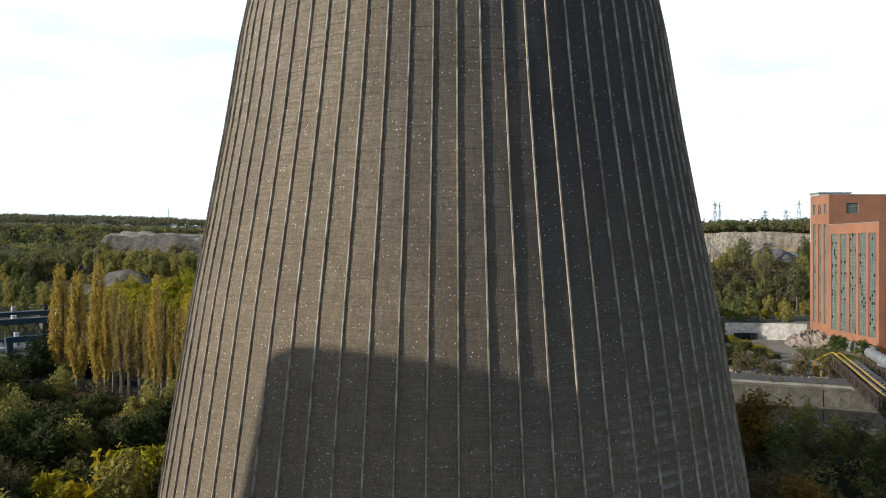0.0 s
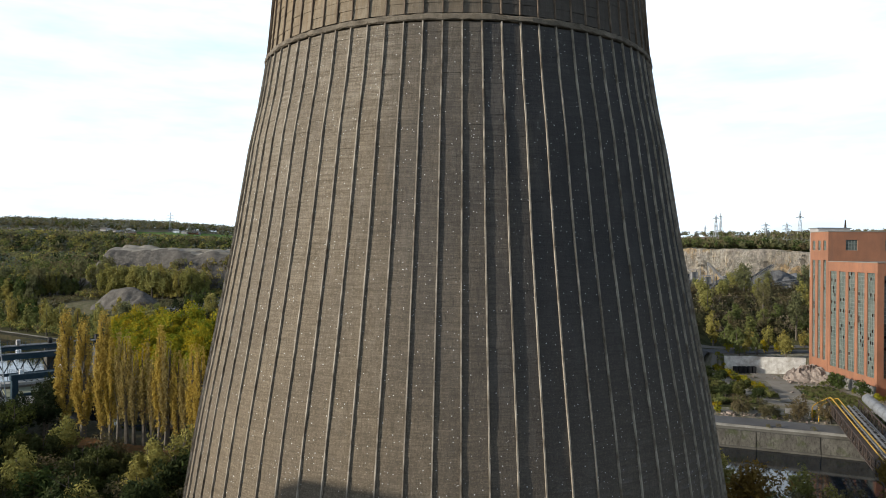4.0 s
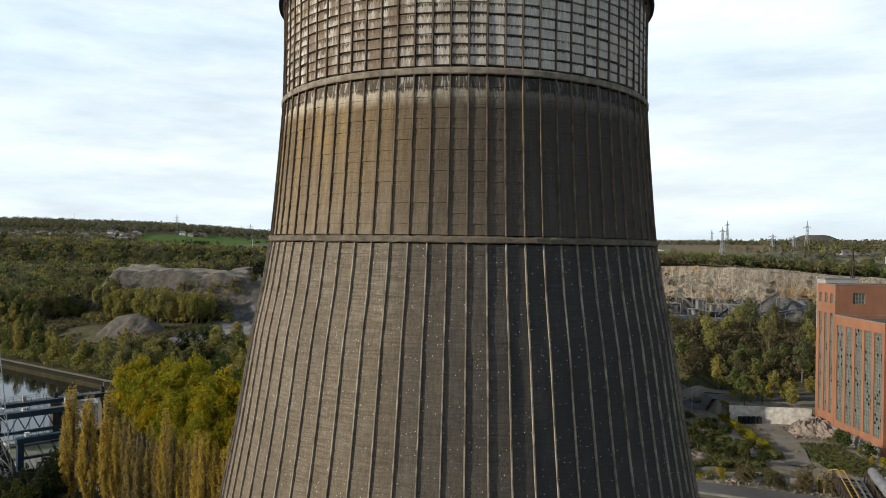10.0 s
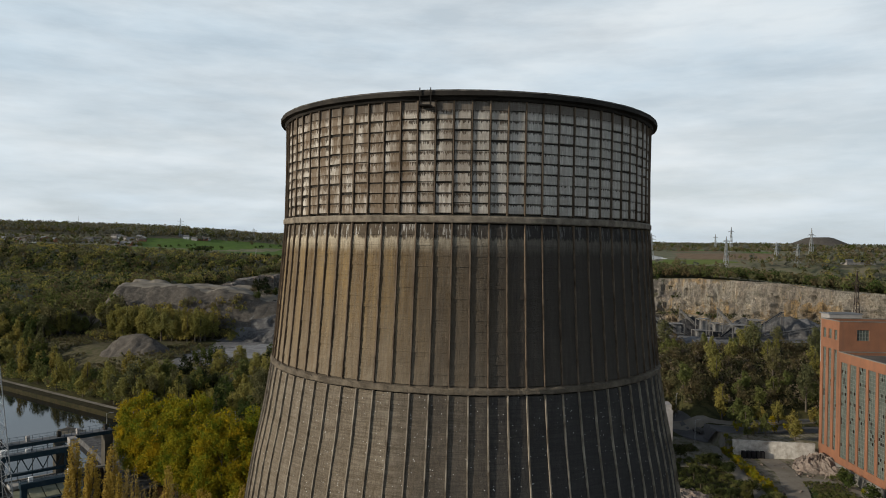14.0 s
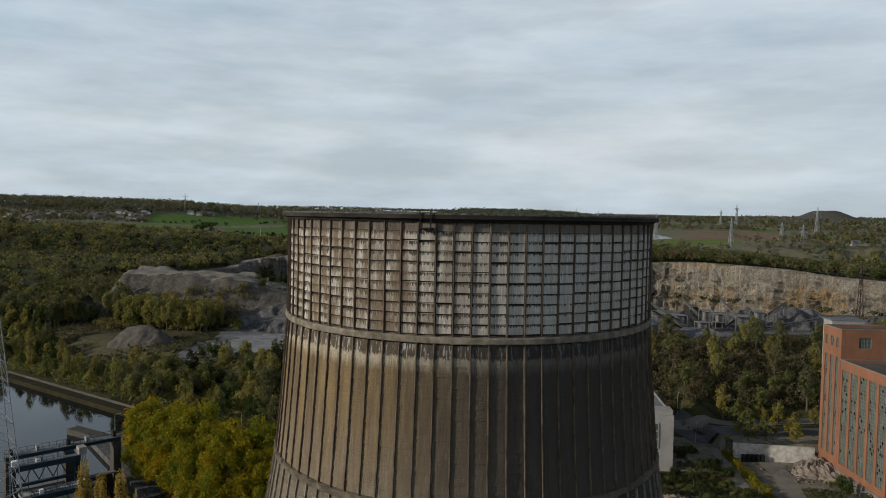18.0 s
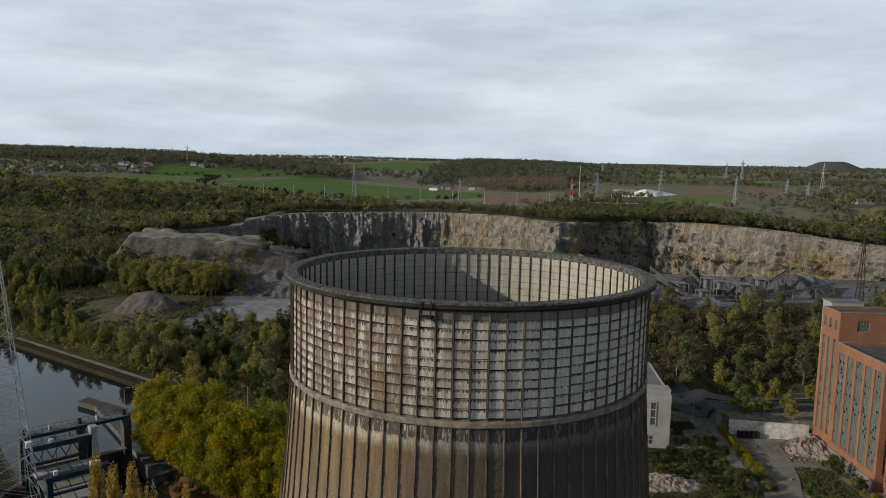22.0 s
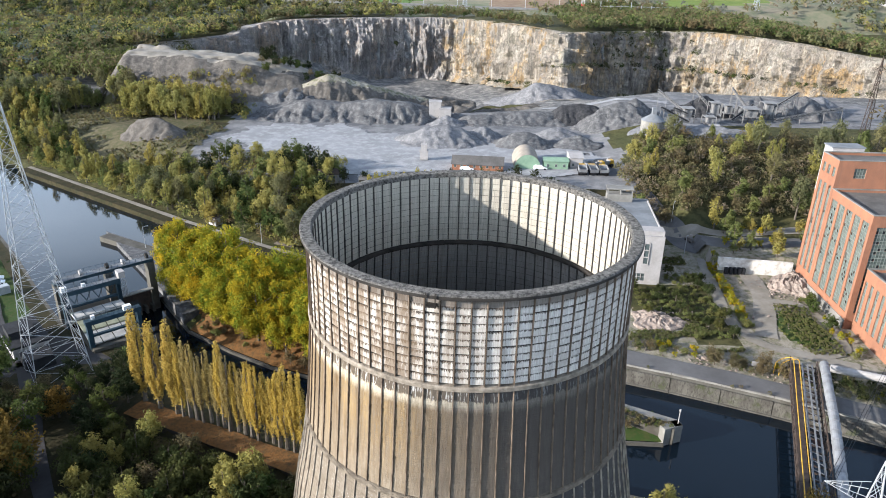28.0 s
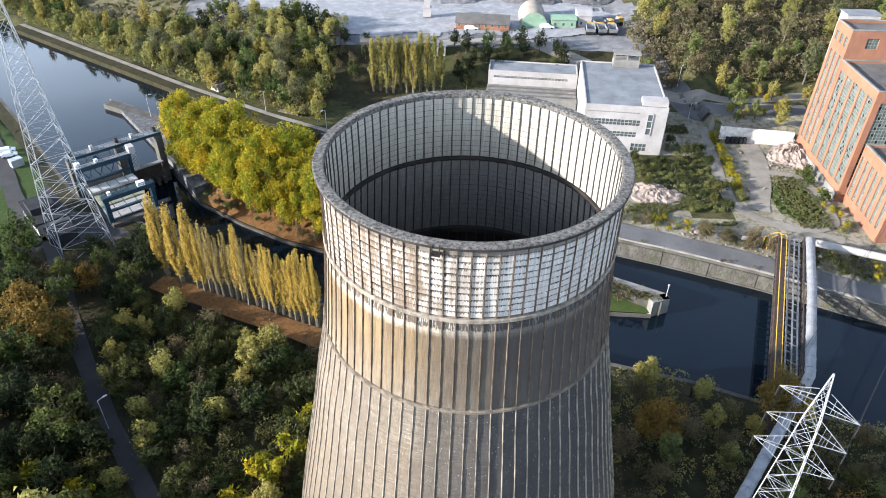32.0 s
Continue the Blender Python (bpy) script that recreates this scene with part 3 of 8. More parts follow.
def far_h(X, Y):
    """The open country beyond the quarry, by bearing and distance."""
    a = X / np.maximum(Y, 50)
    keys = sorted(FAR)
    cols = [np.interp(Y, [p[0] for p in FAR[k]], [p[1] for p in FAR[k]]) for k in keys]
    out = cols[0] * 1.0
    for k0, k1, c0, c1 in zip(keys, keys[1:], cols, cols[1:]):
        t = np.clip((a - k0) / (k1 - k0), 0, 1)
        out = np.where(a > k0, c0 + (c1 - c0) * t, out)
    return out


def ground_h(X, Y):
    """Height of the ground, without the canal."""
    y0 = np.interp(X, [-420, -187, -100, -45, 20, 60, 74, 80, 140], [450, 300, 245, 218, 222, 224, 216, 200, 200])
    w = np.interp(X, [-420, -45, 20, 60, 90], [60, 30, 26, 26, 80])
    top = np.interp(X, [-420, -200, 60, 85, 300], [16, 8, 10, 15.5, 15.5])
    h = top * smooth01((Y - y0) / w)
    step = np.where((X > 78.5) & (Y > 196), 3.8 * smooth01((Y - 196) / 1.5), 0)
    h = np.maximum(h, step)
    # leaf-strewn terrace under the poplars
    wl = 113.0 - 0.4 * (X + 65)
    h = np.where((X > -70) & (X < -14) & (Y > wl) & (Y < line_y(X, BANK_S)), 1.7, h)
    # quarry floor falls to the foot of the far face
    pit = inside(X, Y, PIT)
    fall = smooth01((Y - np.interp(X, [-260, -60, 60, 120, 300], [430, 350, 360, 400, 380])) / 110)
    h = np.where(pit, h * (1 - fall) + np.interp(X, [p[0] for p in FOOT], [p[1] for p in FOOT]) * fall + fbm(X, Y, 0.05, 2.0) * fall * 1.5, h)
    # land beyond the pit
    d = np.hypot(X, Y)
    out = (~pit) & (Y > 330)
    crest = np.interp(X, [p[0] for p in CLIFF], [p[2] for p in CLIFF])
    far = crest + smooth01((Y - 640) / 60) * (far_h(X, Y) - crest) + 2.5 * smooth01((d - 700) / 800) * fbm(X, Y, 0.004, 1.0, 3)
    k = smooth01((Y - 380) / 120)
    k = np.where(Y > line_y(X, [(p[0], p[1]) for p in CLIFF]) - 2, np.maximum(k, np.where((X > -262) & (X < 310), 1.0, k)), k)
    h = np.where(out, h * (1 - k) + far * k, h)
    # spoil ridge left of the yard
    u = (X + 190) / 120
    cy = 398 - 14 * u
    top = np.interp(u, [-0.12, 0.03, 0.55, 0.85, 1.15], [8, 32.8, 32, 26, 8])
    top = top + 1.6 * fbm(X, Y, 0.09, 7.0, 3) * (np.abs(Y - cy) > 7)
    sh = (top - 8) * smooth01(1.0 - (np.abs(Y - cy) - 9) / 30) * ((u > -0.3) & (u < 1.2))
    h = np.where((u > -0.3) & (u < 1.2) & (Y > 340) & (Y < 450), np.maximum(h, h + (8 + sh - h) * smooth01(sh / 7)), h)
    # cone of a slag heap on the horizon
    h = h + 42 * smooth01(1 - (np.hypot((X - 1560) / 1.25, Y - 3000) - 35) / 90)
    return h


def canal(X, Y):
    """True where the water lies."""
    return (Y < line_y(X, BANK_N)) & (Y > line_y(X, BANK_S)) & ~inside(X, Y, ISLE)


def hz(x, y):
    return float(ground_h(np.array([float(x)]), np.array([float(y)]))[0])


def steps(a, b, s):
    return list(np.arange(a, b, s))


gx = [-4800, -3600, -2700, -2000, -1500, -1150, -900, -760] + steps(-680, -260, 16) + steps(-260, -130, 4) + steps(-130, 130, 1.6) + steps(130, 352, 4) + steps(352, 700, 22) + [800, 1000, 1150, 1300, 1400, 1460, 1520, 1560, 1600, 1660, 1730, 1830, 2000, 2500, 3200, 4800]
gy = [-2500, -1200, -600, -300, -150, -80, -40] + steps(-20, 30, 5) + steps(30, 240, 1.6) + steps(240, 640, 5) + steps(640, 1500, 20) + steps(1500, 2800, 90) + [2850, 2920, 2960, 3000, 3040, 3090, 3180, 3400, 3800, 4800]
GX, GY = np.meshgrid(np.array(gx), np.array(gy))
GZ = ground_h(GX, GY)
can = (GY < line_y(GX, BANK_N) + 2.2) & (GY > line_y(GX, BANK_S) - 2.2)
isle = inside(GX, GY, ISLE)
for ddx, ddy in ((1.9, 0), (-1.9, 0), (0, 1.9), (0, -5.5)):
    isle &= inside(GX + ddx, GY + ddy, ISLE)
can &= ~isle
GZ = np.where(can, -8.0, GZ + np.where(GY < 700, 0.12 * fbm(GX, GY, 0.35, 3.0, 3), 0))
nx, ny = len(gx), len(gy)
ii = np.arange(nx * ny).reshape(ny, nx)
gfaces = np.stack([ii[:-1, :-1], ii[:-1, 1:], ii[1:, 1:], ii[1:, :-1]], -1).reshape(-1, 4)
CX = (GX[:-1, :-1] + GX[1:, 1:]) / 2
CY = (GY[:-1, :-1] + GY[1:, 1:]) / 2
wob = fbm(CX, CY, 0.06, 5.0) * 4
zone = np.zeros(CX.shape, np.int32)                                             # scrub
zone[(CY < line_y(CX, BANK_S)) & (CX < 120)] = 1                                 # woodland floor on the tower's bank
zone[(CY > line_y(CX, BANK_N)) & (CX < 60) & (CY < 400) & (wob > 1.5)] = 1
pitc = inside(CX, CY, PIT)
zone[pitc & (CX > -115 + wob) & (CY > 244) & (CX < 62 + wob)] = 2
zone[(CX > -115 + wob) & (CX < 64 + wob) & (CY > 243) & (CY < 340)] = 2
zone[pitc & (CX > 62) & (CY > 288 + wob)] = 2
zone[(CX > 40) & (CX < 160) & (CY > line_y(CX, BANK_N)) & (CY < 216)] = 3        # wasteland round the works
zone[((CX - 90) / 6.2) ** 2 + ((CY - 160.5) / 10.5) ** 2 < 1 + 0.05 * wob] = 7
zone[(CX > 48) & (CX < 71.5) & (CY > 152) & (CY < 186) & ~((CX < 61) & (CY < 167 + wob))] = 0
FIELDS = [[(-579, 877), (-572, 1017), (-508, 1112), (-429, 1141), (-312, 895), (-353, 847), (-472, 850), (-528, 798)],
          [(-593, 1316), (-474, 1418), (-336, 1407), (-289, 1320), (-374, 1235), (-407, 1187), (-455, 1212), (-515, 1140)],
          [(-375, 1117), (-284, 1300), (-224, 1283), (-127, 1143), (-24, 1034), (36, 904), (27, 828), (-38, 801), (-76, 737), (-165, 794), (-235, 865), (-288, 857)],
          [(-385, 2112), (-265, 2787), (-38, 2355), (-107, 1928), (-271, 1706)], [(516, 1736), (532, 1418), (456, 1212), (416, 1398)], [(495, 1218), (548, 1208), (412, 898), (385, 926)]]
PLOUGHED = [[(27, 837), (37, 915), (125, 829), (102, 707), (23, 712)], [(416, 1398), (452, 1179), (381, 992), (333, 1060)], [(296, 942), (401, 883), (352, 772), (257, 793)]]
MEADOWS = [[(150, 690), (219, 768), (296, 781), (297, 723), (195, 682)], [(300, 1500), (420, 1900), (560, 2000), (480, 1500)]]
zone[CY > 640] = 5
for poly_ in FIELDS:
    zone[inside(CX, CY, poly_)] = 4
for poly_ in PLOUGHED:
    zone[inside(CX, CY, poly_)] = 12
for poly_ in MEADOWS + FIELDS[:1]:
    zone[inside(CX, CY, poly_)] = 11
fall_c = pitc & (CY > np.interp(CX, [-260, -60, 60, 120, 300], [420, 372, 375, 395, 370]) + 2 * wob)
zone[fall_c] = 13
zone[np.hypot((CX - 1560) / 1.25, CY - 3000) < 150] = 8
zone[inside(CX, CY, ISLE)] = 6
zone[inside(CX, CY, ISLE) & (CX < -83)] = 9
zone[inside(CX, CY, ISLE) & (CX > 8)] = 7
zone[(CY < line_y(CX, BANK_S)) & (CX < -106) & (CY > 120)] = 7
zone[(CY < line_y(CX, BANK_S)) & (CX > -112) & (CX < -74) & (CY > 132 + 0.35 * (CX + 90)) & (CY > 118)] = 9
zone[(CX > -208) & (CX < -60) & (CY > 352) & (CY < 436) & (GZ[:-1, :-1] > 11)] = 8
thing("ground", "uneven ground of scrub, woodland floor and quarry dust reaching the horizon", "ground", kind="structure",
               data=np_mesh("ground", np.stack([GX, GY, GZ], -1).reshape(-1, 3), gfaces,
                            [M["scrub"], M["wood_floor"], M["yard"], M["waste"], M["field"], M["far_land"], M["fallen"], M["lawn"], M["spoil"], M["lane"], M["yard_pale"], M["meadow"], M["plough"], M["pit_floor"]], zone.ravel(), True))
wat = Kit()
wat.add([(-140, -60, -3.6), (600, -60, -3.6), (600, 330, -3.6), (-140, 330, -3.6)], [(0, 1, 2, 3)])
thing("water", "dark rippled canal water below the weir", "water", kind="structure", data=wat.mesh("water", [M["water"]]))
wat = Kit()
wat.add([(x, y, -1.4) for x, y in ((-600, 60), (-101, 60), (-101, 153), (-84, 170), (-60, 181), (-52, 197), (-52, 215), (-200, 305), (-600, 520))], [tuple(range(8))])
thing("water_upper", "still canal water above the weir mirroring the sky", "water", kind="structure", data=wat.mesh("water_upper", [M["water"]]))
lock = Kit()
lock.add([(-60.4, 180.6, -8), (-51.4, 197.4, -8), (-50.8, 197.1, -8), (-59.8, 180.3, -8), (-60.4, 180.6, 0.2), (-51.4, 197.4, 0.2), (-50.8, 197.1, 0.2), (-59.8, 180.3, 0.2)],
         [(0, 1, 2, 3), (7, 6, 5, 4), (0, 4, 5, 1), (1, 5, 6, 2), (2, 6, 7, 3), (3, 7, 4, 0)])
thing("lock_gate", "dark timber lock gate between island and bank", "gate", kind="structure", data=lock.mesh("lock_gate", [M["rust"]]))


def shifted_line(line, d):
    """A plan line moved sideways by d."""
    P = np.array([p_[:2] for p_ in line], float)
    G = np.gradient(P, axis=0)
    G /= np.linalg.norm(G, axis=1, keepdims=True)
    return [tuple(v) for v in P + np.stack([-G[:, 1], G[:, 0]], 1) * d]


def wall_along(name, line, z0, z1, w, mat, label, side=1, capped=False):
    """A wall of thickness w along a plan line; side says on which side of the line it stands."""
    k = Kit()
    for (x0, y0), (x1, y1) in zip(line, line[1:]):
        d = Vector((x1 - x0, y1 - y0)).normalized()
        nn = Vector((-d.y, d.x)) * w * side
        e = d * 0.02
        pts = [(x0 - e.x, y0 - e.y), (x1 + e.x, y1 + e.y), (x1 + nn.x + e.x, y1 + nn.y + e.y), (x0 + nn.x - e.x, y0 + nn.y - e.y)]
        k.prism(pts if side > 0 else pts[::-1], z0, z1)
    return thing(name, label, "wall", kind="structure", data=k.mesh(name, [mat]))




def battered_quay(name, line, length, label):
    """A quay wall leaning back from the water: slabs with open joints, a lip at the foot, a verge and a coping behind."""
    root = thing(name, label, "wall", kind="structure")
    P = np.array(line, float)
    s = np.r_[0, np.cumsum(np.hypot(*np.diff(P, axis=0).T))]
    at = np.linspace(0, s[-1], int(s[-1] / length) + 1)
    X, Y = np.interp(at, s, P[:, 0]), np.interp(at, s, P[:, 1])
    tx, ty = np.gradient(X), np.gradient(Y)
    ln = np.hypot(tx, ty)
    nx, ny = -ty / ln, tx / ln
    shapes = (("backing", [(0.35, -8), (0.35, -3.4), (1.6, -0.72), (2.5, 0.18), (4.2, 0.33), (4.2, -8)], 0.0, M["quay"]),
              ("slab", [(0.0, -5), (0.0, -3.35), (1.22, -0.55), (1.62, -0.5), (1.62, -0.75), (0.4, -5)], 0.008, M["quay_wall"]),
              ("lip", [(-0.28, -5), (-0.28, -3.28), (0.06, -3.22), (0.06, -5)], 0.004, M["quay"]),
              ("coping", [(2.2, -0.25), (2.2, 0.34), (2.62, 0.38), (2.62, -0.25)], 0.004, M["concrete"]))
    for i in range(len(at) - 1):
        for nm, prof, gap, mat in shapes:
            k, m = Kit(), len(prof)
            vs = []
            for e, j in ((gap, i), (1 - gap, i + 1)):
                cx, cy = X[i] + (X[i + 1] - X[i]) * e, Y[i] + (Y[i + 1] - Y[i]) * e
                vs += [(cx + nx[j] * o, cy + ny[j] * o, z) for o, z in prof]
            k.add(vs, [tuple(range(m)), tuple(range(2 * m - 1, m - 1, -1))] + [(a, m + a, m + (a + 1) % m, (a + 1) % m) for a in range(m)])
            part(nm, k, mat, root)


battered_quay("quay_wall_north", BANK_N[6:12], 10.5, "stained concrete quay wall leaning back along the far bank of the canal")
wall_along("bank_north", BANK_N[1:7], -8, 0.3, 4.2, M["wood_floor"], "overgrown bank wall of the upper canal")
wall_along("quay_wall_south", BANK_S[2:14], -8, 0.2, 0.9, M["quay"], "low concrete bank wall on the tower's side of the canal", -1)
wall_along("bank_verge", shifted_line(BANK_S[2:14], -0.85), -8, 0.12, 3.6, M["wood_floor"], "overgrown verge behind the bank wall", -1)
wall_along("island_wall", ISLE[1:9], -8, -2.9, 0.6, M["quay"], "low concrete edge of the wooded lock island", 1)
wall_along("island_wall", ISLE[10:] + ISLE[:1], -8, 0.3, 3.4, M["quay"], "concrete quay edge of the lock island", 1)
wall_along("pier_wall", [(43, 116.4), (47, 118), (46.5, 119.8), (35, 125.5), (8, 141)], -8, 0.55, 1.7, M["concrete"], "pale concrete pier wall at the island tip", 1)


def shore(name, line, w, z0, z1, mat, label):
    """A sloping bank from the water's edge up to the flat of the island."""
    a = np.array(line, float)
    rows = []
    for u in (0.0, 0.3, 0.65, 1.0):
        b = np.array(shifted_line(line, 0.7 + w * u))
        rows.append(np.c_[b, np.full(len(b), z0 + (z1 - z0) * (1.15 * u if u < 0.7 else 1.0))])
    V = np.array(rows)
    ii = np.arange(V.shape[0] * V.shape[1]).reshape(V.shape[:2])
    f = np.stack([ii[:-1, :-1], ii[:-1, 1:], ii[1:, 1:], ii[1:, :-1]], -1).reshape(-1, 4)
    return thing(name, label, "bank", kind="structure", data=np_mesh(name, V.reshape(-1, 3), f, [mat]))


shore("island_bank", ISLE[1:3], 8.5, -2.8, 0.25, M["scrub"], "scrubby bank of the lock island below the weir")
shore("island_bank", ISLE[2:7], 8.5, -2.8, 0.25, M["fallen"], "bank of the lock island strewn with orange leaves")
shore("island_bank", ISLE[6:9] + [(46, 117.2)], 8.0, -2.8, -1.2, M["lawn"], "grassy foot of the pier")
k_ = Kit()
k_.prism([(-118.5, 212.6), (-84, 172.6), (-72, 158), (-64, 166), (-68, 185), (-84, 193.6)], -8, 0.27)
thing("pavement_pier", "dark paved tip of the lock island above the weir", "pavement", kind="structure", data=k_.mesh("pavement_pier", [M["gravel_dark"]]))

# ---- the cooling tower ----
TX, TY, NR = 0.78, 58.43, 80
STEP = 2 * math.pi / NR
PHASE = math.radians(0.1)
PROFILE = [(0, 23.6), (8.2, 22.7), (15.6, 21.5), (22.5, 20.4), (27.4, 19.45), (35, 18.05), (42, 16.95), (45, 16.3), (48.5, 15.75), (51, 15.5), (55.8, 15.12), (59.3, 14.88), (63, 14.82), (67.2, 14.85)]


def tower_r(z):
    return float(np.interp(z, [p[0] for p in PROFILE], [p[1] for p in PROFILE]))


def on_shell(a, r, z):
    """A place on the tower; a = 0 faces -y, growing towards +x."""
    return (r * math.sin(a), -r * math.cos(a), z)


tower = thing("cooling_tower", "tall soot-stained concrete cooling tower with vertical ribs and ring bands", "cooling tower", at=(TX, TY, 0))
RNG = random.Random(4)


def shell_rows(z0, z1, rows, lap, jitter, skip=None):
    """Lapped panel courses between the ribs, from z0 up to z1."""
    k = Kit()
    hh = (z1 - z0) / rows
    for r in range(rows):
        za, zb = z0 + r * hh, z0 + (r + 1) * hh
        ra, rb = tower_r(za), tower_r(zb)
        for s in range(NR):
            if skip and skip(r, s):
                continue
            a, b = PHASE + s * STEP, PHASE + (s + 1) * STEP
            o = RNG.uniform(-jitter, jitter)
            k.add([on_shell(a, ra + lap + o, za), on_shell(b, ra + lap + o, za), on_shell(b, rb + o, zb), on_shell(a, rb + o, zb),
                   on_shell(a, ra - 0.05, za), on_shell(b, ra - 0.05, za)], [(0, 1, 2, 3), (4, 5, 1, 0)])
    return k


def front(s):
    return s < 15 or s >= NR - 15


part("lower_shell", shell_rows(0, 48.2, 72, 0.012, 0.01), M["shell_low"], tower, kind="stuff", label="brown panels dark with soot and painted shade, speckled with pale lichen")
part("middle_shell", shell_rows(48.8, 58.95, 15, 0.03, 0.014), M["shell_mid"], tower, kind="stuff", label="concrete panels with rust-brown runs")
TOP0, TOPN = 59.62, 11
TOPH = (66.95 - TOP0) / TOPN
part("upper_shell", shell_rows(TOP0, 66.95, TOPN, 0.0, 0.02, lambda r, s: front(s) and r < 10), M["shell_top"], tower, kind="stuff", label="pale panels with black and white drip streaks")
# the panels of the crown that face the camera, one by one
pk = Kit()
hw = STEP / 2 * 0.86
rr = 14.85
zt, zb = TOPH - 0.03, 0.07
outer = [on_shell(-hw, rr + 0.05, zb), on_shell(hw, rr + 0.05, zb), on_shell(hw, rr + 0.03, zt), on_shell(-hw, rr + 0.03, zt)]
inner = [on_shell(-hw, rr - 0.08, zb - 0.03), on_shell(hw, rr - 0.08, zb - 0.03), on_shell(hw, rr - 0.08, zt + 0.03), on_shell(-hw, rr - 0.08, zt + 0.03)]
pk.add(outer + inner, [(0, 1, 2, 3), (4, 5, 1, 0), (5, 6, 2, 1), (6, 7, 3, 2), (7, 4, 0, 3)])
panel_me = pk.mesh("panel", [M["shell_top"]])
back = Kit()
for s in range(NR):
    a, b = PHASE + s * STEP, PHASE + (s + 1) * STEP
    back.add([on_shell(a, rr - 0.06, TOP0), on_shell(b, rr - 0.06, TOP0), on_shell(b, rr - 0.06, 66.95), on_shell(a, rr - 0.06, 66.95)], [(0, 1, 2, 3)])
part("panel_backing", back, M["blackened"], tower, "dark joints behind the crown panels")
for s in list(range(15)) + list(range(NR - 15, NR)):
    for r in range(10):
        ob = part("panel", panel_me, None, tower)
        ob.location = (0, 0, TOP0 + r * TOPH)
        ob.rotation_euler = (RNG.uniform(-0.004, 0.004), 0, PHASE + (s + 0.5) * STEP)


def rib_mesh(name, z0, z1, depth, w, mat, n=12, inside_of=None):
    k = Kit()
    lv = [z0 + (z1 - z0) * j / n for j in range(n + 1)]
    vs = []
    for z in lv:
        r = tower_r(z) if inside_of is None else tower_r(z) - inside_of
        near, out = (r - 0.06, r + depth) if inside_of is None else (r + 0.06, r - depth)
        for rad in (near, out):
            for sx in (-w / 2, w / 2):
                vs.append((sx * (1.0 if rad == near else 0.82), -rad, z))
    fs = []
    for j in range(n):
        o = 4 * j
        fs += [(o, o + 2, o + 6, o + 4), (o + 2, o + 3, o + 7, o + 6), (o + 3, o + 1, o + 5, o + 7)]
    fs += [(0, 1, 3, 2), (4 * n, 4 * n + 2, 4 * n + 3, 4 * n + 1)]
    k.add(vs, fs)
    return k.mesh(name, [mat])


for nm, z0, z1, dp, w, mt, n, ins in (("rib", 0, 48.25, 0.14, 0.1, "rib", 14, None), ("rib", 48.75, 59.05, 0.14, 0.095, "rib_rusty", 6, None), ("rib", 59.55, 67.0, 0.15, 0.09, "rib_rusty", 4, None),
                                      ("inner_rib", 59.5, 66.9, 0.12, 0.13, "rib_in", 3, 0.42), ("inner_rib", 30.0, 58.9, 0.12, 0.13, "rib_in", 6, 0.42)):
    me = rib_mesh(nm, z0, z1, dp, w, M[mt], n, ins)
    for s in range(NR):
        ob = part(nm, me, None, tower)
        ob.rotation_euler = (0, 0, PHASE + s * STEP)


def band(name, prof, mat, label, n=160, jag=0.0):
    """A ring turned from a closed profile of (radius, z)."""
    k, m = Kit(), len(prof)
    vs = []
    for s in range(n):
        a = 2 * math.pi * s / n
        for r, z in prof:
            j = RNG.uniform(-jag, jag)
            vs.append(on_shell(a, r + j, z + j))
    fs = [(s * m + j, s * m + (j + 1) % m, ((s + 1) % n) * m + (j + 1) % m, ((s + 1) % n) * m + j) for s in range(n) for j in range(m)]
    k.add(vs, [f[::-1] for f in fs])
    return part(name, k, mat, tower, label)


band("cornice", [(14.5, 66.85), (15.0, 66.85), (15.12, 67.0), (15.4, 67.08), (15.42, 67.33), (14.5, 67.33)], M["blackened"], "soot-black cornice under the rim", 200, 0.012)
band("rim", [(14.33, 66.9), (14.5, 66.9), (14.5, 67.335), (15.42, 67.335), (15.38, 67.42), (15.3, 67.46), (14.45, 67.46), (14.33, 67.38)], M["rim"], "broad lichen-grey rim at the tower's mouth", 200, 0.008)
band("ring_band", [(14.7, 59.02), (15.06, 59.06), (15.1, 59.12), (15.1, 59.42), (15.04, 59.5), (14.7, 59.56)], M["ring_pale"], "pale concrete ring band", 200, 0.008)
band("ring_band", [(15.5, 48.24), (15.9, 48.28), (15.97, 48.34), (15.96, 48.6), (15.88, 48.68), (15.4, 48.82)], M["ring"], "chipped concrete ring band", 240, 0.04)
band("inner_ledge", [(14.5, 58.9), (14.16, 58.92), (14.12, 59.1), (14.16, 59.32), (14.5, 59.38)], M["blackened"], "dark inner ledge", 200, 0.03)
band("inner_ledge", [(15.4, 47.8), (14.9, 47.82), (14.85, 48.6), (15.4, 48.7)], M["blackened"], "dark inner ledge", 160, 0.02)


def inner_wall(name, z0, z1, rows, mat, label):
    k = Kit()
    hh = (z1 - z0) / rows
    for r in range(rows):
        za, zb = z0 + r * hh, z0 + (r + 1) * hh
        for s in range(NR):
            a, b = PHASE + s * STEP, PHASE + (s + 1) * STEP
            o = RNG.uniform(-0.012, 0.012)
            ra, rb = tower_r(za) - 0.42 + o, tower_r(zb) - 0.42 + o
            k.add([on_shell(b, ra, za + 0.02), on_shell(a, ra, za + 0.02), on_shell(a, rb, zb - 0.02), on_shell(b, rb, zb - 0.02),
                   on_shell(b, ra + 0.06, za - 0.02), on_shell(a, ra + 0.06, za - 0.02)], [(0, 1, 2, 3), (4, 5, 1, 0)])
    part(name, k, mat, tower, label, kind="stuff")


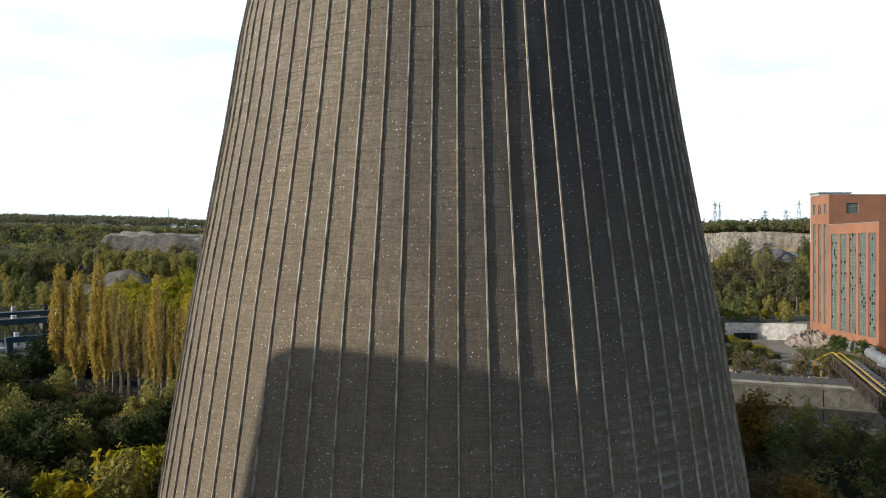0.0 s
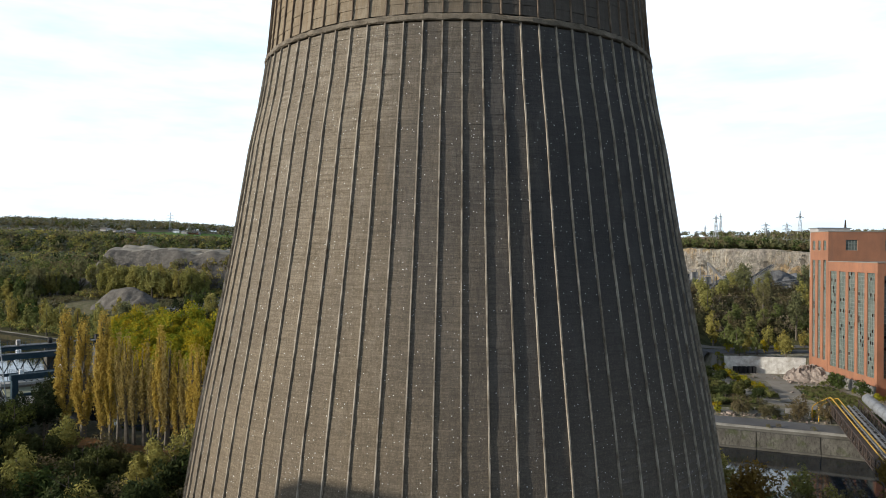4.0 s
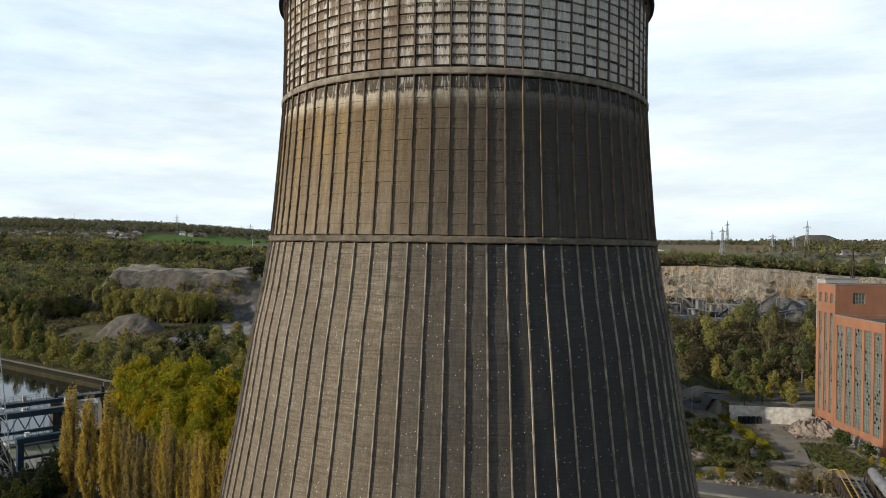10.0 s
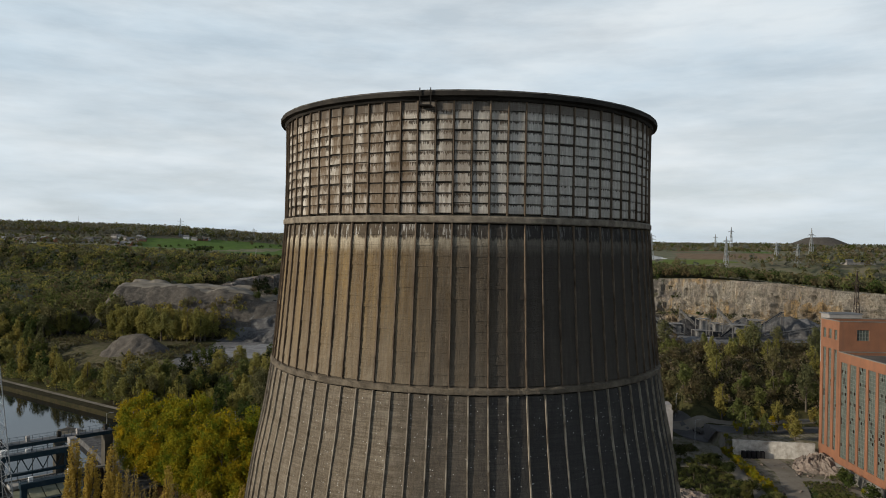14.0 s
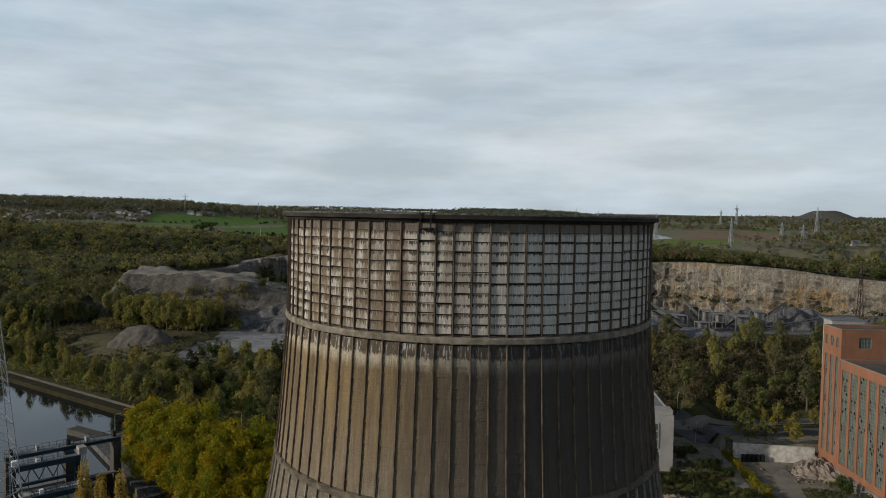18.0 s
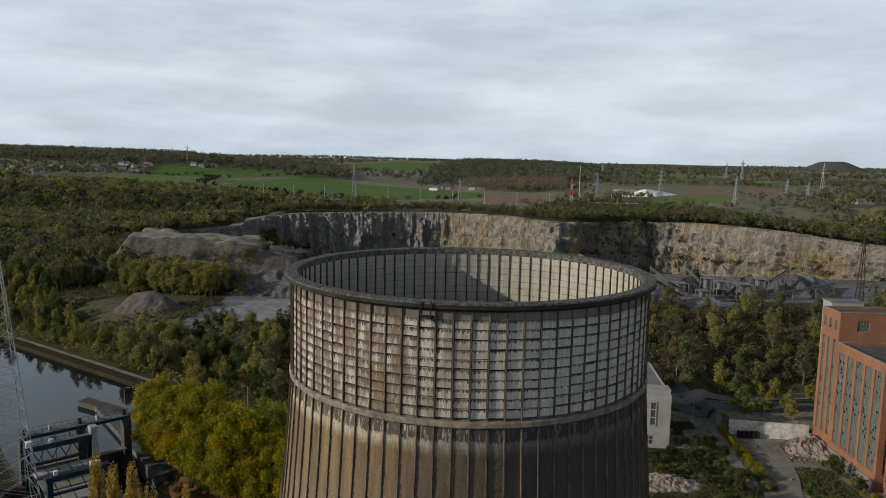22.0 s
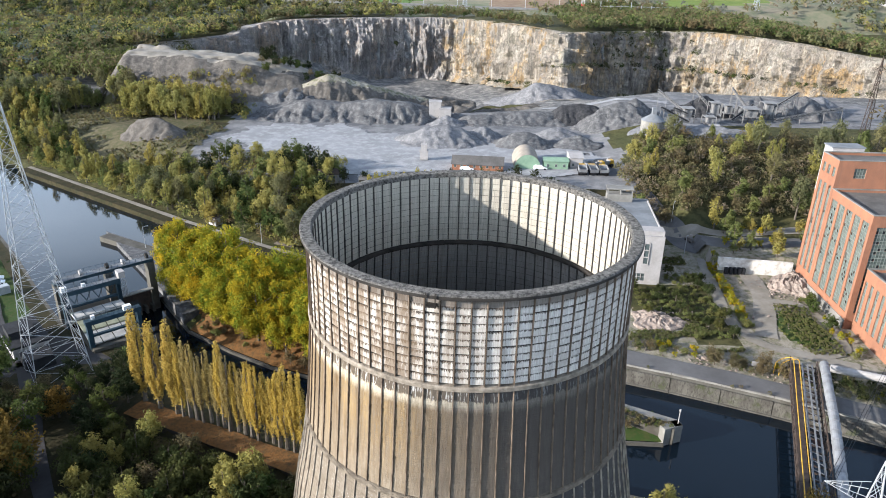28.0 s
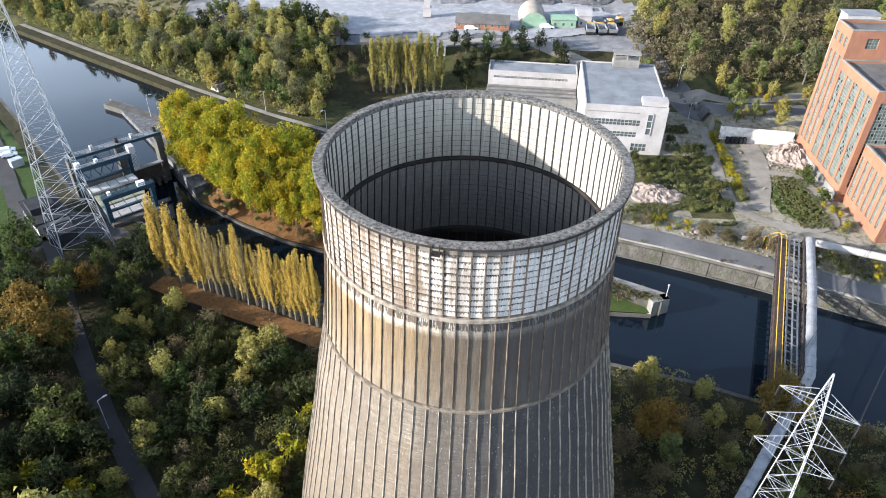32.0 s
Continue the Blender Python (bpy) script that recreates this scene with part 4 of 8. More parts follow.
# the lining steps from pale at the mouth to black deep down
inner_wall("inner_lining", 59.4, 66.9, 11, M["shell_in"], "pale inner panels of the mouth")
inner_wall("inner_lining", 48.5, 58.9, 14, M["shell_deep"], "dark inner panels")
inner_wall("inner_lining", 0, 47.9, 24, M["blackened"], "black inner wall deep down")
lad = Kit()
for a in (-12.4, -9.8):
    lad.bar(on_shell(radians(a), 15.5, 66.4), on_shell(radians(a), 15.5, 67.56), 0.07)
    lad.bar(on_shell(radians(a), 14.9, 66.4), on_shell(radians(a), 15.55, 66.4), 0.07)
lad.add([on_shell(radians(-12.5), 14.9, 66.42), on_shell(radians(-9.7), 14.9, 66.42), on_shell(radians(-9.7), 15.6, 66.42), on_shell(radians(-12.5), 15.6, 66.42),
         on_shell(radians(-12.5), 14.9, 66.5), on_shell(radians(-9.7), 14.9, 66.5), on_shell(radians(-9.7), 15.6, 66.5), on_shell(radians(-12.5), 15.6, 66.5)],
        [(3, 2, 1, 0), (4, 5, 6, 7), (0, 1, 5, 4), (1, 2, 6, 5), (2, 3, 7, 6), (3, 0, 4, 7)])
part("access_bracket", lad, M["blackened"], tower, "rusted access bracket at the rim")

# ---- the red brick boiler house ----
house = thing("boiler_house", "derelict red brick power station with tall broken windows", "building")


def glazed(parent, p, along, width, z0, z1, cols, rows, outn, deep=0.25, broken=0.13):
    """A tall steel-framed window: glass sheet set back, with mullions, transoms and some dark broken panes."""
    p, along, outn = Vector(p), Vector(along), Vector(outn)

    def at(u, z, d):
        v = p + along * u + outn * d
        return (v.x, v.y, z)
    fr = Kit()

    def slab(u0, u1, za, zb, d0, d1, k):
        k.add([at(u0, za, d0), at(u1, za, d0), at(u1, zb, d0), at(u0, zb, d0), at(u0, za, d1), at(u1, za, d1), at(u1, zb, d1), at(u0, zb, d1)],
              [(0, 3, 2, 1), (4, 5, 6, 7), (0, 1, 5, 4), (1, 2, 6, 5), (2, 3, 7, 6), (3, 0, 4, 7)])
    win = part("window", fr, M["frame_green"], parent)
    for c in range(cols + 1):
        u = width * c / cols
        slab(u - 0.05, u + 0.05, z0, z1, -0.02, 0.05, fr)
    for r in range(rows + 1):
        z = z0 + (z1 - z0) * r / rows
        slab(0, width, z - 0.05, z + 0.05, -0.015, 0.045, fr)
    old = win.data
    win.data = fr.mesh("window", [M["frame_green"]])
    bpy.data.meshes.remove(old)
    gl, hole = Kit(), Kit()
    for c in range(cols):
        for r in range(rows):
            u0, u1 = width * c / cols, width * (c + 1) / cols
            za, zb = z0 + (z1 - z0) * r / rows, z0 + (z1 - z0) * (r + 1) / rows
            if RNG.random() < broken:
                slab(u0, u1, za, zb, -0.3, -0.25, hole)
            else:
                t = RNG.uniform(-0.02, 0.0)
                slab(u0, u1, za, zb, -0.03 + t, -0.01 + t, gl)
    part("glazing", gl, M["pane"], win, kind="stuff")
    if hole.v:
        part("broken_pane", hole, M["dark"], win, kind="stuff")


def block(parent, x0, x1, y0, y1, z0, z1, mat, roofmat, bays_w=(), bays_s=(), parapet=0.7, name="wall"):
    """A flat-roofed block; bays are (start, width, sill, head, cols, rows) openings on the west (along y) and south (along x) sides."""
    for side, bays, length in (("w", bays_w, y1 - y0), ("s", bays_s, x1 - x0)):
        k = Kit()

        def put(u0, u1, za, zb):
            if side == "w":
                k.box((x0, y0 + u0, za), (x0 + 0.45, y0 + u1, zb))
            else:
                k.box((x0 + u0, y0, za), (x0 + u1, y0 + 0.45, zb))
        u = 0.45 if side == "s" else 0.0
        for (s, w, za, zb, c, r, *more) in sorted(bays):
            put(u, s, z0, z1)
            put(s, s + w, z0, za)
            if more:
                put(s, s + w, zb, more[0])
                put(s, s + w, more[1], z1)
                if side == "w":
                    glazed(parent, (x0 + 0.28, y0 + s, 0), (0, 1, 0), w, more[0], more[1], c, 3, (-1, 0, 0))
            else:
                put(s, s + w, zb, z1)
            u = s + w
            if side == "w":
                glazed(parent, (x0 + 0.28, y0 + s, 0), (0, 1, 0), w, za, zb, c, r, (-1, 0, 0))
            else:
                glazed(parent, (x0 + s, y0 + 0.28, 0), (1, 0, 0), w, za, zb, c, r, (0, -1, 0))
        put(u, length, z0, z1)
        part(name, k, mat, parent)
    k = Kit()
    k.box((x1 - 0.45, y0 + 0.45, z0), (x1, y1, z1))
    k.box((x0 + 0.45, y1 - 0.45, z0), (x1 - 0.45, y1, z1))
    part(name, k, mat, parent)
    k = Kit()
    k.box((x0 + 0.45, y0 + 0.45, z1 - parapet - 0.4), (x1 - 0.45, y1 - 0.45, z1 - parapet))
    part("roof", k, roofmat, parent)
    k = Kit()
    e = 0.12
    for a, b in (((x0 - e, y0 - e, z1), (x1 + e, y0 + 0.5, z1 + 0.18)), ((x0 - e, y1 - 0.5, z1), (x1 + e, y1 + e, z1 + 0.18)), ((x0 - e, y0 + 0.5, z1), (x0 + 0.5, y1 - 0.5, z1 + 0.18)), ((x1 - 0.5, y0 + 0.5, z1), (x1 + e, y1 - 0.5, z1 + 0.18))):
        k.box(a, b)
    part("coping", k, M["concrete"], parent)


# upper block, lower block, low annex
block(house, 101, 150, 183, 192, -1, 39.5, M["brick"], M["roof_dark"], [(1.0 + 2.7 * j, 1.5, 5.5, 32, 3, 26, 34.6, 37.2) for j in range(3)], [(4.6, 3.2, 34.6, 37.4, 4, 3), (15, 2.4, 34.6, 37.4, 3, 3), (19, 2.4, 34.6, 37.4, 3, 3), (27, 2.4, 34.6, 37.4, 3, 3)])
block(house, 101, 150, 162, 182.9, -1, 31.6, M["brick"], M["roof_dark"], [(1.0 + 4.0 * j, 3.0, 4.5, 29.2, 4, 26) for j in range(5)], [(1.6, 7.5, 4.6, 28.6, 9, 26), (11, 7.5, 4.6, 28.6, 9, 26), (1.6 + 18.8, 7.5, 4.6, 28.6, 9, 26)])
block(house, 103, 150, 143, 161.8, -1, 17.5, M["brick"], M["roof_dark"], [(1.3 + 2.6 * j, 1.3, 3, 14.5, 3, 16) for j in range(7)], [(2 + 2.8 * j, 1.4, 3, 14.5, 3, 16) for j in range(6)])
k = Kit()
k.box((103.2, 192.05, -1), (150, 196.5, 27))
part("wall", k, M["brick"], house)
k = Kit()
k.box((103.2, 192.05, 27), (112, 196.5, 40.6))
part("penthouse", k, M["white"], house, "white rendered stair tower")
k = Kit()
k.box((102.9, 191.9, 40.6), (112.3, 196.8, 40.9))
part("penthouse_roof", k, M["roof_grey"], house, "flat grey roof of the stair tower")
k = Kit()
k.box((100.8, 162.4, -1), (101.0, 193.8, 2.6))
part("plinth", k, M["concrete"], house, "pale concrete plinth")

# ---- the white office building ----
office = thing("office_building", "abandoned white flat-roofed office block with strip windows", "building", at=(47 - 47 * math.cos(-0.08) + 186 * math.sin(-0.08), 186.4 - 47 * math.sin(-0.08) - 186 * math.cos(-0.08), 0))
office.rotation_euler = (0, 0, -0.08)


def office_block(x0, x1, y0, y1, z1, strips, slot=None):
    def part_wall(a, b):
        part("wall", Kit().box(a, b), M["white"], office)

    segs = sorted(strips)
    z = -0.5
    for za, zb, u0, u1 in segs:
        part_wall((x0, y0, z), (x1, y0 + 0.4, za))
        part_wall((x0, y0, za), (u0, y0 + 0.4, zb))
        part_wall((u1, y0, za), (x1, y0 + 0.4, zb))
        z = zb
    part_wall((x0, y0, z), (x1, y0 + 0.4, z1))
    part_wall((x0, y0 + 0.4, -0.5), (x0 + 0.4, y1, z1))
    part_wall((x1 - 0.4, y0 + 0.4, -0.5), (x1, y1, z1))
    part_wall((x0 + 0.4, y1 - 0.4, -0.5), (x1 - 0.4, y1, z1))
    for za, zb, u0, u1 in segs:
        n = max(2, int((u1 - u0) / 1.1))
        g, f = Kit(), Kit()
        g.box((u0, y0 + 0.25, za), (u1, y0 + 0.28, zb))
        for j in range(n + 1):
            u = u0 + (u1 - u0) * j / n
            f.box((u - 0.06, y0 + 0.1, za), (u + 0.06, y0 + 0.24, zb))
        f.box((u0, y0 + 0.11, (za + zb) / 2 - 0.04), (u1, y0 + 0.23, (za + zb) / 2 + 0.04))
        w = part("window", f, M["white"], office)
        part("glazing", g, M["glass"], w)
    k = Kit()
    k.box((x0 + 0.4, y0 + 0.4, z1 - 0.7), (x1 - 0.4, y1 - 0.4, z1 - 0.35))
    part("roof", k, M["roof_grey"], office, "weathered grey roof felt")


office_block(35.2, 58.8, 185.5, 219, 15.1, [(1.0, 3.4, 50, 54.5), (5.4, 7.0, 36, 51), (9.0, 10.8, 36, 51.5), (12.9, 13.2, 36, 51)])
k = Kit()
k.box((53.4, 185.42, 6.4), (54.7, 185.47, 12.9))
part("stair_window", k, M["glass"], office, "tall dark stair window")
k = Kit()
for z in (6.3, 8.5, 10.7, 12.8):
    k.box((53.2, 185.3, z), (54.9, 185.49, z + 0.3))
for x in (53.2, 54.7):
    k.box((x, 185.28, 6.3), (x + 0.22, 185.49, 13.1))
part("stair_window_grille", k, M["white"], office)
k = Kit()
k.box((45.2, 215.6, 14.8), (53.4, 219.3, 17.2)).box((45.0, 215.4, 18.9), (53.6, 219.5, 19.2))
for x in (45.3, 49.2, 53.0):
    for y in (215.8, 219.0):
        k.box((x, y - 0.15, 17.2), (x + 0.3, y + 0.15, 18.9))
part("rooftop_room", k, M["concrete"], office, "open-sided concrete rooftop room")
k = Kit()
k.box((51.5, 187, 14.6), (58.8, 191, 16.2))
part("rooftop_box", k, M["white"], office, "small graffiti-covered rooftop box")
office_block(5.2, 35.0, 220.2, 229.5, 9.5, [(7.0, 7.7, 7, 32)])
k = Kit()
k.box((5.0, 209.5, -0.5), (34.8, 220.1, 4.6))
part("low_wing", k, M["concrete"], office, "low flat-roofed front wing")
k = Kit()
for j in range(3):
    k.box((5.6, 211.5 + 3 * j, 4.6), (34.4, 211.9 + 3 * j, 5.0))
part("roof_kerb", k, M["roof_dark"], office, "dark roof kerbs")

# ---- trees ----


def leaf_quads(centres, size, rs, out=None):
    """Small leaf sprays: one three-cornered spray at each centre, turned roughly outwards from the crown."""
    n = len(centres)
    nn = rs.normal(size=(n, 3))
    nn /= np.linalg.norm(nn, axis=1, keepdims=True)
    if out is not None:
        nn = out + 1.05 * nn
        nn /= np.linalg.norm(nn, axis=1, keepdims=True)
    a = rs.normal(size=(n, 3))
    a -= (a * nn).sum(1, keepdims=True) * nn
    a /= np.linalg.norm(a, axis=1, keepdims=True)
    b = np.cross(nn, a)
    s = (size * rs.uniform(0.6, 1.35, (n, 1)))
    v = np.stack([centres - a * s * 1.2 - b * s * 0.35, centres + a * s * 1.2 - b * s * 0.15, centres - a * s * 0.1 + b * s * 0.75], 1).reshape(-1, 3)
    return v, np.arange(3 * n).reshape(n, 3)


def unit(v):
    return v / np.maximum(np.linalg.norm(v, axis=1, keepdims=True), 1e-6)


def crown_points(shape, n, h, r, base, rs):
    """Points in the outer part of a lumpy crown, with gaps, and the way each faces."""
    if shape == "column":
        m = 34          # upright wands hugging the stem
        z0 = base + (h - base) * np.r_[0.0, 0.02, 0.04, rs.uniform(0.0, 0.66, m - 3)]
        ln = np.minimum(h * rs.uniform(0.22, 0.42, m), (h - z0) * rs.uniform(0.75, 1.0, m))
        t = rs.uniform(0, 2 * np.pi, m)
        k = rs.randint(0, m, n)
        u = rs.beta(1.2, 1.1, n)
        z = z0[k] + ln[k] * u
        w = (z - base) / (h - base)
        lim = r * np.clip(0.5 + 1.6 * w, 0, 1) * np.clip(1.02 - w ** 2.2, 0, 1) ** 0.8
        q = lim * (0.15 + 0.75 * u ** 0.7)
        c = np.stack([q * np.cos(t[k]), q * np.sin(t[k]), z], 1)
        out = unit(np.stack([np.cos(t[k]), np.sin(t[k]), 0.25 + 0 * z], 1) + 0.5 * rs.normal(size=(n, 3)))
        return c + rs.normal(size=(n, 3)) * np.array([0.16, 0.16, 0.3]) * (0.5 + r * 0.35), out
    mid = np.array([0, 0, base + (h - base) * 0.5])
    ext = np.array([r, r, (h - base) * 0.5])
    big = r > 7
    lumps = 56 if big else max(10, int(13 + r * 2.6))
    g = unit(rs.normal(size=(lumps, 3)))
    if big:
        c = mid + g * ext * rs.uniform(0.62, 0.86, (lumps, 1))
        lr = r * rs.uniform(0.17, 0.29, lumps)
    else:
        c = mid + g * ext * rs.uniform(0.35, 0.78, (lumps, 1)) * np.where(g[:, 2:] > 0.3, 1.1, 1.0)
        lr = r * rs.uniform(0.17, 0.36, lumps)
    pick = rs.randint(0, lumps, n)
    d = unit(rs.normal(size=(n, 3)))
    q = lr[pick][:, None] * (rs.uniform(0.25, 1.0, (n, 1)) ** 0.5) * np.where(rs.uniform(size=(n, 1)) < 0.3, rs.uniform(1.0, 1.3 if big else 1.7, (n, 1)), 1.0)
    p = c[pick] + d * q * np.array([1, 1, min(1.5, max(0.8, (h - base) / (2 * r)))])
    p[:, 2] = np.maximum(p[:, 2], 0.25)
    return p, unit(0.6 * d + 0.9 * unit((p - mid) / ext))


def tree_proto(name, shape, h, r, base, n, size, leaf, bark="bark", seed=0, label="", limbs=6):
    rs = np.random.RandomState(seed)
    rg = random.Random(seed)
    root = thing(name, label, "tree", at=(0, 0, -500))
    k = Kit()
    tr = 0.018 * h + 0.06
    lean = (rg.uniform(-0.3, 0.3), rg.uniform(-0.3, 0.3))
    prof = [(-0.6, tr * 1.25), (h * 0.2, tr * 0.9), (h * 0.45, tr * 0.65), (h * 0.65, tr * 0.4), (h * 0.86, tr * 0.12)]
    m = 6
    vs = [(lean[0] * z / h * 1.6 + q * math.cos(1.0472 * s), lean[1] * z / h * 1.6 + q * math.sin(1.0472 * s), z) for z, q in prof for s in range(m)]
    k.add(vs, [(a * m + s, a * m + (s + 1) % m, (a + 1) * m + (s + 1) % m, (a + 1) * m + s) for a in range(4) for s in range(m)])
    for j in range(limbs):
        z = base * 0.7 + (h * 0.75 - base * 0.7) * (j + 0.3) / limbs
        t = j * 2.4 + rg.uniform(0, 1)
        e = r * (0.75 if shape != "column" else 0.55)
        rise = r * 0.5 if shape != "column" else h * 0.2
        o = len(k.v)
        k.tube((lean[0] * 1.6 * z / h, lean[1] * 1.6 * z / h, z), (e * math.cos(t), e * math.sin(t), z + rise), tr * 0.32, tr * 0.08, 5, caps=False)
        a = min(range(5), key=lambda w: abs(prof[w][0] - z))
        k.f.append((o, o + 1, a * m))          # the limb grows out of the trunk
        k.i.append(0)
    part("trunk", k, M[bark], root)
    pts, out = crown_points(shape, n, h, r, base, rs)
    v, f = leaf_quads(pts, size, rs, out)
    part("crown", np_mesh("crown", v, f, [M[leaf]]), None, root)
    return root


SPEC = {
    "poplar_a": ("poplar", "column", 23, 2.1, 1.2, 6500, 0.19, "leaf_poplar", "pale_bark", 1, "tall slender Lombardy poplar in yellow autumn leaf"),
    "poplar_b": ("poplar", "column", 20, 1.45, 2.6, 2900, 0.17, "leaf_dull_poplar", "pale_bark", 2, "slender half-bare poplar with thin yellow leaf"),
    "poplar_c": ("poplar", "column", 20.5, 1.6, 1.6, 4200, 0.17, "leaf_poplar", "pale_bark", 3, "slender yellow-brown poplar in a row on the bank"),
    "poplar_g": ("poplar", "column", 20, 1.9, 1.0, 3600, 0.22, "leaf_pale", "pale_bark", 20, "green-yellow poplar in a close row by the quarry gate"),
    "plane": ("plane_tree", "round", 19, 8.8, 1.2, 12000, 0.28, "leaf_yellow", "bark", 4, "broad tree in bright yellow and green autumn leaf", 9),
    "plane_b": ("plane_tree", "round", 17, 7.6, 1.0, 10000, 0.28, "leaf_yellow", "bark", 14, "broad yellow-green tree beside the canal", 9),
    "oak": ("oak", "round", 12, 6.0, 1.0, 4200, 0.30, "leaf_orange", "bark", 5, "rounded oak tree in rust-orange leaf", 8),
    "sallow": ("sallow", "round", 8.5, 3.4, 0.4, 1450, 0.30, "leaf_sun", "bark", 18, "sunlit olive-yellow sallow on the slope"),
    "ash": ("ash_tree", "round", 13, 3.2, 0.4, 2400, 0.27, "leaf_gold", "bark", 19, "upright ash tree in gold-brown autumn leaf"),
    "willow": ("willow", "round", 7.5, 3.3, 0.3, 1180, 0.29, "leaf_willow", "bark", 6, "bushy olive-green willow on rough ground"),
    "willow_b": ("willow", "round", 6, 3.2, 0.2, 1120, 0.29, "leaf_green", "bark", 7, "dense dark green bushy willow"),
    "willow_c": ("willow", "round", 8.5, 3.2, 0.5, 1500, 0.27, "leaf_pale", "bark", 8, "upright pale yellow-green sallow bush"),
    "birch": ("birch", "round", 13, 3.0, 0.5, 1800, 0.27, "leaf_pale", "pale_bark", 9, "slim birch tree turning yellow"),
    "birch_b": ("birch", "round", 15, 3.8, 2.4, 2500, 0.26, "leaf_olive", "pale_bark", 10, "tall slim olive-green birch tree"),
    "alder": ("alder", "round", 12, 4.6, 0.9, 1280, 0.345, "leaf_green", "bark", 12, "leafy green alder tree in autumn"),
    "dark": ("alder", "round", 11, 4.8, 0.7, 1280, 0.345, "leaf_dark", "bark", 13, "dense dark green alder tree"),
    "brown": ("thorn_bush", "round", 6.5, 3.4, 0.4, 1150, 0.22, "leaf_brown", "bark", 15, "half-bare brown thorn bush"),
    "bush": ("bush", "round", 2.6, 1.8, 0.1, 520, 0.2, "leaf_sun", "bark", 16, "low olive scrub bush", 3),
    "bush_y": ("bush", "round", 3.2, 1.6, 0.1, 560, 0.19, "leaf_yellow", "bark", 17, "small yellow-leaved scrub bush", 3),
}
PROTO = {}
for key, sp in SPEC.items():
    nm, shape, h, r, base, n, size, leaf, bark, seed, lab = sp[:11]
    limbs = sp[11] if len(sp) > 11 else 6
    PROTO[key] = tree_proto(nm, shape, h, r, base, n, size, leaf, bark, seed, lab, limbs)
    PROTO[key + "_m"] = tree_proto(nm, shape, h, r, base, int(n * 0.6), size * 1.2, leaf, bark, seed, lab, 4)
    PROTO[key + "_f"] = tree_proto(nm, shape, h, r, base, int(n * 0.26), size * 1.9, leaf, bark, seed, lab, 3)


def plant(kind, x, y, s=1.0, z=None, group=""):
    """One tree; those far from the tower use the lighter build."""
    d = math.hypot(x, y)
    kind = kind if d < 175 or kind.startswith("plane") else kind + ("_m" if d < 330 or group.startswith(("yellow birches", "tall trees")) else "_f")
    o = copy_thing(PROTO[kind], pose(x, y, hz(x, y) if z is None else z, 0, 0, RNG.uniform(0, 360)))
    o.scale = (s * RNG.uniform(0.9, 1.1), s * RNG.uniform(0.9, 1.1), s * RNG.uniform(0.92, 1.1))
    if group:
        o["group"] = group
    return o


# the poplar row on the near bank: three full trees first, thinner ones after
for j in range(21):
    u = j / 21
    x = -64.8 + (4.2 * j if j < 3 else 8.4 + 1.55 * (j - 2))
    y = 118.0 - 0.385 * (x + 64.8) + RNG.uniform(-0.5, 0.5)
    kind = "poplar_a" if j < 3 else RNG.choice(["poplar_b", "poplar_b", "poplar_c"] if j < 14 else ["poplar_c"])
    plant(kind, x, y, RNG.uniform(0.95, 1.0) if j < 3 else RNG.uniform(0.82, 0.98) - 0.004 * j, 1.7, "poplars in a row on the bank")
for x, y, s, kd in ((-80, 179, 0.95, "plane"), (-72, 175, 1.0, "plane"), (-63, 170, 1.02, "plane"), (-54, 165, 1.0, "plane_b"), (-45, 160, 1.0, "plane"), (-36, 154, 0.95, "plane"), (-70, 164, 0.9, "plane_b"),
                    (-61, 158, 0.9, "plane_b"), (-51, 152, 0.92, "plane_b"), (-42, 147, 0.9, "plane_b"), (-33, 145, 0.92, "plane"), (-26, 149, 0.9, "plane_b"),
                    (-76, 168, 0.72, "plane"), (-50, 157, 1.0, "plane"), (-58, 163, 1.02, "plane_b"), (-40, 151, 0.95, "plane_b"), (-67, 169, 1.0, "plane_b"), (-29, 143, 0.8, "plane_b"), (-73, 173, 0.8, "plane_b"), (-66, 161, 0.8, "plane"), (-57, 153.5, 0.78, "plane_b"), (-49, 147.5, 0.8, "plane"), (-41, 142.5, 0.76, "plane_b"), (-32, 139.5, 0.75, "plane")):
    plant(kd, x, y, s, 0.0, "yellow trees on the lock island")


def scatter(n, region, kinds, smin, smax, gap, ok=None, group=""):
    """Trees of mixed kinds over a plan rectangle, kept apart."""
    x0, x1, y0, y1 = region
    put = []
    for _ in range(n * 12):
        if len(put) >= n:
            break
        x, y = RNG.uniform(x0, x1), RNG.uniform(y0, y1)
        if (ok and not ok(x, y)) or any((x - a) ** 2 + (y - b) ** 2 < gap * gap for a, b in put):
            continue
        put.append((x, y))
        plant(RNG.choice(kinds), x, y, RNG.uniform(smin, smax), None, group)


CLEARING = [(-208, 338), (-192, 368), (-133, 347), (-112, 320), (-118, 280), (-140, 276), (-160, 290)]


def in_clearing(x, y):
    return bool(inside(np.array([float(x)]), np.array([float(y)]), CLEARING)[0])


def sbank(x):
    return float(np.interp(x, [p[0] for p in BANK_S], [p[1] for p in BANK_S]))


def nbank(x):
    return float(np.interp(x, [p[0] for p in BANK_N], [p[1] for p in BANK_N]))


def off_tower(x, y, d=26.5):
    return math.hypot(x - TX, y - TY) > d


LANE = [(-77, 99), (-62.5, 79.5), (-49, 64), (-30, 40)]


def off_lane(x, y, d=4.5):
    yy = np.interp(x, [p[0] for p in LANE], [p[1] for p in LANE])
    return abs(y - yy) > d


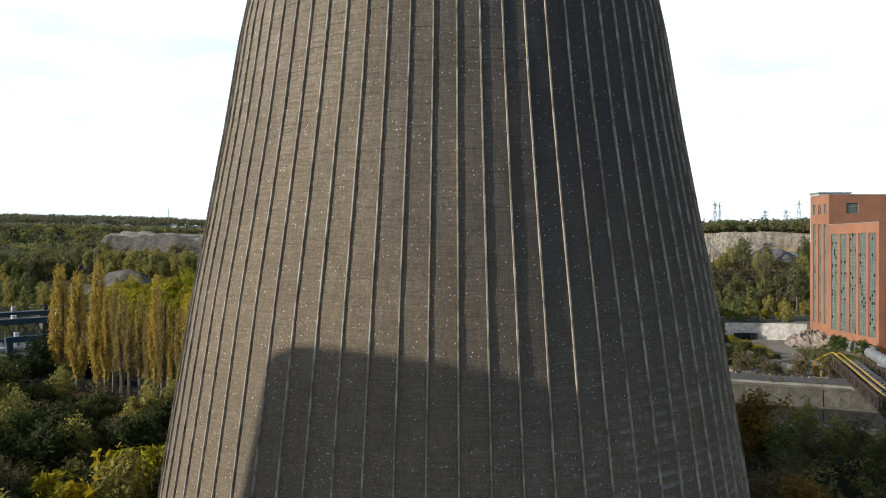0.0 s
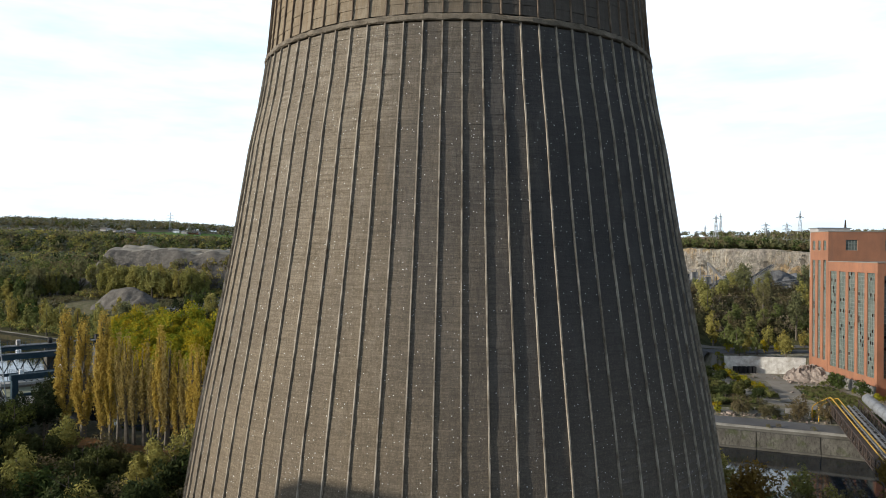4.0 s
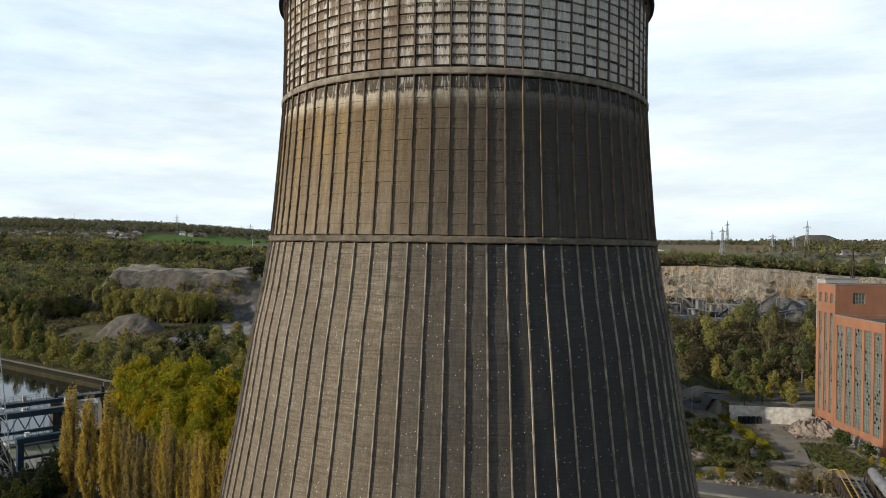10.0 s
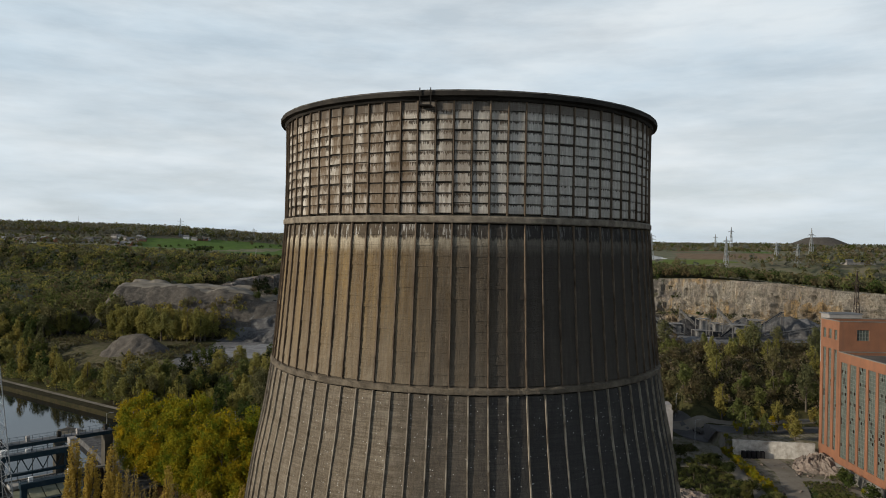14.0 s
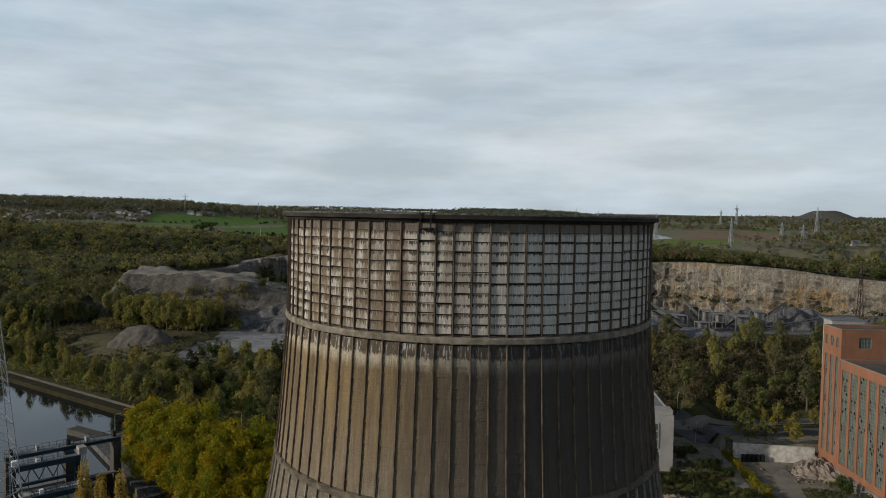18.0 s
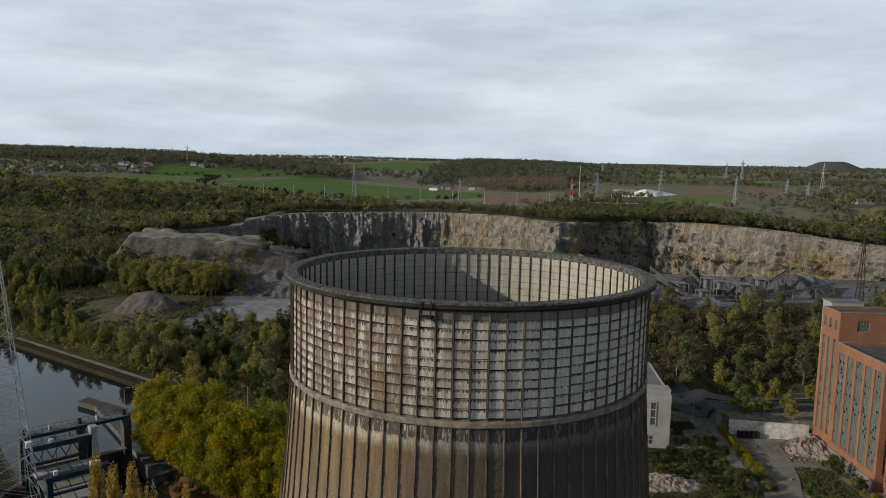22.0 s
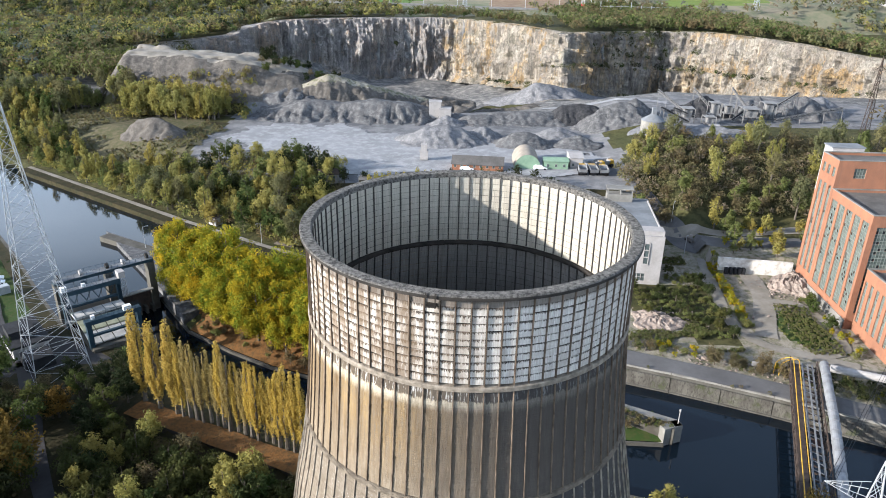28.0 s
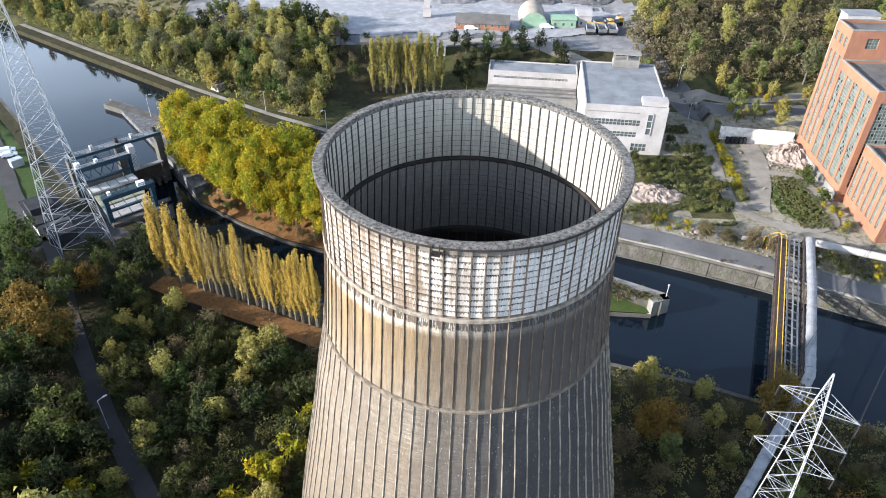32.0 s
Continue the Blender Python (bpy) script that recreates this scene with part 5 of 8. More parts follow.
def near_ok(x, y):
    return y < 110 - 0.4 * (x + 65) and off_tower(x, y) and off_lane(x, y) and math.hypot((x + 36) / 8, (y - 72) / 8) > 1


scatter(175, (-72, -16, 30, 118), ["willow", "willow", "willow_b", "willow_c", "brown", "willow"], 0.55, 1.0, 2.8, near_ok, "willows on the waste ground")
scatter(60, (-128, -56, 30, 128), ["dark", "dark", "alder", "dark", "alder", "brown", "alder"], 0.75, 1.1, 4.6, lambda x, y: off_lane(x, y, 5.5) and y < 101 - 1.15 * (x + 78) and y < 126, "trees along the lane")
scatter(105, (24, 112, 34, 95), ["brown", "brown", "sallow", "willow", "brown", "willow_c", "oak"], 0.65, 1.0, 3.0, lambda x, y: y < sbank(x) - 2.5 and off_tower(x, y) and not (-4 < x - 57 - 0.8 * (y - 80) < 6 and y < 84), "trees on the near bank")
scatter(22, (-98, -68, 106, 131), ["brown", "alder", "dark", "dark"], 0.6, 0.85, 4.0, lambda x, y: math.hypot(x + 90, y - 130) > 8, "trees by the weir")
for x, y, s in ((-80, 94, 1.15), (-86, 101, 1.0), (-81, 114, 0.65)):
    plant("oak", x, y, s, None, "rust-leaved oaks along the lane")
scatter(60, (-110, -56, 40, 112), ["dark", "dark", "dark", "alder", "alder", "brown", "dark"], 0.75, 1.1, 3.6, lambda x, y: off_lane(x, y, 4.2) and y < 96 - 1.3 * (x + 77), "trees shading the lane")
for x, y, s in ((-72, 61, 2.3), (-66, 64, 2.0), (-58, 61, 2.2), (-53, 58, 1.8), (-64, 57, 2.2), (-30, 67, 2.3), (-27, 73, 1.9), (-33, 61, 2.0), (-26, 79, 1.7)):
    plant("bush_y", x, y, s, None, "tall yellow bushes")
scatter(16, (-76, -46, 40, 58), ["bush_y", "willow_c", "bush_y", "willow_c"], 1.0, 1.7, 2.6, lambda x, y: off_lane(x, y, 3.6), "yellow bushes beside the lane")
for j in range(22):
    u = RNG.random()
    x = -72 + 42 * u
    y = float(np.interp(x, [p[0] for p in ISLE[2:7]], [p[1] for p in ISLE[2:7]])) + RNG.uniform(1.5, 6.0)
    plant(RNG.choice(["bush", "brown", "bush"]), x, y, RNG.uniform(0.3, 0.6), -1.6, "low bushes on the island bank")
for x, y in ((43.5, 119), (30, 121.5), (36, 119.5)):
    plant("brown", x, y, 0.4, -1.8, "low bushes on the island bank")
# far bank, left of the yard
scatter(250, (-260, -46, 195, 370), ["birch", "birch", "sallow", "willow_c", "birch_b", "sallow", "ash", "birch", "sallow", "willow_c", "alder"], 0.7, 1.1, 4.0, lambda x, y: not in_clearing(x, y) and nbank(x) + 9 < y < nbank(x) + 78 and not (x > -118 and y > 250) and not (-190 < x < -112 and 262 < y < 312 and y > nbank(x) + 44), "trees along the far bank")
scatter(60, (-290, -176, 306, 372), ["birch", "birch_b", "sallow", "ash", "alder"], 0.9, 1.25, 5.0, lambda x, y: not in_clearing(x, y) and y > nbank(x) + 60 and y > 318, "wood beside the spoil ridge")
scatter(46, (-114, -48, 236, 270), ["alder", "willow_c", "ash", "sallow", "dark", "sallow"], 0.8, 1.1, 4.0, lambda x, y: y > nbank(x) + 12 and not (x > -62 and y > 258), "trees between canal and yard")
scatter(55, (-250, -172, 336, 385), ["birch_b", "alder", "birch", "birch_b", "sallow"], 0.85, 1.2, 3.6, lambda x, y: not in_clearing(x, y) and y > 344 - 0.25 * (x + 200) and y < 370 - 0.2 * (x + 200), "tall trees at the end of the spoil ridge")
for j in range(95):
    plant(RNG.choice(["birch", "ash", "ash", "birch", "willow_c"]), -170 + 0.52 * j + RNG.uniform(-1, 1), 354 - 0.08 * j + RNG.uniform(-10, 10), RNG.uniform(0.95, 1.45), None, "yellow birches below the spoil ridge")
scatter(26, (-112, -66, 372, 398), ["dark", "willow_b", "brown"], 0.5, 0.9, 3.0, None, "dark scrub on the spoil ridge")
for j in range(11):
    plant("poplar_g", -31 + 2.3 * j, 224 + RNG.uniform(-1, 1), RNG.uniform(1.0, 1.12), None, "poplars by the quarry gate")
scatter(34, (-46, 36, 226, 246), ["dark", "dark", "alder", "brown"], 0.5, 0.75, 3.4, lambda x, y: not (-34 < x < -4) and (x < 2 or y > 232), "trees below the quarry yard")
# hillside behind the works
scatter(150, (62, 240, 214, 296), ["birch_b", "sallow", "brown", "brown", "ash", "birch", "brown", "sallow"], 0.75, 1.15, 3.6, lambda x, y: y > 226 + 0.03 * x and not (x < 74 and y > 268) and hz(x, y) < 30, "trees on the hillside")
plant("birch", 86, 222, 1.0, None)
scatter(70, (84, 190, 199, 224), ["bush", "sallow", "bush_y", "sallow", "willow_c"], 0.5, 0.9, 2.4, lambda x, y: (x < 100 or y > 201) and not abs(y - 213) < 2.5, "scrub below the hillside")
scatter(150, (50, 73, 154, 192), ["bush", "bush", "bush", "bush", "willow"], 0.32, 0.62, 1.4, lambda x, y: not (x < 62 and y > 181) and x < 71.5 and not (x < 60 and y < 166), "scrub on the wasteland")
scatter(64, (74.5, 80.5, 161, 200), ["bush_y", "bush_y", "bush"], 0.38, 0.75, 0.8, lambda x, y: abs(x - 76.6 - 0.06 * (y - 170)) < 1.2, "yellow scrub along the track")
scatter(40, (40, 100, 124, 150), ["bush", "brown", "bush_y"], 0.4, 0.8, 2.0, lambda x, y: nbank(x) + 11 < y < nbank(x) + 17, "scrub beside the quay road")
scatter(60, (84, 97, 150, 172), ["bush"], 0.2, 0.42, 0.9, lambda x, y: ((x - 90) / 6) ** 2 + ((y - 160) / 10) ** 2 < 1, "weeds on the works yard")
scatter(16, (96, 101, 144, 192), ["bush", "bush_y", "willow_b"], 0.4, 0.8, 1.6, lambda x, y: x < 100, "weeds at the foot of the boiler house")


def wood(name, label, n, place, h, size, per, leaf_names, seed):
    """A distant wood: leafy crowns standing on the ground, joined as one."""
    rs = np.random.RandomState(seed)
    vs, fs, ix, o = [], [], [], 0
    X, Y = place(rs, n)
    Z = ground_h(X, Y)
    hh = h * rs.uniform(0.6, 1.2, len(X))
    kind = rs.randint(0, len(leaf_names), len(X))
    m = len(X)
    d = rs.normal(size=(m, per, 3))
    d[:, :, 2] = np.abs(d[:, :, 2]) - 0.35
    d /= np.linalg.norm(d, axis=2, keepdims=True)
    out = d.reshape(-1, 3).copy()
    d *= rs.uniform(0.45, 1.0, (m, per, 1)) ** 0.5
    rad = hh * rs.uniform(0.30, 0.46, m)
    c = np.stack([X, Y, Z + hh * 0.55], 1)[:, None, :] + d * np.stack([rad, rad, hh * 0.47], 1)[:, None, :]
    v, f = leaf_quads(c.reshape(-1, 3), size, rs, out)
    idx = np.repeat(kind, per)
    return thing(name, label, "wood", kind="stuff", data=np_mesh(name, v, f, [M[x] for x in leaf_names], idx))


def area(x0, x1, y0, y1, ok):
    def place(rs, n):
        X, Y = rs.uniform(x0, x1, n * 6), rs.uniform(y0, y1, n * 6)
        good = ok(X, Y)
        return X[good][:n], Y[good][:n]
    return place


def hill_ok(X, Y):
    return (Y > 227 + 0.03 * X) & (Y < 298 + 8 * np.sin(X * 0.1)) & ~((X < 74) & (Y > 268))


def behind_cliff(X, Y, gap):
    return Y > line_y(X, [(p[0], p[1]) for p in CLIFF]) + gap


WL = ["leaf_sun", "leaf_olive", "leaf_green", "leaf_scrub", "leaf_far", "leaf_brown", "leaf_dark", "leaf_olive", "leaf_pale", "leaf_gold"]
wood("hillside_scrub", "dense olive and brown scrub covering the hillside", 2600, area(60, 260, 222, 300, hill_ok), 4.2, 0.39, 30, ["leaf_scrub", "leaf_brown", "leaf_scrub", "leaf_bare", "leaf_scrub", "leaf_olive"], 28)
wood("far_bank_scrub", "olive undergrowth between the trees of the far bank", 1500, area(-260, -46, 200, 330, lambda X, Y: (Y > line_y(X, BANK_N) + 8) & (Y < line_y(X, BANK_N) + 76) & ~inside(X, Y, CLEARING) & ~((X > -118) & (Y > 272)) & ~((X > -185) & (X < -120) & (Y > 285))), 4.5, 0.36, 40, ["leaf_sun", "leaf_brown", "leaf_pale", "leaf_olive", "leaf_gold"], 29)
wood("clearing_scrub", "low brown and olive scrub over the clearing", 700, area(-208, -110, 274, 372, lambda X, Y: inside(X, Y, CLEARING) & (fbm(X, Y, 0.06, 3.0, 3) > -0.25)), 1.5, 0.3, 22, ["leaf_scrub", "leaf_brown", "leaf_olive", "leaf_scrub"], 47)
wood("grove_scrub", "tangled yellow-brown scrub below the birches", 420, area(-185, -108, 336, 372, lambda X, Y: Y > 340 + 6 * np.sin(X * 0.2)), 4.5, 0.42, 40, ["leaf_pale", "leaf_scrub", "leaf_sun", "leaf_brown"], 46)
wood("near_scrub", "soft willow scrub over the waste ground by the tower", 1250, area(-74, -14, 28, 116, lambda X, Y: (Y < 110 - 0.4 * (X + 65)) & (np.hypot(X - TX, Y - TY) > 26) & (np.abs(Y - np.interp(X, [-77, -62.5, -49, -30], [99, 79.5, 64, 40])) > 5)), 3.4, 0.2, 70, ["leaf_willow", "leaf_dark", "leaf_green", "leaf_willow", "leaf_brown", "leaf_green"], 30)
wood("bank_scrub", "brown and olive scrub on the near canal bank", 700, area(22, 112, 32, 96, lambda X, Y: (Y < line_y(X, BANK_S) - 2) & (np.hypot(X - TX, Y - TY) > 26)), 3.8, 0.2, 60, ["leaf_sun", "leaf_pale", "leaf_brown", "leaf_scrub", "leaf_sun", "leaf_gold"], 31)
def off_n(X, Y):
    return (Y - line_y(X, BANK_N)) * 0.91


wood("quay_weeds", "straggling weeds along the edge of the quay", 130, area(34, 112, 108, 150, lambda X, Y: (off_n(X, Y) > 1.7) & (off_n(X, Y) < 2.5) & (fbm(X, Y, 0.08, 9.0, 3) > -0.1)), 1.5, 0.13, 60, ["leaf_scrub", "leaf_olive", "leaf_brown"], 34)
wood("pier_scrub", "low brown scrub on the foot of the pier", 130, area(26, 45, 113, 126, lambda X, Y: inside(X, Y, [(26, 119.5), (44, 117), (45.4, 118.2), (35, 123.6), (28, 127.5)])), 1.3, 0.13, 46, ["leaf_scrub", "leaf_brown", "leaf_green"], 49)
wood("roadside_weeds", "rough weeds between the quay road and the wasteland", 330, area(40, 84, 118, 160, lambda X, Y: (off_n(X, Y) > 9.2) & (off_n(X, Y) < 14) & (fbm(X, Y, 0.09, 5.0, 3) > -0.05)), 1.5, 0.13, 60, ["leaf_scrub", "leaf_green", "leaf_olive", "leaf_brown"], 35)
wood("pipe_scrub", "dark scrub beneath the overland pipe", 420, area(80, 122, 108, 140, lambda X, Y: (off_n(X, Y) > 9.5) & (off_n(X, Y) < 19)), 1.7, 0.13, 60, ["leaf_scrub", "leaf_green", "leaf_olive", "leaf_dark"], 36)
wood("wasteland_grass", "low rough grass spreading over the wasteland", 1500, area(44, 71, 148, 206, lambda X, Y: (off_n(X, Y) > 15) & (fbm(X, Y, 0.05, 7.0, 3) > -0.1)), 0.8, 0.11, 46, ["leaf_green", "leaf_olive", "leaf_scrub", "leaf_sun"], 37)
wood("mound_grass", "dense grass on the mound ringed by a track", 520, area(87, 96, 148, 174, lambda X, Y: Y > 0), 0.8, 0.11, 46, ["leaf_green", "leaf_olive", "leaf_sun", "leaf_scrub"], 38)
wood("pit_corner_scrub", "trees in the western corner of the quarry", 420, area(-285, -180, 415, 560, lambda X, Y: inside(X, Y, PIT) & (X + 0.35 * Y < -20)), 15, 0.9, 46, ["leaf_olive", "leaf_green", "leaf_sun", "leaf_brown"], 33)
wood("left_wood", "mixed autumn wood left of the quarry", 2900, area(-700, -195, 300, 700, lambda X, Y: (Y > line_y(X, BANK_N) + 60) & ~inside(X, Y, PIT) & (X + 0.72 * Y > -60 - 0.0 * X) & ~inside(X, Y, CLEARING) & ~((X > -215) & (Y < 440))), 10, 0.9, 40, WL, 21)
wood("cliff_wood", "belt of low trees on top of the quarry face", 3000, area(-262, 310, 360, 720, lambda X, Y: behind_cliff(X, Y, 7) & ~behind_cliff(X, Y, np.where(X < 75, 34, 150)) & ((X > 75) | (fbm(X, Y, 0.05, 6.0, 3) > -0.35))), 8.5, 0.85, 32, ["leaf_green", "leaf_olive", "leaf_scrub", "leaf_scrub", "leaf_brown", "leaf_sun"], 22)
wood("right_wood", "wooded slope right of the quarry", 1900, area(190, 720, 230, 720, lambda X, Y: ~inside(X, Y, PIT) & (X > 0.5 * Y) & ((X > 310) | (Y < 330)) & ((X > 345) | (Y < 380))), 10, 1.0, 30, WL, 23)
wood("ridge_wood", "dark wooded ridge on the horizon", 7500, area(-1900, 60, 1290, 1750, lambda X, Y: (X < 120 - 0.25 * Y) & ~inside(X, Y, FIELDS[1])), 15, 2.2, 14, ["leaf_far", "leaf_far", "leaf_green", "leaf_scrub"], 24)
wood("mid_wood", "wood between the fields and the quarry", 3400, area(-760, -60, 560, 980, lambda X, Y: (Y > 630 + 0.05 * X) & (X + 0.72 * Y > -60) & (Y < 730 - 0.42 * (X + 135)) & ~inside(X, Y, FIELDS[0]) & ~inside(X, Y, FIELDS[2])), 8, 1.2, 22, WL, 25)
wood("hedgerow", "dark hedges between the green fields", 520, area(-620, 60, 700, 1350, lambda X, Y: (np.abs(Y - 1150 - np.interp(X, [-515, -455, -400, -290], [0, 62, 30, 170])) < 9) & (X > -515) & (X < -290) | (np.abs(Y - np.interp(X, [-312, -288, -165, -76, 30], [880, 850, 785, 728, 815])) < 8) & (X > -330) & (X < 40) | (np.abs(X + 340 + 0.26 * (Y - 900)) < 8) & (Y > 870) & (Y < 1150)), 7, 1.3, 22, ["leaf_dark", "leaf_green"], 41)
HILL = [(-65, 1040), (-77, 1941), (-37, 2283), (175, 3300), (462, 3100), (396, 1874), (230, 1180), (174, 1162), (5, 1250)]
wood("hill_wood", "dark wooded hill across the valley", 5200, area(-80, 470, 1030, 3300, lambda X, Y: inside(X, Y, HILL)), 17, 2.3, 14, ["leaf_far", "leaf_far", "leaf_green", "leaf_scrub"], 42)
wood("poplar_wood", "brown leafless poplar plantation", 1100, area(0, 180, 850, 1260, lambda X, Y: inside(X, Y, [(5, 1250), (174, 1162), (130, 880), (60, 920), (4, 1034)])), 15, 1.1, 16, ["leaf_bare", "leaf_brown", "leaf_bare"], 43)
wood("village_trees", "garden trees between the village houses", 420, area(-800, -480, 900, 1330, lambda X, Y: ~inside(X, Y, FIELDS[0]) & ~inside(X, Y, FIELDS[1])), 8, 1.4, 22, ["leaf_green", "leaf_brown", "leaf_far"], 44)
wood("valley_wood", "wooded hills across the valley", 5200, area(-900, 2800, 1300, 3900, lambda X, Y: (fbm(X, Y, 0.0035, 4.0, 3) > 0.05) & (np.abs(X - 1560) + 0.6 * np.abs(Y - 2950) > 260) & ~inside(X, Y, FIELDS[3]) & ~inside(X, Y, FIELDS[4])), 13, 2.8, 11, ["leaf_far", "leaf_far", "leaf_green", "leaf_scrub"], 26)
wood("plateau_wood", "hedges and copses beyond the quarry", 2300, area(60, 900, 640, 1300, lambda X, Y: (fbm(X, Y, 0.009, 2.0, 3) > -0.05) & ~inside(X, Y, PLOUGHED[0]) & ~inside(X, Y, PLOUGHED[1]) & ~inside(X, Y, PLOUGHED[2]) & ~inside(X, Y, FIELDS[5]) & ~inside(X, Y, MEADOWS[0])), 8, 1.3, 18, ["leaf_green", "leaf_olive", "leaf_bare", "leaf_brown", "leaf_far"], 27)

# ---- the quarry face ----


def rock_face(name, line, seed):
    """A craggy blasted face hung along the crest line: upright buttresses, a bench half-way, broken blocks."""
    pts = []
    for (x0, y0, z0), (x1, y1, z1) in zip(line, line[1:]):
        n = max(2, int(math.hypot(x1 - x0, y1 - y0) / 1.7))
        for j in range(n):
            t = j / n
            pts.append((x0 + (x1 - x0) * t, y0 + (y1 - y0) * t, z0 + (z1 - z0) * t))
    pts.append(line[-1])
    P = np.array(pts)
    for _ in range(6):
        P[1:-1] = 0.25 * P[:-2] + 0.5 * P[1:-1] + 0.25 * P[2:]
    T = np.gradient(P[:, :2], axis=0)
    T /= np.linalg.norm(T, axis=1, keepdims=True)
    N = np.stack([T[:, 1], -T[:, 0]], 1)
    foot = np.interp(P[:, 0], [q[0] for q in FOOT], [q[1] for q in FOOT]) - 2.0
    rows = 34
    s = np.cumsum(np.r_[0, np.hypot(*np.diff(P[:, :2], axis=0).T)])
    rs = np.random.RandomState(seed * 100)
    crown_z = P[:, 2] + 0.7 * fbm(s, s * 0, 0.21, 3.0, 3)
    col = rs.uniform(-1, 1, len(s))
    butt = 3.4 * np.abs(np.sin(s * 0.085 + 1.4 * np.sin(s * 0.031))) + 1.5 * np.abs(np.sin(s * 0.31 + 2 * np.sin(s * 0.07)))
    bench = 0.52 + 0.05 * np.sin(s * 0.02)
    on = np.interp(P[:, 0], [-200, -20, 60, 95, 260], [0.25, 0.2, 0.7, 1.0, 1.0])
    V = []
    for r in range(rows + 1):
        u = r / rows
        z = crown_z - u * (crown_z - foot)
        zz = z * 0.45
        crag = 4.6 * fbm(s, zz, 0.06, seed) + 3.0 * fbm(s + 40, zz * 1.6, 0.19, seed + 1.0) + 3.0 * fbm(s, zz * 0.3, 0.55, seed + 2.0)
        step_ = on * (5.0 * smooth01((u - bench) / 0.05) + 2.2 * smooth01((u - 0.27 - 0.04 * np.sin(s * 0.05)) / 0.04))
        scree = 10.0 * np.clip((u - 0.86) / 0.14, 0, 1) ** 1.3 * (0.6 + 0.5 * np.sin(s * 0.045) ** 2)
        outw = 0.8 + 3.5 * u + (butt + crag) * (0.2 + 0.8 * min(1, 3.5 * u)) * 0.75 + step_ + scree + 0.7 * col * (r > 0) + rs.uniform(-1.0, 1.0, len(s)) * (r > 0)
        V.append(np.stack([P[:, 0] + N[:, 0] * outw, P[:, 1] + N[:, 1] * outw, z + rs.uniform(-0.3, 0.3, len(s))], 1))
    top = np.stack([P[:, 0] - N[:, 0] * 7, P[:, 1] - N[:, 1] * 7, P[:, 2] + 0.3], 1)
    V = np.concatenate([top[None], np.array(V)])
    n = len(s)
    wav = 7.0 * np.sin(np.arange(V.shape[0] - 1) * 0.55)[:, None] + 5 * np.sin(np.arange(n - 1) * 0.9)[None, :]          # ragged borders between the beds
    xs = 0.5 * (P[:-1, 0] + P[1:, 0])[None, :] + wav
    idx = np.where(xs < -14, 0, np.where(xs < 74, 1, np.where(xs < 170, 2, 1))).ravel()
    ii = np.arange(V.shape[0] * n).reshape(V.shape[0], n)
    f = np.stack([ii[:-1, :-1], ii[1:, :-1], ii[1:, 1:], ii[:-1, 1:]], -1).reshape(-1, 4)
    spots = []          # scrub rooted on the bench, in the recess and at the foot
    for i in range(n):
        x = P[i, 0]
        b_ = int(bench[i] * rows) + 2
        if x > 62 and rs.rand() < 0.5 * on[i]:
            spots.append(V[b_ + rs.randint(0, 2), i])
        if 84 < x < 178:
            for _ in range(3):
                if rs.rand() < 0.62 * math.exp(-((x - 128) / 34) ** 2):
                    spots.append(V[1 + int(15 * rs.rand() ** 1.5), i])
        if 30 < x < 66 and rs.rand() < 0.4 or x > 100 and rs.rand() < 0.25:
            spots.append(V[rows - 1, i])
    Q = np.array(spots)
    per = 46
    d = unit(rs.normal(size=(len(Q) * per, 3)))
    big = np.repeat(rs.uniform(1.1, 2.9, len(Q)), per)[:, None]
    c = np.repeat(Q, per, axis=0) + np.array([0, 0, 1.0]) + d * big * rs.uniform(0.5, 1.0, (len(d), 1)) * np.array([1.1, 1.1, 0.9])
    lv, lf_ = leaf_quads(c, 0.5, rs, d)
    leaf = ["leaf_green", "leaf_olive", "leaf_dark", "leaf_scrub"]
    thing("cliff_scrub", "dark scrub rooted on the benches of the quarry face", "scrub", kind="stuff", data=np_mesh("cliff_scrub", lv, lf_, [M[x] for x in leaf], np.repeat(rs.randint(0, 4, len(Q)), per)))
    return thing(name, "tall grey and ochre limestone quarry face", "quarry face", kind="structure", data=np_mesh(name, V.reshape(-1, 3), f, [M["rock"], M["rock_pale"], M["rock_dark"]], idx))


rock_face("quarry_face", CLIFF, 2)


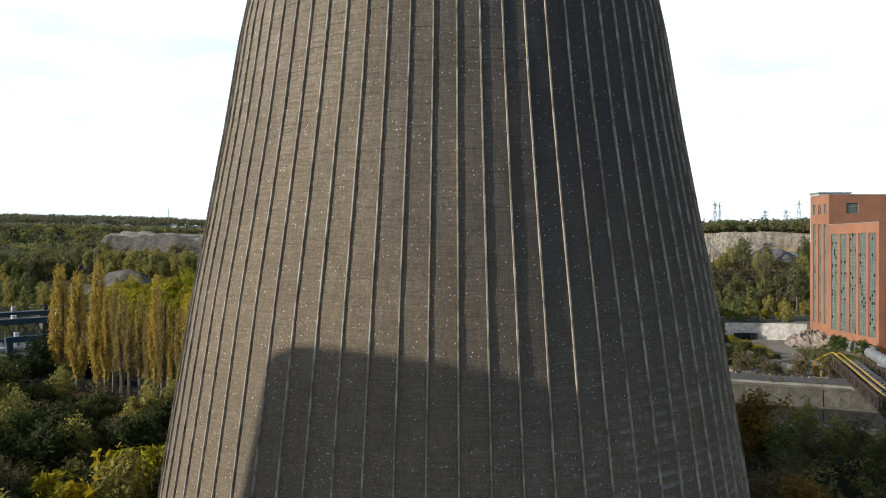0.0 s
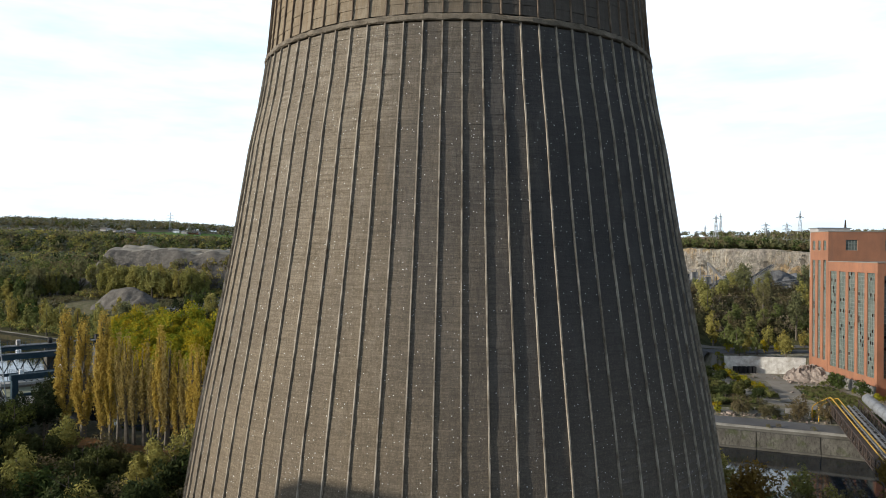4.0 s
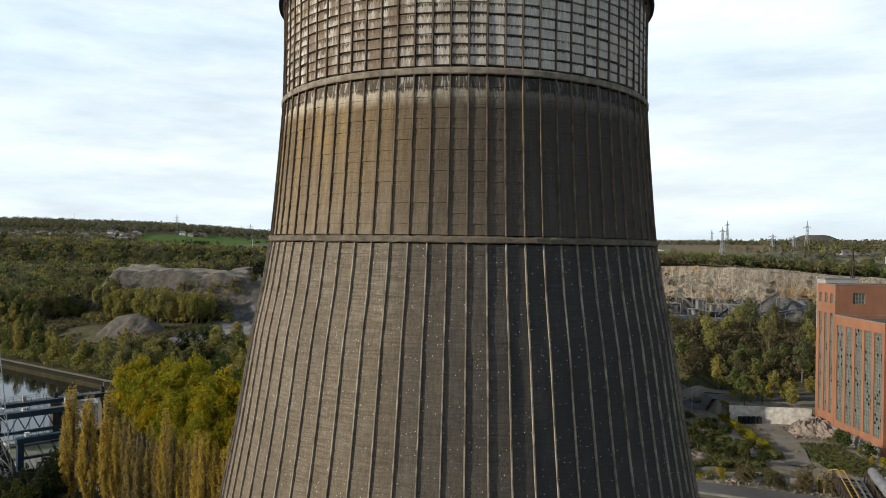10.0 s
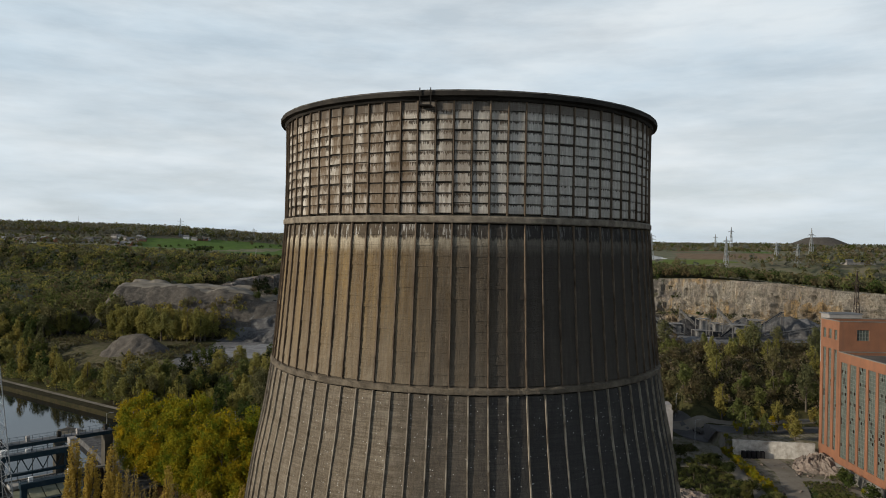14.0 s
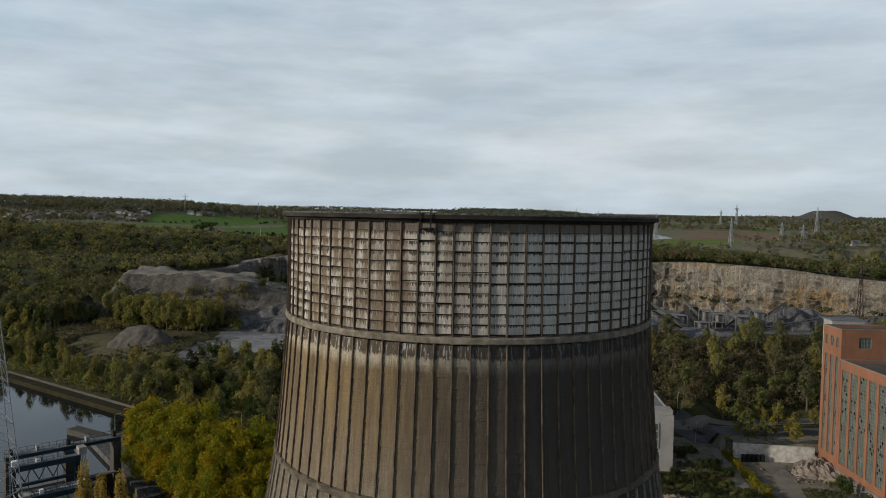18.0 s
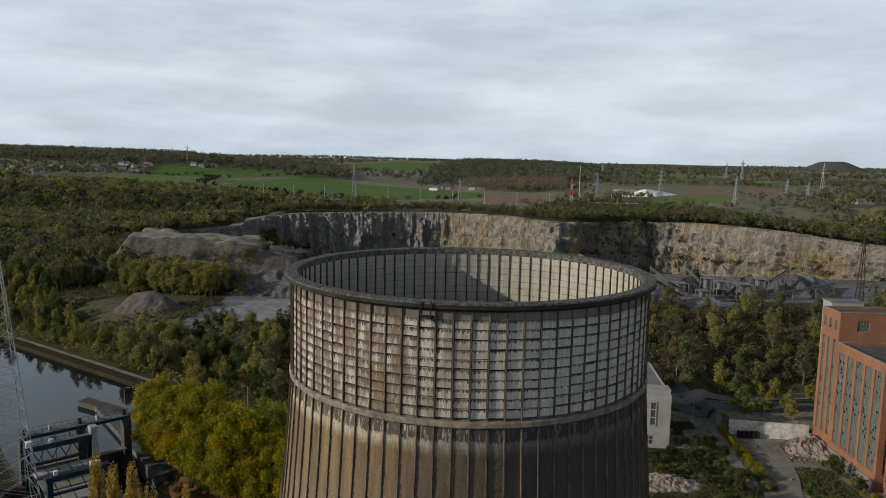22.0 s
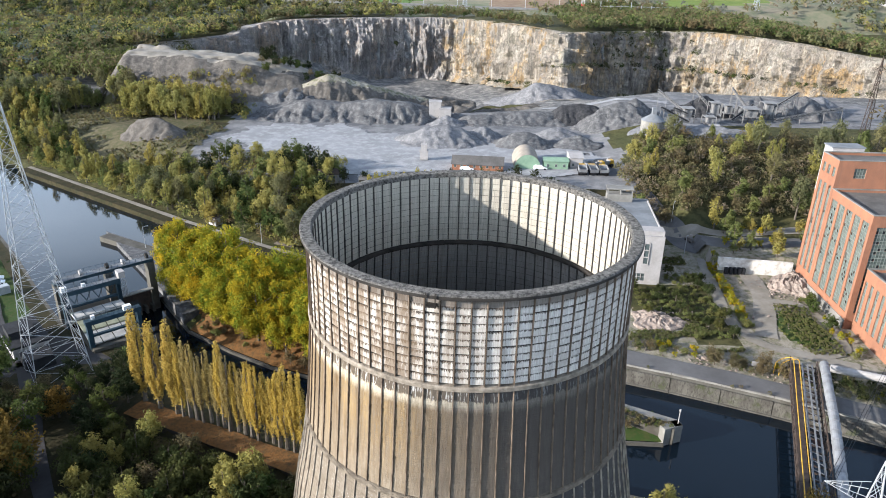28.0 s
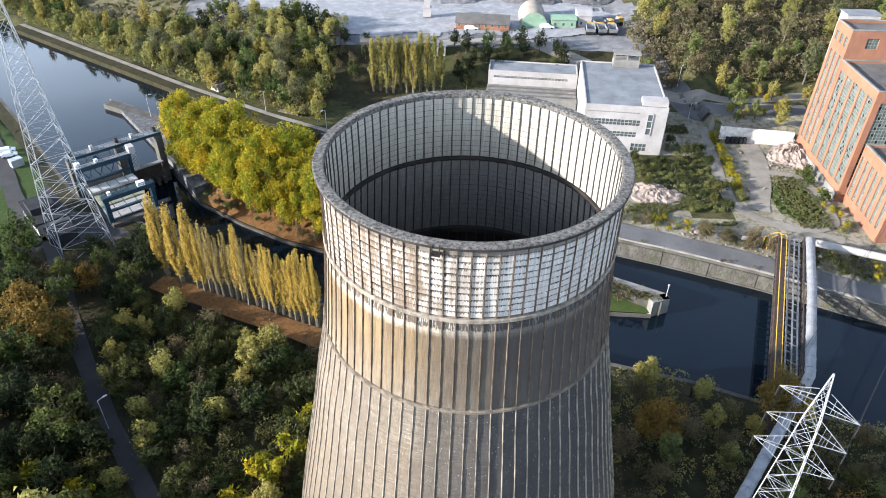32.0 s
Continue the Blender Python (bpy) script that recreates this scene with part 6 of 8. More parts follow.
def mound(name, line, flat, run, gully, mats, label, seed=0, step=1.1, cap=0.0, base=None):
    """A tipped bank along a line of (x, y, height): level top, flanks cut by rain gullies."""
    P = np.array(line, float)
    m = flat + run + 3
    gx_, gy_ = np.arange(P[:, 0].min() - m, P[:, 0].max() + m, step), np.arange(P[:, 1].min() - m, P[:, 1].max() + m, step)
    X, Y = np.meshgrid(gx_, gy_)
    best, S, TOP = np.full(X.shape, 1e9), np.zeros(X.shape), np.zeros(X.shape)
    s0 = 0.0
    for a, b in zip(P, P[1:]):
        d = b[:2] - a[:2]
        ln = np.hypot(*d)
        t = np.clip(((X - a[0]) * d[0] + (Y - a[1]) * d[1]) / ln ** 2, 0, 1)
        dist = np.hypot(X - a[0] - t * d[0], Y - a[1] - t * d[1])
        ang = np.arctan2(Y - a[1] - t * d[1], X - a[0] - t * d[0])
        near = dist < best
        best = np.where(near, dist, best)
        S = np.where(near, s0 + t * ln + 0.5 * run * ang * ((t <= 0) | (t >= 1)), S)
        TOP = np.where(near, a[2] + t * (b[2] - a[2]), TOP)
        s0 += ln
    wide = 1 + 0.16 * fbm(S, S * 0, 0.11, seed + 1.0, 3)
    u = np.clip((best - flat) / (run * wide), 0, 1.2)
    warp = S + 2.2 * fbm(X, Y, 0.12, seed + 3.0, 2)
    g = np.clip(np.abs(fbm(warp, 6 * u, 0.33, seed + 4.0, 3)) * 1.5, 0, 1)
    g2 = np.clip(np.abs(fbm(warp, 3 * u, 1.2, seed + 5.0, 2)) * 1.4, 0, 1)
    H = TOP * (1 - u) - gully * (0.75 * (1 - g) + 0.25 * (1 - g2)) * np.clip(4 * u * (1 - u), 0, 1) + 0.35 * fbm(X, Y, 0.25, seed, 3) * (u < 1)
    H = np.where(u >= 1, -1.0, H)
    land = ground_h(X, Y)
    Z = land + np.maximum(H, -1.0) if base is None else np.maximum(base + H, land - 1.0)
    ii = np.arange(X.size).reshape(X.shape)
    f = np.stack([ii[:-1, :-1], ii[:-1, 1:], ii[1:, 1:], ii[1:, :-1]], -1).reshape(-1, 4)
    hv = H.ravel()
    keep = hv[f].max(1) > -0.9
    idx = (u.ravel()[f].mean(1) < cap).astype(int) if len(mats) > 1 else None
    f, idx = f[keep], (idx[keep] if idx is not None else None)
    used = np.unique(f)
    new_i = np.full(X.size, -1)
    new_i[used] = np.arange(len(used))
    v = np.stack([X, Y, Z], -1).reshape(-1, 3)[used]
    o = np.array([P[0, 0], P[0, 1], 0.0])
    return thing(name, label, "heap", at=tuple(o), data=np_mesh(name, v - o, new_i[f], [M[q] for q in mats], idx, True))


mound("spoil_bank", [(-96, 352, 4), (-80, 351, 8), (-62, 353, 7), (-45, 351, 9), (-28, 352, 8), (-12, 356, 3)], 3.5, 12, 3.4, ["gravel_dark"], "long dark spoil bank cut by rain gullies", 3)
mound("spoil_bank", [(-90, 372, 12), (-72, 374, 18.5), (-58, 378, 15), (-40, 384, 9), (-18, 392, 3)], 2, 24, 4.0, ["spoil", "waste"], "tall brown-grey spoil mound with a weedy top", 8, cap=0.1, base=8)
mound("spoil_ridge", [(-204, 400, 0.3), (-186, 398, 0.8), (-150, 394, 0.8), (-124, 390, 0.8), (-98, 388, 0.4)], 12, 26, 1.6, ["spoil", "dirt"], "long flat-topped spoil ridge with a pale dusty crest", 5, cap=0.02)
mound("spoil_bank", [(26, 480, 3), (48, 476, 9), (66, 478, 6), (84, 486, 3)], 2, 16, 1.2, ["gravel_grey"], "pale grey scree tipped below the quarry face", 6)
mound("spoil_bank", [(-6, 420, 2), (14, 425, 6), (34, 428, 3)], 2, 14, 1.5, ["spoil", "scrub"], "weedy brown bank on the quarry floor", 11, cap=0.2)
mound("spoil_bank", [(-100, 468, 2), (-60, 478, 5), (-20, 482, 4), (14, 476, 2)], 4, 12, 1.0, ["gravel_dark"], "low dark bank along the quarry floor", 12)


def heap(name, x, y, r, h, mat, label, seed=0, sx=1.0, rot=0.0, flat=1.0):
    """A pile of tipped stone with gullied flanks."""
    rg = np.random.RandomState(seed + 50)
    nr, na = 10, 44
    ph = rg.uniform(0, 6.28, 4)
    V = []
    for j in range(nr + 1):
        u = j / nr
        a = np.linspace(0, 2 * np.pi, na, endpoint=False)
        g = 0.0 if mat == "rubble" else 1.0
        w = 1 + 0.13 * np.sin(3 * a + ph[0]) + 0.08 * np.sin(5 * a + ph[1]) + 0.05 * g * np.sin(11 * a + ph[2])
        rad = r * u * w
        z = h * (1 - u ** flat) ** 1.08 * (1 + 0.07 * g * np.sin(9 * a + ph[3]) + 0.05 * g * np.sin(17 * a + ph[0] + 3 * u)) + rg.uniform(-0.02, 0.02, na) * h * (1 if g else 11)
        px, py = rad * np.cos(a) * sx, rad * np.sin(a)
        qx, qy = px * math.cos(rot) - py * math.sin(rot), px * math.sin(rot) + py * math.cos(rot)
        dz = ground_h(qx + x, qy + y) - hz(x, y)
        V.append(np.stack([qx, qy, dz * u + (z if u < 1 else z * 0 - 1.5)], 1))
    V = np.array(V)
    ii = np.arange((nr + 1) * na).reshape(nr + 1, na)
    f = np.stack([ii[:-1], ii[1:], np.roll(ii[1:], -1, 1), np.roll(ii[:-1], -1, 1)], -1).reshape(-1, 4)
    return thing(name, label, "heap", at=(x, y, hz(x, y)), data=np_mesh(name, V.reshape(-1, 3), f, [M[mat]], smooth=mat != "rubble"))


for j, (x, y, r, h, mt, lb, sx, rot) in enumerate([
        (-9, 306, 13, 8, "gravel_grey", "pale grey cone of crushed stone", 1.5, 0.1), (9, 312, 9, 6, "gravel_grey", "grey crushed stone heap", 1.2, 0.3), (-8, 338, 8, 5, "gravel_grey", "small pale grey cone", 1.1, 0.0),
        (27, 303, 10, 6, "gravel_dark", "grey stone heap in the yard", 1.4, 0.0), (43, 316, 9, 5, "gravel_grey", "low grey stone heap", 1.4, 0.2), (51, 304, 8, 4.5, "gravel_dark", "grey stone heap beside the yard road", 1.3, 0.1),
        (57, 352, 12, 9, "coal", "black crushed stone heap", 1.5, 0.1), (73, 338, 13, 10, "gravel_dark", "dark grey flat-topped crushed stone heap", 1.4, 0.1), (84, 346, 10, 8, "gravel_dark", "dark grey crushed stone cone", 1.2, 0.1),
        (120, 352, 12, 9, "coal", "dark stone cone under a conveyor", 1.2, 0.2), (168, 352, 14, 10, "gravel_dark", "grey stone cone under a conveyor", 1.3, 0.0), (181, 362, 10, 8, "gravel_grey", "grey stone heap beside the plant", 1.4, 0.0),
        (102, 310, 12, 4, "gravel_grey", "rubble bank beside the silo", 2.0, -0.1), (118, 304, 10, 3.5, "gravel_grey", "rubble bank at the yard edge", 1.8, 0.1), (-141, 310, 11, 7.5, "spoil", "small pale spoil heap in rough grass", 1.6, -0.2),
        (53, 163, 6, 1.7, "rubble", "pinkish heap of demolition rubble", 1.3, -0.3), (99, 187, 7.5, 3.4, "rubble", "bank of broken masonry", 1.1, 0.9),
        (10, 345, 8, 4, "gravel_dark", "dark low stone heap", 1.8, 0.2), (30, 350, 12, 5, "gravel_dark", "long dark crushed stone bank", 2.2, 0.1), (146, 352, 11, 9, "gravel_dark", "dark crushed stone cone", 1.2, 0.3)]):
    if mt == "rubble":
        heap("rubble_mound", x, y, r, h, mt, lb, j, sx, rot, 1.7)
    else:
        ux, uy = r * max(0.12, sx - 0.9) * math.cos(rot), r * max(0.12, sx - 0.9) * math.sin(rot)
        mound("stone_cone", [(x - ux, y - uy, h * 0.86), (x + 0.3 * ux, y + 0.3 * uy, h), (x + ux, y + uy, h * 0.8)], 0.5, r * 0.95, 0.16 * h, [mt], lb, j + 20, 0.8)

# ---- roads, tracks and walls ----


def strip(name, line, width, mat, label, lift=0.07, z=None, cat="road"):
    """A road surface draped on the ground along a plan line."""
    P = []
    for (x0, y0), (x1, y1) in zip(line, line[1:]):
        n = max(1, int(math.hypot(x1 - x0, y1 - y0) / 2))
        P += [(x0 + (x1 - x0) * j / n, y0 + (y1 - y0) * j / n) for j in range(n)]
    P = np.array(P + [line[-1]])
    for _ in range(2):
        P[1:-1] = 0.25 * P[:-2] + 0.5 * P[1:-1] + 0.25 * P[2:]
    T = np.gradient(P, axis=0)
    T /= np.linalg.norm(T, axis=1, keepdims=True)
    N = np.stack([-T[:, 1], T[:, 0]], 1)
    cols = []
    for u in (-1, -0.5, 0, 0.5, 1):
        w = width / 2 * u * (1 + 0.06 * np.sin(np.arange(len(P)) * 0.7))
        X, Y = P[:, 0] + N[:, 0] * w, P[:, 1] + N[:, 1] * w
        Z = ground_h(X, Y) + lift if z is None else np.full(len(P), z)
        cols.append(np.stack([X, Y, Z + 0.12], 1))
    V = np.array(cols)
    ii = np.arange(V.shape[0] * V.shape[1]).reshape(V.shape[:2])
    f = np.stack([ii[:-1, :-1], ii[:-1, 1:], ii[1:, 1:], ii[1:, :-1]], -1).reshape(-1, 4)
    return thing(name, label, cat, kind="structure", data=np_mesh(name, V.reshape(-1, 3), f[:, ::-1], [mat]))


def patch(name, poly, mat, label, step=1.3, ragged=3.0, lift=0.25, cat="ground", seed=0):
    """A sheet of another surface draped over the ground inside a plan outline with a ragged edge."""
    P = np.array(poly, float)
    X, Y = np.meshgrid(np.arange(P[:, 0].min() - 4, P[:, 0].max() + 4, step), np.arange(P[:, 1].min() - 4, P[:, 1].max() + 4, step))
    wx, wy = ragged * fbm(X, Y, 0.22, seed + 1.0, 4), ragged * fbm(X, Y, 0.22, seed + 2.0, 4)
    ok = inside(X + wx, Y + wy, poly)
    Z = ground_h(X, Y) + lift
    ii = np.arange(X.size).reshape(X.shape)
    f = np.stack([ii[:-1, :-1], ii[:-1, 1:], ii[1:, 1:], ii[1:, :-1]], -1).reshape(-1, 4)
    f = f[ok.ravel()[f].all(1)]
    used = np.unique(f)
    at_ = np.full(X.size, -1)
    at_[used] = np.arange(len(used))
    return thing(name, label, cat, kind="structure", data=np_mesh(name, np.stack([X, Y, Z], -1).reshape(-1, 3)[used], at_[f], [mat], smooth=True))


patch("ground_yard", [(-112, 306), (-98, 332), (-58, 334), (-38, 318), (-5, 318), (20, 300), (46, 296), (60, 286), (58, 262), (30, 254), (-4, 256), (-39, 252), (-58, 262), (-84, 282)], M["yard_pale"], "pale quarry yard coated in white stone dust", seed=2)
patch("ground_clearing", CLEARING, M["rough"], "rough brown grass clearing beside the spoil ridge", seed=4, ragged=4)
patch("road_pit", [(-70, 452), (-40, 444), (10, 440), (40, 446), (70, 436), (74, 442), (40, 455), (8, 448), (-38, 452), (-66, 460)], M["dirt"], "pale haul road across the quarry floor", seed=6, ragged=1.2, cat="road")
patch("road_pit", [(40, 400), (70, 384), (110, 372), (112, 378), (74, 392), (46, 408)], M["yard_pale"], "pale haul road below the stone plant", seed=7, ragged=1.2, cat="road")
strip("road_towpath", shifted_line(BANK_N[1:7] + [(20, 150.5)], 4.6), 1.9, M["dirt"], "pale towpath along the far bank", 0.3)
strip("road_quay", shifted_line([(20, 150.5)] + BANK_N[7:12], 5.4), 6.2, M["asphalt"], "grey quay road beside the canal", 0.3)
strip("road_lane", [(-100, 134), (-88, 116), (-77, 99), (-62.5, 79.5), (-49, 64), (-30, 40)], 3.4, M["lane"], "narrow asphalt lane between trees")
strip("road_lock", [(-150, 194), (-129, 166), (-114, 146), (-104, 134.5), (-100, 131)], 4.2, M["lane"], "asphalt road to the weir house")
strip("pavement_terrace", [(-66.5, 116.2), (-45.6, 107.5), (-27.8, 100.2), (-14, 94.6)], 5.0, M["fallen"], "terrace path covered in orange leaves", 0.1, 1.72, "path")
wall_along("terrace_wall", [(-65, 113.0), (-46, 105.3), (-27.4, 97.9), (-14, 92.4)], -0.6, 1.78, 0.5, M["blackened"], "dark retaining wall under the leaf-covered path", 1)
strip("road_works", [(66, 246), (73, 229), (75, 214), (84, 209), (106, 211), (140, 213)], 7.5, M["asphalt"], "worn asphalt road behind the works")
strip("road_track", [(77.5, 205), (75, 188), (73, 171), (72.6, 160), (76.5, 152), (87, 147), (96, 143)], 3.4, M["dirt"], "dirt track across the wasteland")
strip("road_yard", [(88, 193.5), (87, 180), (82.5, 166), (79, 156)], 5.5, M["dirt"], "cracked concrete yard strip")
strip("road_yard_east", [(86, 177), (96, 175), (98.5, 164), (97, 150), (86, 146)], 2.6, M["dirt"], "worn track round the weeds", 0.12)
strip("road_hill", [(-10, 247), (8, 251), (22, 250), (36, 242), (52, 233), (70, 226), (87, 217), (113, 222), (160, 226)], 5.6, M["dirt"], "pale dirt road up to the quarry", 0.12)
db = Kit()
dr = random.Random(21)
for j in range(400):
    if j < 120:
        x, y = dr.uniform(44, 76), 0.0
        y = nbank(x) + dr.uniform(9.5, 16)
    elif j < 240:
        x, y = dr.gauss(53, 5), dr.gauss(163, 4.5)
    elif j < 350:
        x, y = dr.gauss(96, 4.5), dr.gauss(183, 5)
    else:
        x, y = dr.uniform(78, 98), dr.uniform(148, 194)
    w_ = dr.uniform(0.08, 0.3) * (2.2 if dr.random() < 0.06 else 1)
    db.box((-w_, -w_ * 0.7, -0.1), (w_, w_ * 0.6, w_ * 0.7), m=pose(x, y, hz(x, y) + 0.1, dr.uniform(-25, 25), dr.uniform(-25, 25), dr.uniform(0, 360)))
thing("broken_stone", "broken concrete and stone strewn over the wasteland", "rubble", kind="stuff", data=db.mesh("broken_stone", [M["rubble"]]))
wall_along("works_wall", [(79.2, 196.0), (100.6, 193.2)], -1, 4.6, 0.8, M["whitewash"], "long crumbling whitewashed retaining wall", 1)
k = Kit()
for j in range(5):
    k.box((81 + 1.3 * j, 193.6, -0.2), (81.9 + 1.3 * j, 194.9, 2.0))
thing("rubbish_bay", "dark arched openings under the white wall", "wall", data=k.mesh("rubbish_bay", [M["dark"]]))


# ---- the conveyor bridge with its pipes ----
bridge = thing("conveyor_bridge", "rusty lattice bridge with walkway across the canal", "bridge")
BA, BB = Vector((78.6, 137.2, 0)), Vector((57.2, 81.0, 0))
BD = (BB - BA).normalized()
BN = Vector((BD.y, -BD.x, 0)) * -1          # towards +x


def bpt(u, v, z):
    q = BA + BD * u + BN * v
    return (q.x, q.y, z)


BL = (BB - BA).length
for v in (-2.2, 3.4):
    k = Kit()
    for z in (2.6, 4.6):
        k.bar(bpt(-2, v, z), bpt(BL + 3, v, z), 0.22)
    n = 22
    for j in range(n + 1):
        u = -2 + (BL + 5) * j / n
        k.bar(bpt(u, v, 2.6), bpt(u, v, 4.6), 0.14)
        if j < n:
            u2 = -2 + (BL + 5) * (j + 1) / n
            k.bar(bpt(u, v, 2.6 if j % 2 else 4.6), bpt(u2, v, 4.6 if j % 2 else 2.6), 0.11)
    part("truss", k, M["rust"], bridge, "rusty lattice girder")
for j in range(31):
    k = Kit()
    u = -2 + (BL + 5) * j / 30
    k.box((-2.2, -0.14, 0), (3.4, 0.14, 0.28), m=Matrix.Translation(bpt(u, 0, 2.62)) @ Matrix(((BN.x, BD.x, 0, 0), (BN.y, BD.y, 0, 0), (0, 0, 1, 0), (0, 0, 0, 1))))
    part("cross_beam", k, M["rust"], bridge)
BM = Matrix(((BN.x, BD.x, 0, BA.x), (BN.y, BD.y, 0, BA.y), (0, 0, 1, 0), (0, 0, 0, 1)))
k = Kit()
k.box((-2.1, -2, 2.95), (-0.2, BL + 3, 3.03), m=BM)
part("walkway", k, M["rust"], bridge, "rusty walkway plates")
for v, nm in ((0.5, "rail"), (1.6, "rail"), (2.6, "rail")):
    k = Kit()
    k.box((v - 0.14, -2, 3.2), (v + 0.14, BL + 3, 3.5), m=BM)
    part(nm, k, M["pipe"], bridge, "grey steel rail")
for j in range(24):
    k = Kit()
    u = -1 + (BL + 2) * j / 23
    k.bar(bpt(u, 0.4, 3.4), bpt(u + 0.9, 2.7, 3.4), 0.13)
    part("tie", k, M["pipe"], bridge)
for v, off in ((-1.65, 0.0), (-0.5, 1.0)):
    k = Kit()
    k.tube(bpt(0 + off * 0.3, v, 5.0), bpt(BL + 1, v, 5.0), 0.11, n=8)
    prev = None
    for j in range(9):
        a = math.pi * j / 8
        q = bpt(-0.2 - 1.8 * math.sin(a) * 0.9 + off * 0.3, v - 1.5 + 1.5 * math.cos(a) - 0.2 * (1 - math.cos(a)), 5.0 - (1.0 - math.cos(a)) * 1.1)
        if prev:
            k.tube(prev, q, 0.11, n=8)
        prev = q
    k.tube(prev, (prev[0], prev[1], 0.2), 0.11, n=8)
    part("gas_pipe", k, M["yellow"], bridge, "bright yellow gas pipe")
for v in (-2.0, 3.2):
    for u in (0.5, BL - 1):
        k = Kit()
        k.tube(bpt(u, v, -6), bpt(u, v, 2.6), 0.4, n=10)
        part("pier", k, M["quay"], bridge)
main = thing("heating_pipe", "thick grey lagged pipe on the bridge", "pipe")
PP = [(82.8, 135.6, 5.4), (75.3, 115.2, 5.6), (65.7, 91.2, 5.7)]
P2 = [(65.7, 91.2, 5.7), (54.5, 76.7, 5.6), (45.1, 64.5, 5.5), (35, 51.5, 5.2)]
for line, nm in ((PP, "straight_run"), (P2, "bent_run")):
    k = Kit()
    for p_, q_ in zip(line, line[1:]):
        k.tube(p_, q_, 0.95, n=16)
    part("pipe_run", k, M["pipe"], main, smooth=False)
    for p_, q_ in zip(line, line[1:]):
        p_, q_ = Vector(p_), Vector(q_)
        m_ = int((q_ - p_).length / 3.2)
        for j in range(m_):
            a = p_ + (q_ - p_) * (j + 0.5) / m_
            kk = Kit()
            kk.tube(a, a + (q_ - p_).normalized() * 0.25, 1.03, n=16)
            part("pipe_collar", kk, M["pipe"], main)
for x, y in ((65.7, 91.2), (54.5, 76.7), (45.1, 64.5)):
    k = Kit()
    k.box((x - 0.5, y - 0.5, -0.5), (x + 0.5, y + 0.5, 5.0))
    part("pipe_stand", k, M["quay"], main)
wp = thing("white_pipe", "pale flaking pipe beside the boiler house", "pipe")
k = Kit()
for p_, q_ in (((86.0, 138.2, 2.8), (93, 135.6, 2.8)), ((93, 135.6, 2.8), (104, 131.6, 2.8)), ((104, 131.6, 2.8), (130, 122, 2.8))):
    k.tube(p_, q_, 0.9, n=14)
part("pipe_run", k, M["white"], wp)


# ---- lattice pylons ----
def pylon(name, x, y, z0, h, base, waist, arms, label, rot, mat, w=0.13, bays=12, taper=0.78):
    """A lattice mast: four legs, zigzag bracing, and pairs of tapered arms (height, reach)."""
    root = thing(name, label, "pylon", at=(x, y, z0))
    root.rotation_euler = (0, 0, rot)

    def half(z):
        u = z / h
        return base / 2 + (waist / 2 - base / 2) * min(1, u / taper) if u < taper else waist / 2 * (1 - (u - taper) / (1 - taper)) + 0.05
    zs = [0.0]
    for j in range(bays):
        zs.append(h * (1 - (1 - (j + 1) / bays) ** 1.35))
    for sx in (-1, 1):
        for sy in (-1, 1):
            lv = [0.0, h * taper, h]
            vs = [(sx * half(z) + w * 0.9 * c, sy * half(z) + w * 0.9 * d, z) for z in lv for c, d in ((-1, -1), (1, -1), (1, 1), (-1, 1))]
            k = Kit()
            k.add(vs, [(4 * a + s, 4 * a + (s + 1) % 4, 4 * a + 4 + (s + 1) % 4, 4 * a + 4 + s) for a in range(2) for s in range(4)])
            part("leg", k, mat, root)
    near = bays > 8
    for ax, s in ((0, -1), (0, 1), (1, -1), (1, 1)):
        k = Kit()
        for a, b in zip(zs, zs[1:]):
            p_, q_ = half(a), half(b)
            c0, c1 = ((-p_, s * p_, a), (p_, s * p_, a)) if ax == 0 else ((s * p_, -p_, a), (s * p_, p_, a))
            d0, d1 = ((-q_, s * q_, b), (q_, s * q_, b)) if ax == 0 else ((s * q_, -q_, b), (s * q_, q_, b))
            for e0, e1 in ((c0, d1), (c1, d0), (d0, d1)):
                if near:
                    part("brace", Kit().bar(e0, e1, w * 0.7), mat, root)
                else:
                    k.bar(e0, e1, w * 0.7)
        if not near:
            part("bracing", k, mat, root, kind="stuff")
    for z, reach in arms:
        for s in (-1, 1):
            k = Kit()
            hb = half(z)
            tip = (s * reach, 0, z + 0.2)
            for sy in (-1, 1):
                k.bar((s * hb, sy * hb, z), tip, w * 0.9)
                k.bar((s * hb, sy * hb, z + 1.7), tip, w * 0.9)
                for u in (0.2, 0.4, 0.6, 0.8):
                    lo = Vector((s * hb, sy * hb, z)).lerp(Vector(tip), u)
                    hi = Vector((s * hb, sy * hb, z + 1.7)).lerp(Vector(tip), u)
                    k.bar(lo, hi, w * 0.6)
            for u in (0.3, 0.6):
                lo = Vector((s * hb, -hb, z)).lerp(Vector(tip), u)
                hi = Vector((s * hb, hb, z)).lerp(Vector(tip), u)
                k.bar(lo, hi, w * 0.6)
            arm = part("arm", k, mat, root)
            kk = Kit()
            kk.tube((tip[0], 0, tip[2]), (tip[0], 0, tip[2] - 1.6), 0.07, n=6)
            part("insulator", kk, M["dark"], arm)
    return root


